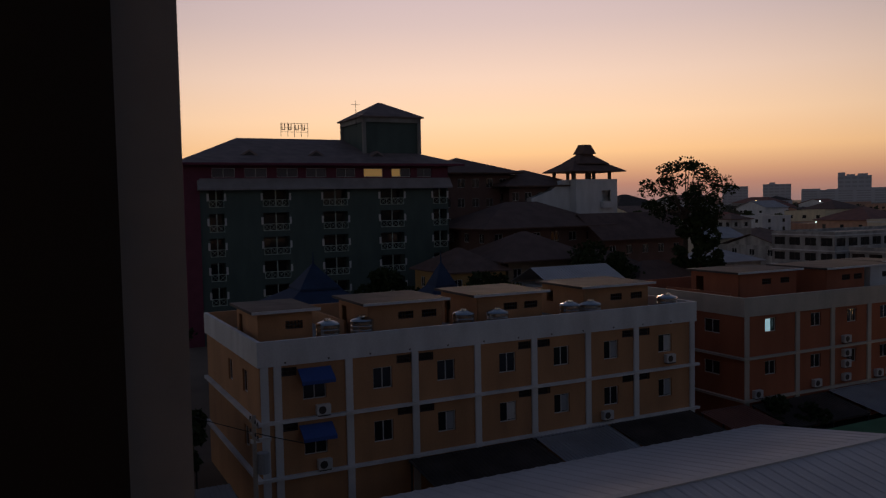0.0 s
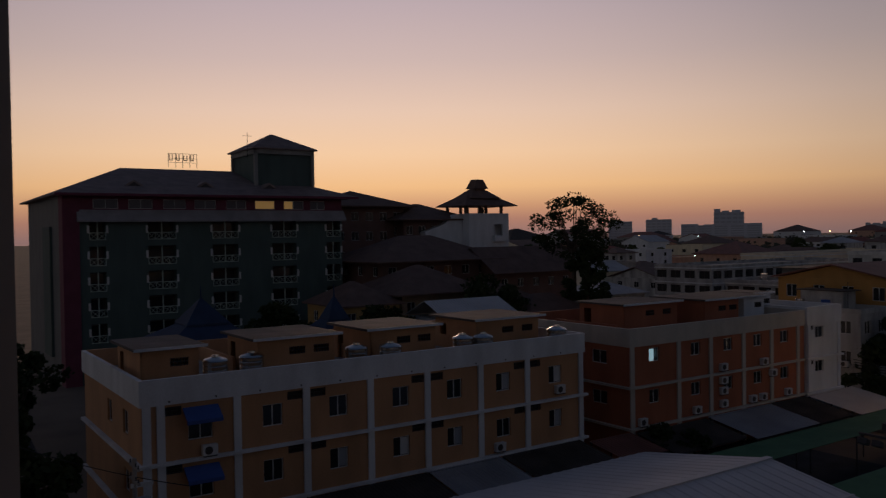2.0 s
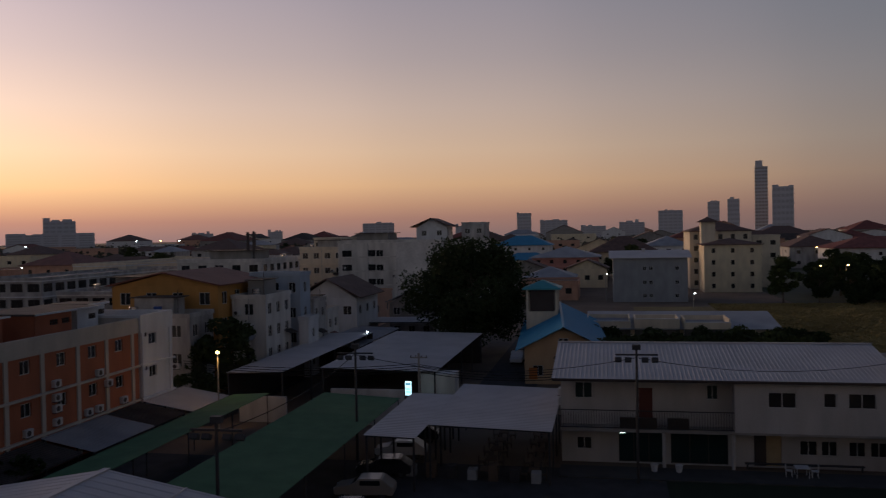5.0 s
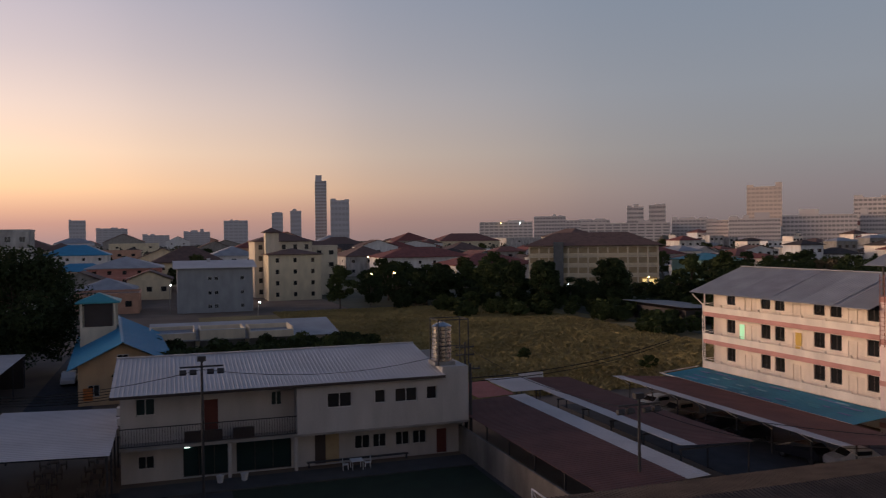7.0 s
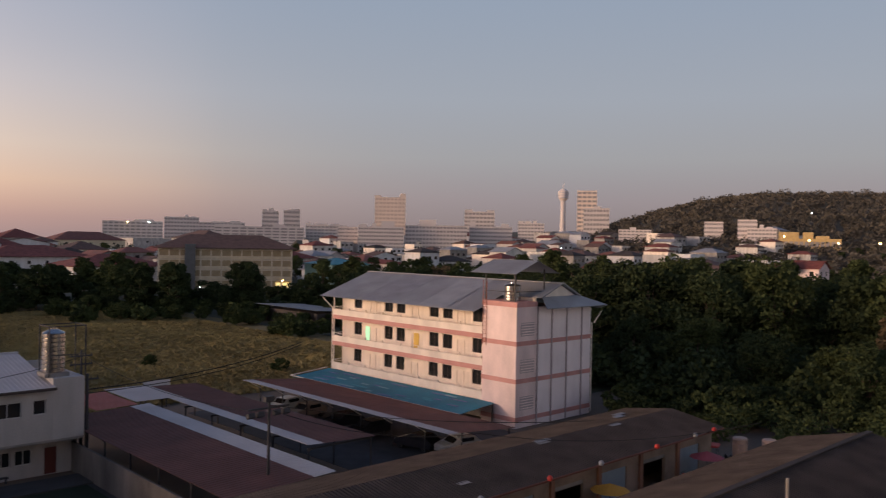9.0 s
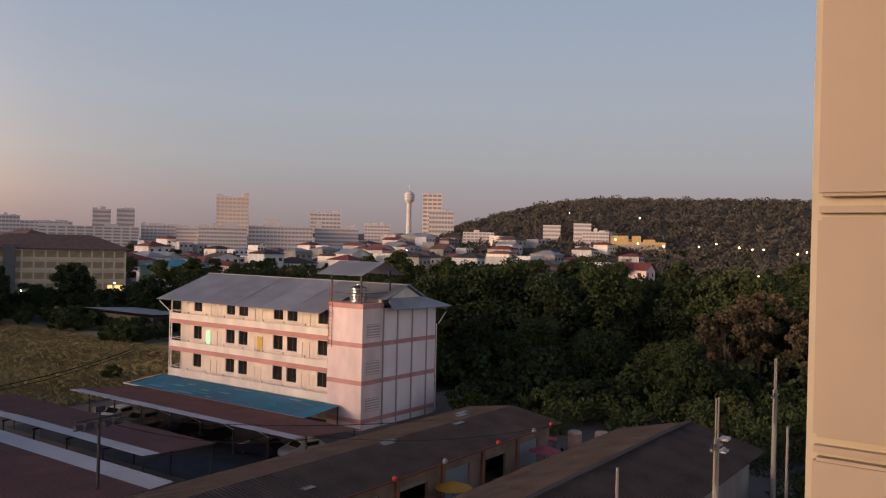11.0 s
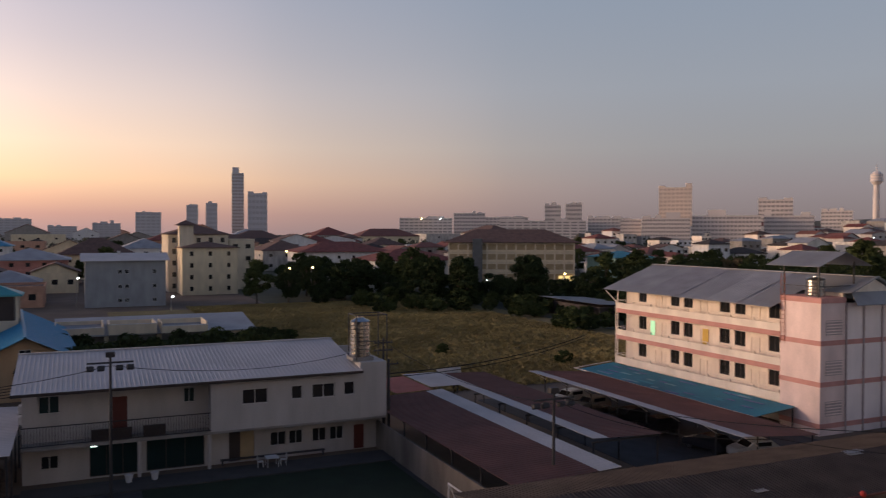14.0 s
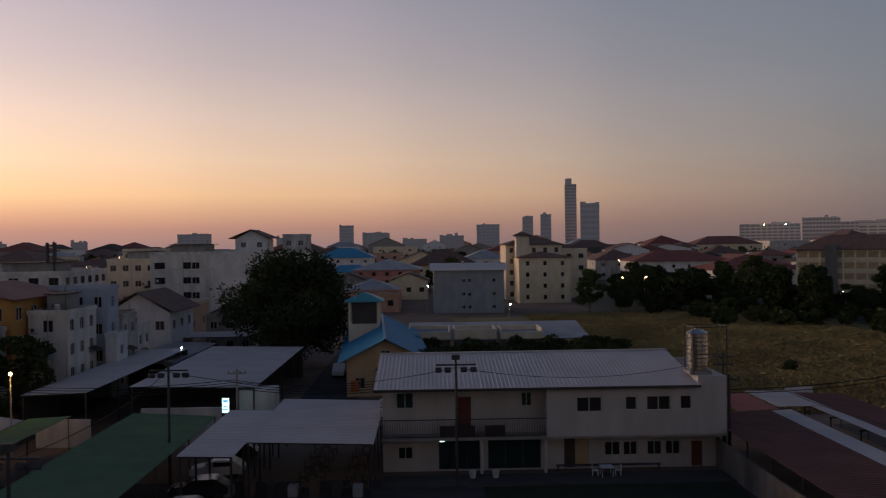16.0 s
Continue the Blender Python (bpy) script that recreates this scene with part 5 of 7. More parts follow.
for k, (v, me, lab) in enumerate(((-30, ball_b, "blue"), (-34.2, ball_w, "white"), (-40.5, ball_r, "red"), (-46, ball_w, "white"), (-53, ball_r, "red"), (-58.5, ball_w, "white"), (-61.5, ball_r, "red"))):
    t = thing("paper_lantern", 32.2, v, lab + " round paper lantern hung from the workshop eaves", "lantern", z=3.7, group="lanterns")
    link("globe", me, t)
    part("hook", tube(bmesh.new(), (0, 0, 0.22), (0.15, 0, 0.5), 0.015), IRON, t)
wb = thing("workshop_shed", 16.0, -64.3, "broad shed with an old dark hipped sheet roof", "shed")
b = bmesh.new()
part("wall", boxes((0.6, 10.4, 0.6, 30, 0, 3.6)), CONCRETE, wb)
part("roof", ribbed(31.5, 5.9, 3.5, 4.9, pitch=0.3, rib=0.05), ROOF_FIBRE, wb, m=pose(-0.3, 31, 0, 0, 0, -90))
part("roof", ribbed(31.5, 5.9, 3.5, 4.9, pitch=0.3, rib=0.05), ROOF_FIBRE, wb, m=pose(11.5, -0.5, 0, 0, 0, 90))
part("ridge_cap", boxes((5.4, 5.8, -0.55, 31.05, 4.9, 5.0)), ROOF_FIBRE, wb)
part("gable", prism(bmesh.new(), [(0.4, 3.6), (10.8, 3.6), (5.6, 4.75)], 0, 0.1), CONCRETE, wb, m=pose(0, 0.55, 0))
for a, b_ in ((31.9, -65.4), (29.9, -66.6)):
    t = thing("storage_drum", a, b_, "tall tan plastic water drum in the yard", "water drum", group="tan drums")
    part("body", lathe(hooped(0.62, 0, 2.4, 6)), TANKTAN, t)
    part("lid", cyl(bmesh.new(), 0.63, 0.5, 2.4, 2.52, seg=18), TANKTAN, t)

# ---- the green hotel ----
ht = thing("hotel", 20.2, 112.0, "dark green seven-storey hotel with a maroon top floor", "building")
TL, TW, TE = 37.3, 30.0, 24.4
COLS = [(21.4, 23.4), (28.7, 32.4), (37.4, 41.1), (46.2, 50.0), (54.9, 57.2)]
ROWS = [18.6 - 3.33 * k for k in range(5)]
bal = [(a - 20.2, b - 20.2, z, z + 2.5) for a, b in COLS for z in ROWS]
part("wall", wall(TL, 21.5, 1.4, bal), GREEN, ht, "dark green front wall")
tops = [(a - 20.2, b - 20.2, 22.7, 23.95) for a, b in ((21.9, 25.0), (26.3, 29.4), (30.8, 33.8), (35.0, 38.0), (39.5, 42.4), (43.7, 46.7), (48.1, 51.2), (52.3, 54.7))]
part("wall", wall(TL, 2.9, 0.3, tops, z0=21.5), MAROON, ht, "maroon top-floor wall")
for k, (a, b, c, d) in enumerate(tops):
    w = window(ht, pose(a, 0, c), round(b - a, 2), 1.25, 2, frame=FRAME, glass=mat("curtained_glass", (0.12, 0.11, 0.13), rough=0.2))
    if k in (5, 6):
        part("lit_curtain", boxes((a + 0.08, a + (2.9 if k == 5 else 1.4), 0.10, 0.118, c + 0.08, d - 0.08)), GLOWROOM, ht, "warm lit curtain")
b = bmesh.new()
prism(b, [(0, 22.55), (-1.0, 21.2), (-1.0, 20.95), (0, 20.95)], -0.3, TL + 0.3)
part("canopy_band", b, mat("dull_grey_band", (0.27, 0.25, 0.26)), ht, "sloping grey canopy band", m=Matrix(((0, 1, 0, 0), (1, 0, 0, -0.003), (0, 0, 1, 0), (0, 0, 0, 1))))
part("corner_pier", boxes((-2.0, -0.003, -0.2, 2.5, 0, TE)), MAROON, ht, "maroon corner pier")
part("side_wall", boxes((-1.95, -0.003, 2.503, TW, 0, TE)), mat("grey_side_paint", (0.15, 0.15, 0.15), streak=0.6), ht, "pale side wall")
part("side_recess", boxes((-2.3, -1.953, 8, 14, 3, 20.5)), GREEN, ht, "green side bay")
part("wall", boxes((0, TL, TW - 0.3, TW, 0, TE)), GREEN, ht)
part("wall", boxes((TL - 0.3, TL, 1.402, TW - 0.3, 0, TE)), GREEN, ht)
part("core", boxes((0.3, TL - 0.4, 1.403, TW - 0.4, 0, TE - 0.2)), DARKFRAME_SHADE, ht)


def balcony_meshes(w):
    fr = bmesh.new()
    box(fr, 0, w, -0.06, 0.02, 0, 0.1)
    box(fr, 0, w, -0.06, 0.02, 0.9, 1.0)
    n = max(2, int(w / 0.9))
    for k in range(n + 1):
        x = k * (w - 0.08) / n
        box(fr, x, x + 0.08, -0.055, 0.015, 0.1, 0.9)
    for k in range(n):
        x0, x1 = k * w / n + 0.1, (k + 1) * w / n - 0.08
        for p, q in (((x0, 0.12), (x1, 0.88)), ((x0, 0.88), (x1, 0.12))):
            tube(fr, (p[0], -0.02, p[1]), (q[0], -0.02, q[1]), 0.03, seg=4)
    return mesh_of(fr, mat("pale_green_rail", (0.35, 0.42, 0.38)))


for a, b, z, z1 in bal:
    w = round(b - a, 2)
    r = link("balcony_rail", shared(("rail", w), lambda: balcony_meshes(w)), ht, pose(a, -0.02, z))
    link("balcony_door", shared(("bdoor", w), lambda: mesh_of(boxes((0.25, w - 0.25, 1.25, 1.3, 0.0, 2.2)), GLASS)), ht, pose(a, 0.05, z))
    link("mullion", shared(("mull", w), lambda: mesh_of(boxes((w / 2 - 0.06, w / 2 + 0.06, 0.1, 0.25, 0.0, 2.5)), mat("pale_green_rail", (0.35, 0.42, 0.38)))), ht, pose(a, 0, z))
    for x in (a - 0.28, b + 0.01):
        link("side_bracket", shared("hbr", lambda: mesh_of(boxes((0, 0.27, -0.12, -0.003, 0.9, 1.9)), FRAME)), ht, pose(x, 0, z))
part("roof", hip_roof(bmesh.new(), -3.0, TL + 2.2, -1.4, TW + 1.2, TE, 4.9, 11.5), ROOF_GREYBROWN, ht, "grey-brown tiled hipped roof")
part("fascia", boxes((-3.0, TL + 2.2, -1.44, -1.403, TE - 0.12, TE + 0.22)), MAROON, ht)
for x in (7.6, 17.4, 27.0):
    b = bmesh.new()
    prism(b, [(-1.6, 0), (1.6, 0), (0, 1.0)], -0.5, 3.0)
    part("dormer", b, ROOF_GREYBROWN, ht, "small roof dormer", m=pose(x, 3.6, TE + 1.35))
    part("dormer_vent", prism(bmesh.new(), [(-0.95, 0.1), (0.95, 0.1), (0, 0.72)], -0.53, -0.503), DARKFRAME_SHADE, ht, m=pose(x, 3.6, TE + 1.35))
lt = thing("lift_house", 45.7, 117.0, "square lift house with a pale frame and a hipped roof", "roof hut", z=24.6)
part("wall", boxes((0.35, 9.4, 0.35, 9.8, 0, 7.4)), GREEN, lt)
for x in (0, 9.25):
    for y in (0, 9.7):
        part("pier", boxes((x, x + 0.5, y, y + 0.5, 0, 7.4)), CONCRETE, lt)
part("beam", boxes((0, 9.75, 0, 10.2, 6.7, 7.4)), CONCRETE, lt)
part("roof", hip_roof(bmesh.new(), -0.4, 10.15, -0.4, 10.6, 7.4, 2.9, 5.0), ROOF_GREYBROWN, lt)
# roof sign seen from behind, its letters in bars
sg = thing("roof_sign", 34.3, 121.8, "old open-frame roof sign seen from behind", "sign", z=29.2)
for k in range(5):
    part("post", boxes((k * 1.05, k * 1.05 + 0.06, 0, 0.06, 0, 2.1)), IRON, sg)
for z in (0.7, 1.3, 2.0):
    part("rail", boxes((0, 4.3, 0.062, 0.1, z, z + 0.05)), IRON, sg)
for k, (w, h) in enumerate(((0.55, 0.95), (0.5, 0.95), (0.6, 0.8), (0.5, 0.9))):
    part("letter_bar", boxes((0.15 + k * 1.05, 0.15 + k * 1.05 + w, 0.105, 0.14, 1.0, 1.12), (0.15 + k * 1.05, 0.27 + k * 1.05, 0.105, 0.14, 1.121, 1.0 + h), (0.03 + k * 1.05 + w, 0.15 + k * 1.05 + w, 0.105, 0.14, 1.121, 1.0 + h)), DARKFRAME_SHADE, sg)
t = thing("aerial", 45.0, 118.0, "thin metal aerial on the lift house", "aerial", z=30.5)
part("mast", tube(bmesh.new(), (0, 0, 0), (0, 0, 4.0), 0.04), IRON, t)
part("arm", boxes((-0.7, 0.7, -0.02, 0.02, 3.4, 3.45)), IRON, t)

# ---- the old resort: stepped brown roofs, white tower with an open belvedere ----
block("resort_wing", 62, 124, 14, 14, 23.6, 7, 5, 2, mat("dark_red_brown_wall", (0.16, 0.09, 0.075)), "resort wing with a dark brown hipped roof", roof="hip", roofm=ROOF_BROWN, rise=3.2, over=1.8, win=(1.4, 1.5))
block("resort_wing", 74, 121, 13, 12, 21.2, 6, 5, 2, mat("dark_red_brown_wall", (0.16, 0.09, 0.075)), "lower resort wing with a dark brown roof", roof="hip", roofm=ROOF_BROWN, rise=3.2, over=1.8, win=(1.4, 1.5))
bt = thing("belvedere_tower", 85.6, 117.5, "white tower crowned by an open wooden belvedere", "tower")
part("wall", wall(9.0, 22.4, 0.3, [(5.6, 7.6, 17.8, 20.4)]), WHITE, bt)
part("wall", boxes((0, 0.3, 0.303, 8, 0, 22.4)), WHITE, bt)
part("core", boxes((0.5, 8.5, 1.6, 8, 0, 22.2)), WHITE, bt)
part("wall", boxes((8.7, 9.0, 0.303, 8, 0, 22.4)), WHITE, bt)
part("balcony", boxes((5.2, 8.0, -0.9, -0.003, 17.3, 17.6), (5.2, 8.0, -0.9, -0.82, 17.6, 18.4), (5.2, 5.28, -0.82, -0.003, 17.6, 18.4), (7.92, 8.0, -0.82, -0.003, 17.6, 18.4)), WHITE, bt)
part("wing_roof", prism(bmesh.new(), [(-8, 16), (0, 16), (0, 22.4), (-1.5, 22.2), (-4, 20.5), (-8, 19.2)], 2, 7), WHITE, bt, "white flank wall")
for x in (-0.3, 2.7, 4.2, 7.7):
    for y in (0.6, 6.4):
        part("post", boxes((x, x + 0.45, y, y + 0.45, 22.4, 23.8)), BARK, bt)
part("roof", hip_roof(bmesh.new(), -1.5, 10.3, -1.0, 8.4, 23.7, 2.7, 4.0, 0.15), ROOF_BROWN, bt, "lower belvedere roof")
part("roof", hip_roof(bmesh.new(), 1.2, 7.8, 0.8, 6.6, 25.15, 2.2, 2.5, 0.12), ROOF_BROWN, bt, "upper belvedere roof")
part("cap", cyl(cyl(bmesh.new(), 1.5, 1.5, 26.5, 27.0, seg=4, m=pose(4.6, 3.7, 0, 0, 0, 45)), 2.1, 1.15, 27.003, 28.7, seg=4, m=pose(4.6, 3.7, 0, 0, 0, 45)), ROOF_BROWN, bt, "tapered top cap")
block("resort_house", 60, 104, 20, 14, 14.6, 5, 6, 3, mat("dark_red_brown_wall", (0.16, 0.09, 0.075)), "resort house with a broad brown roof", roof="hip", roofm=ROOF_BROWN, rise=4.0, over=2.0, win=(1.4, 1.4))
block("resort_house", 56.5, 93, 12, 11, 10.6, 3, 4, 2, mat("tan_wall", (0.30, 0.22, 0.15)), "tan resort house with a deep brown roof", roof="hip", roofm=ROOF_BROWN, rise=3.8, over=1.8, win=(1.3, 1.4))
block("resort_house", 68, 90, 9, 9, 8.6, 3, 4, 2, BEIGE, "pale resort annex with a brown roof", roof="hip", roofm=ROOF_BROWN, rise=3.4, over=1.6, win=(1.2, 1.3))
block("resort_house", 70, 82.5, 9, 6, 7.8, 2, 4, 2, WHITE, "white resort annex with barred windows", roof="hip", roofm=ROOF_BROWN, rise=2.6, over=1.3, win=(1.2, 1.3))
block("resort_house", 78, 100, 16, 10, 12.4, 4, 5, 2, mat("dark_red_brown_wall", (0.16, 0.09, 0.075)), "resort house with a brown gabled roof", roof="gable", roofm=ROOF_BROWN, rise=4, over=1.5, win=(1.2, 1.3))
block("house", 47, 92, 8.5, 10, 9.6, 3, 3, 2, mat("yellow_resort_wall", (0.42, 0.26, 0.10)), "ochre house wing behind the row", roof="hip", roofm=ROOF_BROWN, rise=3.0, win=(1.3, 1.4))
t = thing("pale_roofed_shed", 49.5, 72.5, "open hall with a pale metal roof", "hall")
part("roof", ribbed(10.5, 4.2, 9.4, 11.2, pitch=0.4), ROOF_WHITE, t, "pale metal roof")
part("roof", ribbed(10.5, 4.2, 9.4, 11.2, pitch=0.4), ROOF_WHITE, t, m=pose(10.5, 8.4, 0, 0, 0, 180))
part("wall", boxes((0.3, 10.2, 0.4, 8.0, 0, 9.3)), GREY, t)
LODGE = mat("dark_blue_tile", (0.02, 0.04, 0.09), var=0.3, bump=0.4)
for a, b, s, z in ((19.5, 70.5, 8.6, 9.2), (33.0, 68.5, 5.0, 9.0), (24.5, 82, 9, 7)):
    t = thing("pavilion", a, b, "pavilion with a steep dark blue tiled roof", "pavilion", group="blue-roofed pavilions")
    part("wall", boxes((0.6, s - 0.6, 0.6, s - 0.6, 0, z - 0.2)), GREY, t)
    part("roof", hip_roof(bmesh.new(), -0.4, s + 0.4, -0.4, s + 0.4, z - 0.2, 2.6, s / 2 + 0.1), LODGE, t)
    part("roof_tip", hip_roof(bmesh.new(), s * 0.28, s * 0.72, s * 0.28, s * 0.72, z + 1.5, 2.4, s * 0.21), LODGE, t)
    part("finial", cyl(bmesh.new(), 0.12, 0.02, z + 3.6, z + 5.0, s / 2, s / 2, 8), LODGE, t)

# ---- left-hand town ----
HALFY = mat("pale_orange_paint", (0.46, 0.24, 0.07), streak=0.6)
block("town_house", 90, 45.5, 14, 14, 12.8, 4, 4, 4, HALFY, "ochre town house with a shallow gabled roof", roof="gable", roofm=ROOF_RUST, rise=1.6, win=(1.4, 1.5))
clutter(block("town_house", 84, 46.0, 5.6, 10, 9.6, 3, 2, 3, DIRTY, "stained unpainted town house", win=(1.2, 1.4)), 5.6, 10, 9.6, 1)
clutter(block("town_house", 93, 40.8, 8, 4.4, 11.0, 4, 3, 1, APT, "white town house with grimy walls", win=(1.2, 1.4)), 8, 4.4, 11.0, 2)
block("town_house", 102, 39.8, 3.6, 7, 13.3, 4, 1, 3, mat("pale_blue_paint", (0.36, 0.42, 0.50), streak=0.6), "pale blue narrow town house", win=(1.0, 1.4))
clutter(block("town_house", 106, 39.5, 5, 7, 9.4, 3, 2, 3, DIRTY, "narrow stained town house behind the sheds", win=(1.1, 1.3)), 5, 7, 9.4, 3)
clutter(block("town_house", 111.5, 39.5, 5, 7, 7.6, 2, 2, 3, APT, "small white town house behind the sheds", win=(1.1, 1.3)), 5, 7, 7.6, 4)
block("town_house", 101, 38.4, 3.8, 1.3, 7.5, 2, 1, 0, WHITE, "small white annex beside the sheds", win=(1.0, 1.2))
block("town_house", 124, 39, 12, 9.5, 8.6, 2, 3, 3, WHITE, "white house with a brown gabled roof", roof="gable", roofm=ROOF_BROWN, rise=3.0, over=1.0, win=(1.4, 1.4))
block("town_house", 140, 30, 12, 8, 6.5, 2, 3, 3, CONCRETE, "grey house among the trees", roof="gable", roofm=ROOF_GREY, rise=2.0, win=(1.2, 1.3))
clutter(block("apartment_block", 187, 48.2, 20, 15, 16.8, 5, 4, 3, APT, "five-storey white apartment block with dark windows", win=(2.3, 1.7), bands=APT,
              own=[(x, x + w_, z, z + 1.7) for z in (13.2, 9.8, 6.4, 3.0) for x, w_ in ((7.4, 1.9), (9.45, 1.75), (1.0, 2.4))]), 20, 15, 16.8, 5, 0, 3)
block("apartment_block", 184, 37.4, 22, 10.7, 16.7, 1, 0, 0, mat("mottled_white_render", (0.70, 0.68, 0.66), var=0.35, scale=0.25, fine=2.0), "blank stained side of an apartment block")
block("apartment_block", 188, 29, 18, 8.2, 16.5, 5, 3, 2, APT, "rear wing of the apartment block", win=(2.0, 1.6))
block("roof_house", 205, 40, 8, 8, 3.2, 1, 2, 2, WHITE, "rooftop room with a dark gabled roof", base=17.0, roof="gable", roofm=ROOF_BROWN, rise=2.2, over=1.4)
block("roof_house", 207, 30.5, 8, 6, 3.8, 1, 2, 2, DIRTY, "flat rooftop room of the block", base=17.0)
clutter(block("apartment_block", 200, 66, 20, 12, 15.2, 4, 4, 4, CREAM, "cream apartment block with a flat roof", win=(1.5, 1.5), bands=CREAM), 20, 12, 15.2, 7)
block("apartment_block", 216, 72, 14, 8, 17.6, 5, 4, 3, CREAM, "slim cream apartment block", win=(1.4, 1.5))
clutter(block("apartment_block", 165, 73, 22, 20, 13.4, 4, 6, 5, APT, "long stained apartment block", win=(2.0, 1.5), bands=APT), 22, 20, 13.4, 6, 2, 4, 4)
t = thing("telecom_mast", 172, 78, "roof mast with dark panel aerials", "mast", z=13.4)
part("mast", tube(bmesh.new(), (0, 0, 0), (0, 0, 6.5), 0.2), IRON, t)
for k in range(3):
    part("panel", boxes((-0.5 + 0.9 * math.cos(k * 2.1) - 0.0, 0.0 + 0.9 * math.cos(k * 2.1), 0.9 * math.sin(k * 2.1), 0.9 * math.sin(k * 2.1) + 0.5, 2.2, 6.3)), DARKFRAME_SHADE, t)
block("shophouse_row", 130, 100, 50, 14, 11.5, 4, 15, 4, DIRTY, "long four-storey shophouse row with balconies", win=(2.5, 1.5), bands=WHITE)
block("shophouse_row", 175, 112, 46, 14, 12.5, 3, 12, 4, CREAM, "shophouse row with pale balconies", win=(2.0, 1.8), bands=WHITE)
clutter(block("shophouse_row", 118, 76, 36, 12, 9.8, 4, 11, 4, DIRTY, "worn shophouse row with a flat roof", win=(2.3, 1.2), bands=APT), 36, 12, 9.8, 8, 3, 2, 5)

# ---- scattered town roofs, further off ----
WALLS = [WHITE, CREAM, DIRTY, BEIGE, CONCRETE, mat("faded_salmon_paint", (0.5, 0.3, 0.22))]
ROOFS = [ROOF_BROWN, ROOF_RED, ROOF_GREY, ROOF_BROWN, ROOF_RUST, ROOF_FIBRE]


def polar(az, d):
    x, y = d * math.sin(radians(az)), d * math.cos(radians(az))
    return CU * x + SU * y, -SU * x + CU * y


def hill(az, d):
    """Height of the rising ground and wooded hill at a bearing and distance."""
    prof = [(96, 0.0), (104, 0.35), (112, 0.7), (118, 0.9), (120.3, 1.5), (122, 2.1), (124.5, 2.75), (128.5, 3.2), (134, 3.15), (139, 3.2), (146, 2.9), (160, 1.6), (176, 0.0)]
    if az <= prof[0][0] or az >= prof[-1][0]:
        return 0.0
    for (a, p), (b, q) in zip(prof, prof[1:]):
        if a <= az <= b:
            e = p + (q - p) * (az - a) / (b - a)
            break
    s = min(1.0, max(0.0, (d - 520) / 680))
    s = s * s * (3 - 2 * s)
    return s * (18.5 + 1200 * math.tan(radians(e)))


def town(seed, n, az0, az1, d0, d1, hmin, hmax, size, label_bits, redder=False):
    rng = random.Random(seed)
    kept = []
    tries = 0
    while len(kept) < n and tries < n * 30:
        tries += 1
        az, d = rng.uniform(az0, az1), math.sqrt(rng.uniform(d0 * d0, d1 * d1))
        u, v = polar(az, d)
        if redder and hill(az, d) + 6 > H + d * math.tan(radians(0.75)):
            continue
        L, W = rng.uniform(*size), rng.uniform(*size)
        if any(abs(u - a) < (L + l) / 2 + 2 and abs(v - b) < (W + w) / 2 + 2 for a, b, l, w in kept + BUILT):
            continue
        kept.append((u, v, L, W))
        h = rng.uniform(hmin, hmax)
        fl = max(1, int(h / 3.3))
        kind = rng.choice(["hip", "gable", "flat", "hip"])
        rm = rng.choice([ROOF_RED, ROOF_BROWN, ROOF_BROWN, ROOF_GREY, ROOF_RUST, ROOF_FIBRE] if redder else ROOFS)
        wm = rng.choice([WHITE, OFFWHITE, DIRTY, PALE, CONCRETE, APT] if redder else WALLS)
        look_ = {"hip": "hipped", "gable": "gabled", "flat": "flat"}[kind]
        block("town_house", u - L / 2, v - W / 2, L, W, h, min(fl, 3 if d < 420 else 2), 2 if d < 420 else 0, 3 if d < 900 else 2, wm,
              "%s house with a %s %s roof" % ({1: "single-storey", 2: "two-storey", 3: "three-storey"}.get(min(fl, 3)), look_, label_bits), roof=kind, roofm=rm,
              rise=min(L, W) * 0.22, sides=("left", "front") if v > 0 else ("left", "back"), over=0.8, win=(1.6, 1.5) if d < 420 else (2.4, 1.7),
              base=max(0.0, hill(az, d) - 1.0), group="town houses " + label_bits, far=d > 300)
    BUILT.extend(kept)


BUILT = [(135, -10, 100, 60), (140, -50, 110, 90), (225, -10, 30, 25), (255, -40, 40, 35), (312, 15, 30, 30), (350, -7, 30, 30), (425, 42, 30, 30), (336, 32, 20, 24), (272, -150, 30, 62),
         (195, 45, 40, 60), (205, 72, 40, 30), (176, 83, 30, 26), (155, 107, 60, 20), (198, 119, 56, 20), (136, 82, 44, 18), (97, 52, 24, 22), (128, 92, 10, 10), (100, 40, 60, 60), (66, 110, 60, 80), (130, 20, 60, 34), (300, -110, 60, 40), (130, 44, 22, 18), (125, 90, 30, 30), (250, -110, 120, 75), (150, -110, 90, 60)]
town(3, 40, 17, 66, 130, 330, 4.0, 11.0, (9, 18), "and stained walls")
town(5, 90, 12, 84, 330, 800, 5.0, 13.0, (14, 32), "in the hazy distance")
town(6, 60, 10, 96, 800, 1700, 8.0, 17.0, (30, 70), "far across the plain")
town(7, 40, 82, 100, 300, 560, 5.0, 10.0, (12, 24), "among the trees", True)
town(8, 140, 98, 131, 430, 950, 5.0, 13.0, (9, 21), "on the hillside", True)
block("school_house", 300, -140, 26, 34, 7.0, 2, 0, 6, WHITE, "white house with a broad red roof", roof="hip", roofm=ROOF_RED, rise=4.5, sides=("left",), over=1.5)
block("school_house", 345, -128, 26, 40, 9.5, 2, 0, 6, WHITE, "white hall with a red hipped roof", roof="hip", roofm=ROOF_RED, rise=4.5, sides=("left",), over=1.5)
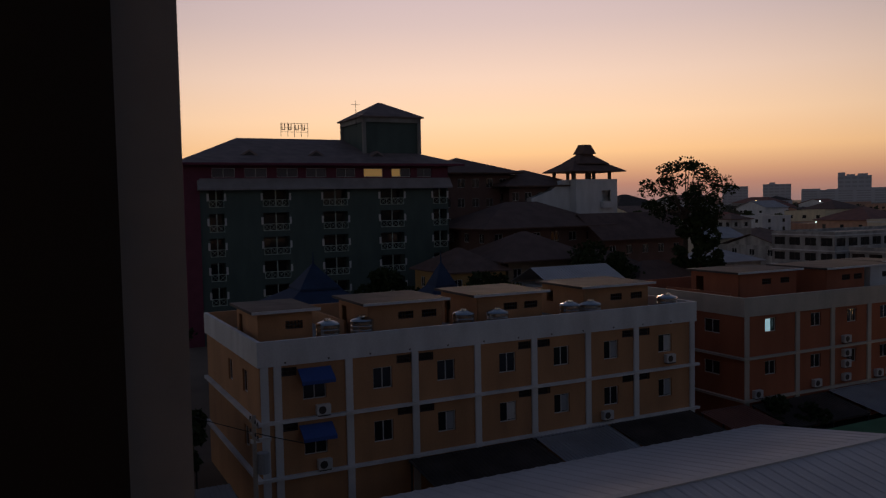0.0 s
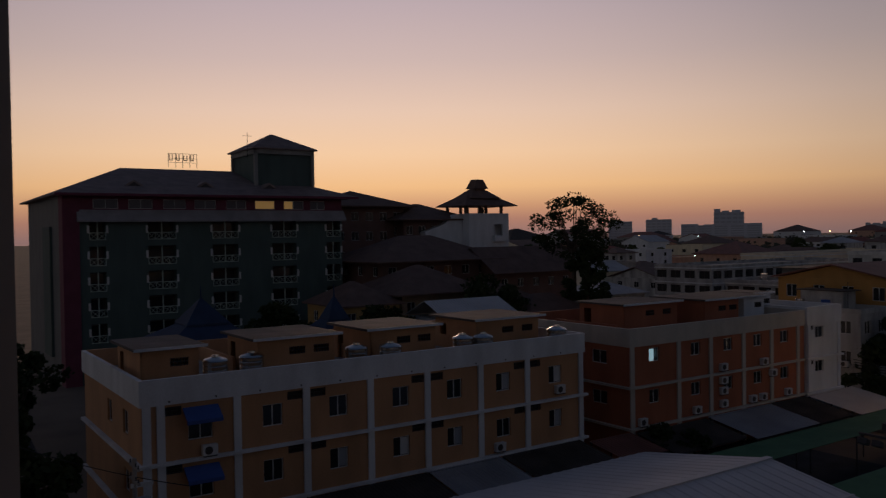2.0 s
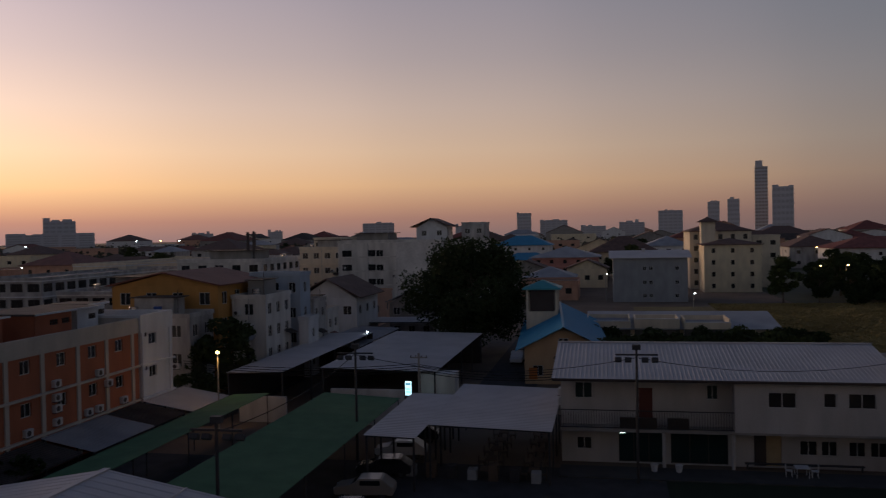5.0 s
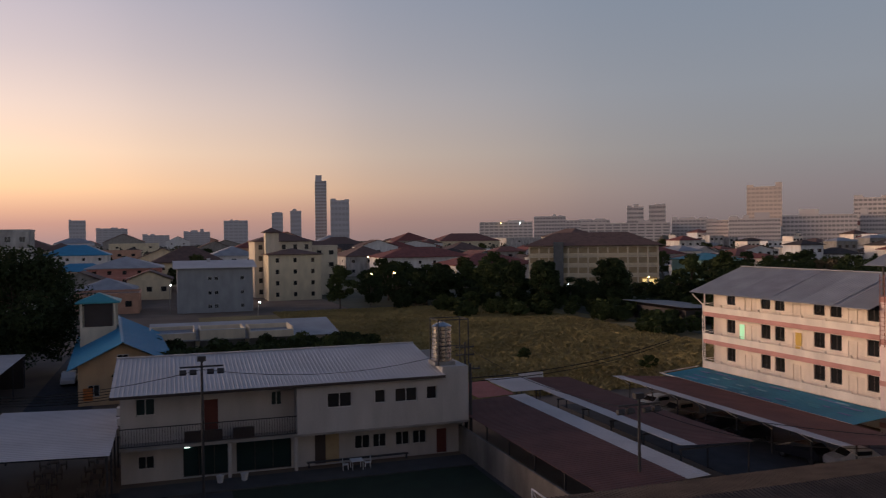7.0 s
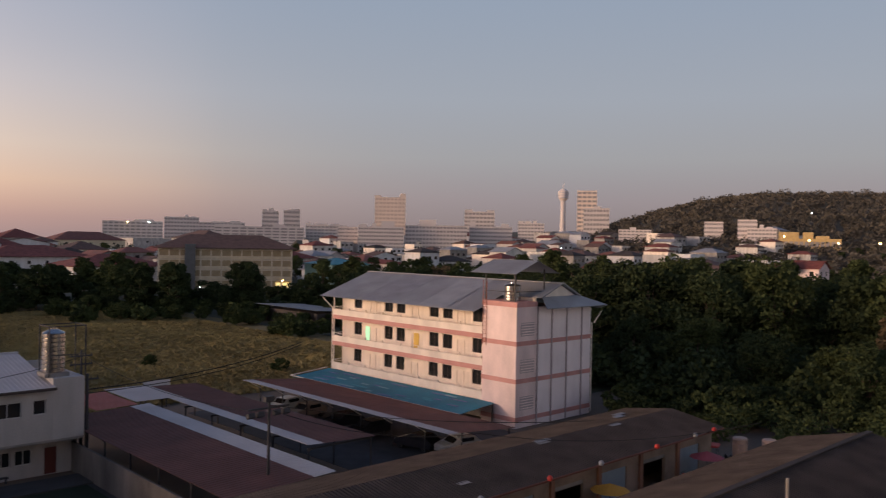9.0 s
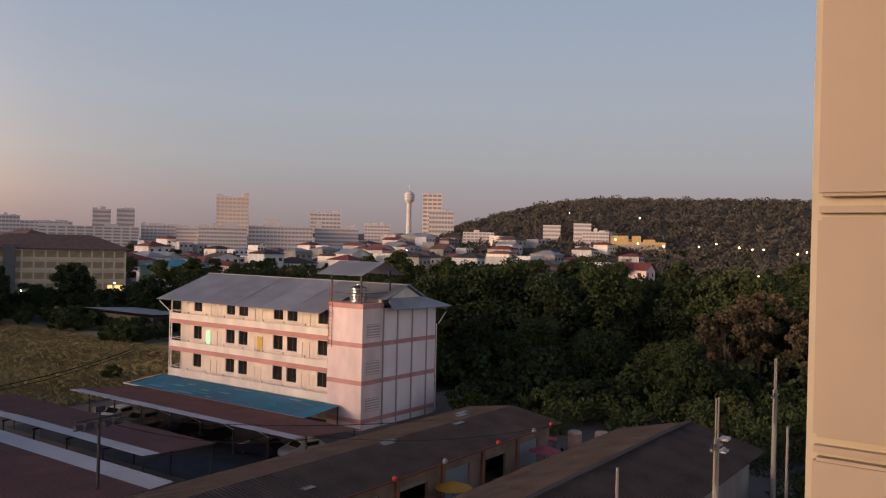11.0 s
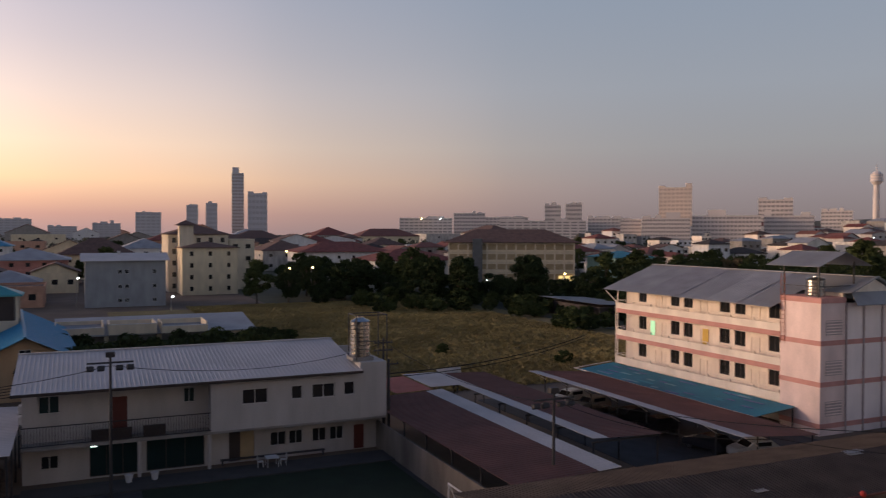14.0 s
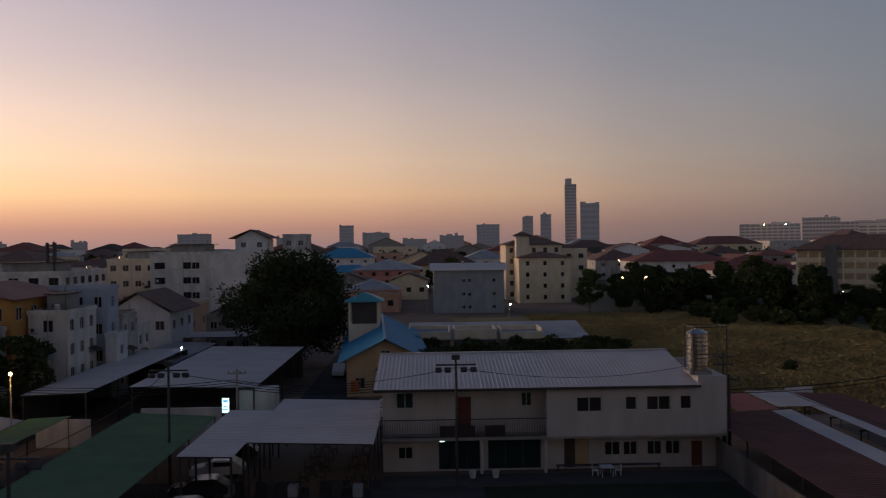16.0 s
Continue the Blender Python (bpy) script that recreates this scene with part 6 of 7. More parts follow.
block("hall", 246, -196, 18, 17, 9.0, 2, 0, 4, mat("pale_teal_paint", (0.30, 0.46, 0.42)), "pale teal hall with a green roof", roof="hip", roofm=ROOF_CYAN, rise=2.4, sides=("left", "back"))
# pane colour stands for the shade and warm light inside the galleries
block("dormitory", 253.9, -166.4, 20, 46, 14.5, 4, 0, 13, mat("bright_cream_paint", (0.74, 0.66, 0.52), streak=0.5), "four-storey dormitory with a dark hipped roof", roof="hip", roofm=ROOF_BROWN, rise=5.0, win=(3.3, 2.3), sides=("left",), over=2.0, bands=CREAM, rz=-0.4, glass=mat("shaded_gallery", (0.42, 0.33, 0.21)))
dm = thing("colonnade", 253.9, -166.4, "bright cream columns and rails along the dormitory galleries", "colonnade", rz=-0.4)
for k in range(14):
    part("column", boxes((-0.75, -0.3, 46.0 * k / 13 - 0.25, 46.0 * k / 13 + 0.25, 0, 14.3)), mat("bright_cream_paint", (0.74, 0.66, 0.52)), dm)
for j in range(1, 4):
    part("rail", boxes((-0.7, -0.4, 0, 46, 14.5 * j / 4 + 0.75, 14.5 * j / 4 + 1.0)), mat("bright_cream_paint", (0.74, 0.66, 0.52)), dm)
single("gallery_light", boxes((0, 0.1, 0, 5.0, 0.8, 2.4)), lamp_mat("gallery_glow", (1.0, 0.72, 0.28), 0.3), 253.8, -165.8, "warm lit gallery at the foot of the dormitory", "light", rz=-0.4)
single("stair_bay", boxes((0, 2.0, 0, 3.6, 0, 16)), mat("dark_stair_paint", (0.11, 0.12, 0.13)), 267.3, -135.5, "dark stair bay of the dormitory", "stair bay", rz=-0.4)
t = thing("open_shed", 140, -110, "low shed with a grey roof in the scrub", "shed", group="sheet-roofed sheds")
part("roof", ribbed(24, 12, 3.0, 3.6), ROOF_GREY, t)
# a solid near-black block stands for the shade under the roof
part("wall", boxes((0.5, 23, 0.5, 11.5, 0, 2.9)), DARKFRAME_SHADE, t)
block("house", 100, -262, 9, 8, 6.0, 2, 2, 2, PINK, "small pink house at the wood's edge", roof="gable", roofm=ROOF_RED, rise=2.4, base=6, sides=("left", "back"))

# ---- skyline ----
# distance haze is mixed into these colours: paler walls, low-contrast windows
HAZE_A = mat("hazed_blue_grey_concrete", (0.50, 0.50, 0.54), var=0.15, scale=0.02, fine=0.1)
HAZE_B = mat("hazed_pale_concrete", (0.68, 0.62, 0.60), var=0.15, scale=0.02, fine=0.1)
HAZE_C = mat("hazed_warm_concrete", (0.84, 0.70, 0.60), var=0.12, scale=0.02, fine=0.1)
HAZE_G = mat("hazed_dull_glass", (0.30, 0.28, 0.28), rough=0.6, var=0.1)


def skyline(az0, az1, el, d, material, floors=6, n=5, depth=0.6, label="", base_el=None, name="tower_block", glass=None):
    azc = (az0 + az1) / 2
    w = 2 * d * math.tan(radians((az1 - az0) / 2))
    top = H + d * math.tan(radians(el))
    x, y = d * math.sin(radians(azc)) - w / 2 * math.cos(radians(azc)), d * math.cos(radians(azc)) + w / 2 * math.sin(radians(azc))
    u, v = CU * x + SU * y, -SU * x + CU * y
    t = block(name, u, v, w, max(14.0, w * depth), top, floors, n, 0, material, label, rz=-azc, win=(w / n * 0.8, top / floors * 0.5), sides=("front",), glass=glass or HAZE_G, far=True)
    r = random.Random(int(az0 * 100))
    if w > 22 and floors < 14:
        x = 0.0
        while x < w * 0.85:
            b = x + w * r.uniform(0.1, 0.34)
            if r.random() < 0.62:
                part("roof_block", boxes((x + 0.3, min(b, w - 0.3), 0.4, 9, top - 0.2, top + r.choice((1.6, 2.6, 3.4, 5.5)))), material, t)
            x = b + w * r.uniform(0.02, 0.1)
    return t, w, top


CITY = "hazy tower block on the far skyline"
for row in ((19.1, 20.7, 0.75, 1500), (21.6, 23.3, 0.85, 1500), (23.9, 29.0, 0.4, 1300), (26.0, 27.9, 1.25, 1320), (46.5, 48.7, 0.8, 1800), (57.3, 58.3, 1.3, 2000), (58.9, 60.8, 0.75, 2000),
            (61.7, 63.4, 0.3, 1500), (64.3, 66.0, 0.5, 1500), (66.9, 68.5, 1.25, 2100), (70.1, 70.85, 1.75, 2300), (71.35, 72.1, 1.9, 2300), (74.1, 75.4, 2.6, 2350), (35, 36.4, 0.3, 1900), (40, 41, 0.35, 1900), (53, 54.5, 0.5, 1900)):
    # window tone close to the wall's, as haze would leave it
    skyline(*row, HAZE_A, 8, 5, label=CITY, glass=mat("hazed_blue_grey_glass", (0.40, 0.40, 0.43), rough=0.5))
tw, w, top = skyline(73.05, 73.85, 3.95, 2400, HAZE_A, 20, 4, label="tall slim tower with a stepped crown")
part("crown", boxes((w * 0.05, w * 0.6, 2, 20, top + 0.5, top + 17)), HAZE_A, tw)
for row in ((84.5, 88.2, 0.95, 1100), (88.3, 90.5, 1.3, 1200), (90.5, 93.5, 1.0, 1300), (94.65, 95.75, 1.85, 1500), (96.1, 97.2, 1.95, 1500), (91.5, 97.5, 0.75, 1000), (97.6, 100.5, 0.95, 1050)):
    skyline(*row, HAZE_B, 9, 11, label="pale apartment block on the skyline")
# pale window colour again carries the haze
hx_, w, top = skyline(102.35, 104.5, 3.0, 1400, HAZE_C, 14, 8, label="broad salmon hotel tower with a stepped top", glass=mat("hazed_shaded_balconies", (0.66, 0.53, 0.45)))
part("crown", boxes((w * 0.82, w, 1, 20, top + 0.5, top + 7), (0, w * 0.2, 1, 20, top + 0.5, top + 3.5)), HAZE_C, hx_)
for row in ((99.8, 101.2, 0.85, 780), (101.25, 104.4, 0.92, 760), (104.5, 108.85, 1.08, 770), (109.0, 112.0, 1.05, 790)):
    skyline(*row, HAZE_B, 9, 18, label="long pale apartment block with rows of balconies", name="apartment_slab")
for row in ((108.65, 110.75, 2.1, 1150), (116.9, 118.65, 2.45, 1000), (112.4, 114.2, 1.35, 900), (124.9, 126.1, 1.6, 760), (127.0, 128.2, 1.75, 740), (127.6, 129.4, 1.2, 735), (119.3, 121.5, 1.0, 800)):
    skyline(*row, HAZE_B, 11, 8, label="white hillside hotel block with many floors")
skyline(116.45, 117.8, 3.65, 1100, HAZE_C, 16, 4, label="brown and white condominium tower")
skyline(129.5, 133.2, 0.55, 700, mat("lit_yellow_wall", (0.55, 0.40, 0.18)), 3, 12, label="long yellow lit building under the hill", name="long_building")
x, y = 1100 * math.sin(radians(115.5)), 1100 * math.cos(radians(115.5))
t = thing("observation_tower", CU * x + SU * y, -SU * x + CU * y, "slim white observation tower with a round head", "tower")
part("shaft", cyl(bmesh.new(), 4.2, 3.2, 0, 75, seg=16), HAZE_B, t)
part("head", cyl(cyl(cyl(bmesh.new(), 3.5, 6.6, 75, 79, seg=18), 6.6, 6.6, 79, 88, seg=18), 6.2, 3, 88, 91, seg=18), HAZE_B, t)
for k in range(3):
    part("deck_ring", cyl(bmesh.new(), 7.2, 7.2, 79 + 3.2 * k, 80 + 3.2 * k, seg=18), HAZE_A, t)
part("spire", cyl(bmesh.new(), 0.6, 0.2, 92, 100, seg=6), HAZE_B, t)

# ---- vegetation ----


def leaf_cards(rng, centres, radii, per, size, flat=1.0):
    """Leaf cards scattered over the shells of clumps: positions and faces for one mesh."""
    n = len(centres) * per
    c = np.repeat(np.array(centres), per, axis=0)
    r = np.repeat(np.array(radii), per)
    d = rng.normal(size=(n, 3))
    d /= np.linalg.norm(d, axis=1)[:, None]
    p = c + d * (r * rng.uniform(0.55, 1.0, n))[:, None] * np.array([1, 1, flat])
    a = rng.normal(size=(n, 3)) + d * 0.3
    a /= np.linalg.norm(a, axis=1)[:, None]
    b = np.cross(a, rng.normal(size=(n, 3)))
    b /= np.linalg.norm(b, axis=1)[:, None]
    s = (size * rng.uniform(0.6, 1.3, n))[:, None]
    v = np.stack([p - a * s, p + b * s * 0.6, p + a * s, p - b * s * 0.6], axis=1).reshape(-1, 3)
    return v, np.arange(n * 4).reshape(-1, 4)


def leaf_mesh(v, f, material):
    me = bpy.data.meshes.new("leaves")
    me.from_pydata(v.tolist(), [], f.tolist())
    me.materials.append(material)
    return me


def make_tree(seed, h, spread, trunk_h, clumps, per, size, material, label, flat=0.75, open_crown=False, name="tree", cat="tree", lean=0.0):
    rng = np.random.default_rng(seed)
    t = new(name)
    tagged(t, label, cat)
    b = bmesh.new()
    top = h * 0.72
    tube(b, (0, 0, -0.2), (lean * 0.4, 0, trunk_h), 0.035 * h * 0.6, 0.022 * h * 0.6, 8)
    tube(b, (lean * 0.4, 0, trunk_h - 0.05), (lean, 0.2, top), 0.021 * h * 0.6, 0.008 * h, 7)
    cs, rs = [], []
    for k in range(clumps):
        ang = rng.uniform(0, math.tau)
        q = rng.uniform(0.0, 1.0)
        zc = trunk_h + (h - trunk_h) * (0.12 + 0.8 * q)
        env = math.sin(math.pi * min(0.97, 0.18 + 0.75 * q)) ** 0.7
        rr = spread * env * (rng.uniform(0.35, 1.0) if not open_crown else rng.uniform(0.5, 1.0))
        cs.append((lean * q + rr * math.cos(ang), rr * math.sin(ang), zc))
        rs.append(spread * (rng.uniform(0.22, 0.40) if not open_crown else rng.uniform(0.13, 0.24)))
        if k % 3 == 0:
            z0 = trunk_h + (top - trunk_h) * rng.uniform(0.0, 0.9)
            tube(b, (lean * 0.5, 0, z0), cs[-1], 0.006 * h, 0.002 * h, 5)
    part("trunk", b, BARK, t)
    v, f = leaf_cards(rng, cs, rs, per, size, flat)
    link("crown", leaf_mesh(v, f, material), t)
    return t


def plant(proto, az, d, s, rng, base=0.0, group=""):
    x, y = d * math.sin(radians(az)), d * math.cos(radians(az))
    c = copy_thing(proto, pose(x, y, base, 0, 0, rng.uniform(0, 360)) @ Matrix.Diagonal((s * rng.uniform(0.85, 1.15), s * rng.uniform(0.85, 1.15), s, 1)))
    c.matrix_basis = pose(x, y, base, 0, 0, rng.uniform(0, 360)) @ Matrix.Diagonal((s * rng.uniform(0.85, 1.15), s * rng.uniform(0.85, 1.15), s, 1))
    if group:
        c["group"] = group
    return c


def put(ob, u, v, rz=0.0):
    x, y = P(u, v)
    ob.matrix_world = pose(x, y, 0, 0, 0, rz)


# single trees that stand out
put(make_tree(1, 17.4, 9.4, 1.6, 105, 380, 0.24, LEAF, "large dark spreading tree behind the sheds"), 124.5, 20.5)
put(make_tree(2, 24.2, 6.7, 14.2, 60, 120, 0.20, LEAF, "tall tree with an open uneven crown beside the resort", flat=0.7, open_crown=True), 80.9, 85.8, 40)
put(make_tree(12, 18.2, 3.1, 2.5, 60, 170, 0.26, LEAF, "dense dark tree beside the tall one"), *polar(17.7, 116))
for k, (az, d, h_, w_) in enumerate(((93.5, 200, 13.2, 4.6), (89.0, 198, 13.0, 3.7), (87.0, 203, 12.6, 3.6))):
    put(make_tree(61 + k, h_, w_, 0.8, 80, 150, 0.3, LEAF, "large round-crowned dark tree beyond the field"), *polar(az, d))
put(make_tree(13, 13.0, 5.0, 3.0, 34, 150, 0.3, LEAF, "dark tree in the resort garden"), 66.5, 86.5)
put(make_tree(14, 11.5, 4.0, 3.0, 30, 150, 0.3, LEAF, "dark tree in the resort garden"), 34.5, 82.0)
put(make_tree(15, 10.5, 4.0, 3.0, 30, 150, 0.3, LEAF, "dark tree in front of the hotel"), 46.5, 80.0)
put(make_tree(16, 9.0, 4.0, 2.0, 26, 150, 0.3, LEAF, "dark tree by the ochre town house"), 86.5, 43.0)

protos = [make_tree(21, 12.0, 4.6, 1.6, 34, 90, 0.42, LEAF, "broad-leaved tree of the dark wood"),
          make_tree(22, 13.5, 4.3, 2.0, 34, 90, 0.42, LEAF_LIGHT, "broad-leaved tree with lighter green leaves"),
          make_tree(23, 11.0, 4.6, 2.2, 34, 90, 0.42, LEAF_DRY, "tree with dry browning leaves at the wood's edge", open_crown=False)]
bush = [make_tree(31, 4.2, 2.6, 0.5, 20, 110, 0.24, LEAF, "dense dark green leafy bush", name="bush", cat="bush"),
        make_tree(32, 3.6, 2.4, 0.4, 20, 110, 0.24, LEAF_LIGHT, "leafy bush of lighter green", name="bush", cat="bush")]
banana = make_tree(33, 3.4, 1.7, 0.8, 9, 16, 0.95, LEAF_LIGHT, "broad-leaved banana clump in the scrub", name="banana_clump", cat="plant")
rng = random.Random(77)
# the tall trees at the front of the wood, one by one
tall = [make_tree(51, 16.0, 6.6, 2.2, 62, 190, 0.30, LEAF, "tall dark tree with a heavy rounded crown"),
        make_tree(52, 16.0, 5.6, 3.0, 54, 190, 0.30, LEAF, "tall dark tree with an uneven crown"),
        make_tree(53, 16.0, 6.2, 2.6, 50, 190, 0.30, LEAF_LIGHT, "tall olive-green tree with a billowing crown"),
        make_tree(54, 16.0, 5.4, 3.4, 44, 150, 0.28, LEAF_DRY, "tall tree with brown drying leaves", open_crown=True)]
for az, d, h_, k in ((117.6, 128, 14.6, 0), (119.4, 136, 16.0, 1), (121.4, 128, 16.2, 0), (123.6, 136, 17.0, 2), (125.6, 124, 15.6, 0), (127.4, 140, 17.0, 1), (129.4, 126, 17.0, 2), (131.2, 138, 14.8, 0),
                     (132.8, 128, 11.5, 1), (134.4, 150, 11.0, 2), (136.2, 122, 16.6, 0), (137.9, 116, 16.6, 2), (139.3, 104, 14.6, 3), (137.2, 100, 12.6, 3), (141.0, 112, 13.6, 2), (142.6, 100, 12.0, 3),
                     (120.4, 106, 9.6, 1), (124.6, 104, 10.0, 2), (128.4, 100, 9.2, 0), (133.4, 98, 8.2, 2), (135.0, 92, 9.0, 1), (145.0, 108, 14.0, 0)):
    plant(tall[k], az, d, h_ / 16.0, rng, group="tall trees of the wood")
for pr in tall:
    for c in list(pr.children_recursive):
        bpy.data.objects.remove(c)
    bpy.data.objects.remove(pr)
# the wood behind the pink block
for k in range(95):
    az = rng.uniform(104, 147)
    d = rng.uniform(112, 330) if az > 112 else rng.uniform(150, 330)
    if az < 116 and d < 150:
        continue
    p = protos[rng.choices((0, 1, 2), (6, 4, 2 if az > 134 else 0.3))[0]]
    lim = 18.5 - d * math.tan(radians(max(0.9, 5.2 - (d - 105) * 0.028)))
    plant(p, az, d, max(0.55, min(1.5, lim / 12.5)) * rng.uniform(0.85, 1.08), rng, group="trees of the wood")
for k in range(100):
    az, d = rng.uniform(116.5, 147), rng.uniform(84, 135)
    plant(bush[k % 2], az, d, rng.uniform(0.8, 1.25) * (0.8 + (d - 84) * 0.010), rng, group="bushes of the wood")
# belt of round trees beyond the field, and the scrub round it
for u_, v_, s in ((206, -41, 0.85), (200, -80, 0.9), (189, -81, 0.92), (194, -92, 1.0), (177, -122, 0.88), (171, -130, 0.88), (210, -50, 0.7), (214, -58, 0.75),
                  (212, -66, 0.8), (222, -72, 0.9), (230, -60, 0.9), (240, -80, 0.95), (235, -95, 1.0), (190, -135, 1.0), (195, -150, 1.1), (170, -145, 1.0), (250, -70, 1.0), (240, -56, 0.8)):
    x, y = P(u_, v_)
    plant(protos[rng.choice((0, 0, 1))], math.degrees(math.atan2(x, y)), math.hypot(x, y), s * rng.uniform(0.9, 1.05), rng, group="trees beyond the field")
for k in range(90):
    u_, v_ = rng.uniform(120, 205), 0
    v_ = rng.uniform(-118, -84) if u_ < 170 else rng.uniform(-100, -62)
    x, y = P(u_, v_)
    plant(rng.choice((bush[0], bush[1], bush[1], banana)), math.degrees(math.atan2(x, y)), math.hypot(x, y), rng.uniform(0.6, 1.1), rng, group="scrub round the field")
for u_, v_, s in ((116, -3, 1.0), (119, -6, 1.1), (118, -9.5, 0.95), (120, -12, 1.15), (118, -15, 1.05), (121, -18, 1.2), (120, -21, 1.0), (123, -25, 1.1), (126, -28, 0.9), (114, -17, 1.0), (112, -11, 1.0), (99, 3.4, 1.1), (103, -3, 1.5), (106, -8, 1.2), (104, -13, 1.5), (103, -19, 1.6), (106, -23, 1.2), (112, -24, 1.1), (117, -25, 1.0), (95, -26, 0.8), (120, 1.0, 1.2), (137, -33, 0.5), (112, -50, 0.45), (97, -62, 0.5), (101, 44, 1.3), (80.5, 43.5, 1.0), (50, 42.5, 0.9), (112, 47, 1.4), (150, 50, 1.5)):
    x, y = P(u_, v_)
    plant(bush[rng.randrange(2)], math.degrees(math.atan2(x, y)), math.hypot(x, y), s, rng, group="garden bushes")
for k in range(95):
    az, d = rng.uniform(77, 108), rng.uniform(205, 330)
    u_, v_ = polar(az, d)
    if v_ > -48 or -0.74 * u_ < v_ < -0.42 * u_ or (v_ > -100 and u_ < 205) or any(abs(u_ - a) < l / 2 + 2 and abs(v_ - b) < w / 2 + 2 for a, b, l, w in BUILT[-400:] if (a, b) not in ((250, -110), (150, -110))):
        continue
    plant(protos[rng.choice((0, 0, 1))], az, d, rng.uniform(0.6, 0.95), rng, group="trees beyond the field")
for k in range(50):
    az, d = rng.uniform(77, 104), rng.uniform(196, 260)
    u_, v_ = polar(az, d)
    if v_ > -48 or (v_ > -98 and u_ < 200):
        continue
    plant(bush[0], az, d, rng.uniform(0.9, 1.5), rng, group="scrub round the field")
# far trees in the town and on the plain
for k in range(80):
    az = rng.uniform(12, 100)
    d = rng.uniform(230, 900)
    u_, v_ = polar(az, d)
    if any(abs(u_ - a) < l / 2 and abs(v_ - b) < w / 2 for a, b, l, w in BUILT):
        continue
    plant(protos[rng.randrange(2)], az, d, rng.uniform(0.6, 1.15), rng, group="town trees")
for k in range(60):
    az, d = rng.uniform(98, 140), rng.uniform(330, 720)
    plant(protos[rng.randrange(2)], az, d, rng.uniform(0.5, 0.9), rng, base=max(0, hill(az, d) - 0.5), group="hillside trees")
for pr in protos + bush + [banana]:
    for c in list(pr.children_recursive):
        bpy.data.objects.remove(c)
    bpy.data.objects.remove(pr)

# undergrowth and lower crowns that close the wood
nr = np.random.default_rng(19)
cs, rs = [], []
while len(cs) < 1500:
    az, d = nr.uniform(106, 149), nr.uniform(92, 345)
    if (az < 117 and d < 138) or (az < 112 and d < 150):
        continue
    lim = 18.5 - d * math.tan(radians(max(0.9, 5.2 - (d - 105) * 0.028)))
    s = nr.uniform(1.5, 3.2)
    cs.append((d * math.sin(radians(az)), d * math.cos(radians(az)), max(1.0, lim * nr.uniform(0.3, 0.72) - s * 0.5)))
    rs.append(s)
v, f = leaf_cards(nr, cs, rs, 100, 0.36, 0.8)
ug = new("undergrowth", leaf_mesh(v, f, LEAF))
tagged(ug, "dense dark green undergrowth between the trees of the wood", "undergrowth", kind="stuff")
cs, rs = [], []
for k in range(260):
    u_, v_ = nr.uniform(-14, 51), nr.uniform(-98, -71)
    s = nr.uniform(1.0, 2.2)
    x, y = P(u_, v_)
    cs.append((x, y, s * nr.uniform(0.3, 0.7) + (-71 - v_) * 0.09))
    rs.append(s)
for k in range(90):
    u_, v_ = nr.uniform(-14, 14), nr.uniform(-71, -60)
    s = nr.uniform(0.8, 1.6)
    x, y = P(u_, v_)
    cs.append((x, y, s * nr.uniform(0.3, 0.7)))
    rs.append(s)
v, f = leaf_cards(nr, cs, rs, 300, 0.19, 0.8)
ug = new("undergrowth", leaf_mesh(v, f, LEAF_LIGHT))
tagged(ug, "bright green scrub behind the workshop sheds", "undergrowth", kind="stuff")

# the hill and its woods
vs, fs, na, nd = [], [], 80, 26
for i in range(na + 1):
    az = 96 + 80 * i / na
    for j in range(nd + 1):
        d = 330 + 1600 * j / nd
        bump_ = 2.0 * math.sin(az * 2.7) * math.sin(d * 0.011) * min(1, (d - 330) / 300)
        z = hill(az, min(d, 1200)) - max(0, d - 1200) * 0.06
        vs.append((d * math.sin(radians(az)), d * math.cos(radians(az)), max(-1.5, z + bump_) if z > 0.5 else -1.5 + z))
for i in range(na):
    for j in range(nd):
        a = i * (nd + 1) + j
        fs.append((a, a + 1, a + nd + 2, a + nd + 1))
me = bpy.data.meshes.new("hill")
me.from_pydata(vs, [], fs)
me.materials.append(mat("hill_scrub", (0.085, 0.075, 0.05), var=0.4, scale=0.02, fine=0.2))
hl = new("hill", me)
tagged(hl, "long low wooded hill", "hill", kind="structure")
nr = np.random.default_rng(9)
cs, rs = [], []
for k in range(6200):
    az = nr.uniform(117.5, 158)
    d = nr.uniform(480, 1260)
    z = hill(az, d)
    if z < 8 and az < 127:
        continue
    s = nr.uniform(2.2, 5.0) * (1.5 if nr.uniform() < 0.06 else 1.0)
    cs.append((d * math.sin(radians(az)), d * math.cos(radians(az)), z + s * nr.uniform(0.4, 1.1)))
    rs.append(s)
v, f = leaf_cards(nr, cs, rs, 34, 1.35, 0.85)
# lighter and greyer than the near leaves: haze is put into the colour
HILLLEAF = mat("hazed_hill_foliage", (0.105, 0.094, 0.074), rough=0.9, var=0.3, scale=0.015, fine=0.06)
wd = new("hill_wood", leaf_mesh(v, f, HILLLEAF))
tagged(wd, "dry mixed woodland covering the hill", "wood", kind="stuff")
# far tree line across the plain
cs, rs = [], []
for k in range(2600):
    az = nr.uniform(8, 104)
    d = nr.uniform(500, 1900)
    s = nr.uniform(3.0, 6.5)
    cs.append((d * math.sin(radians(az)), d * math.cos(radians(az)), s * 0.9))
    rs.append(s)
v, f = leaf_cards(nr, cs, rs, 26, 1.9, 0.9)
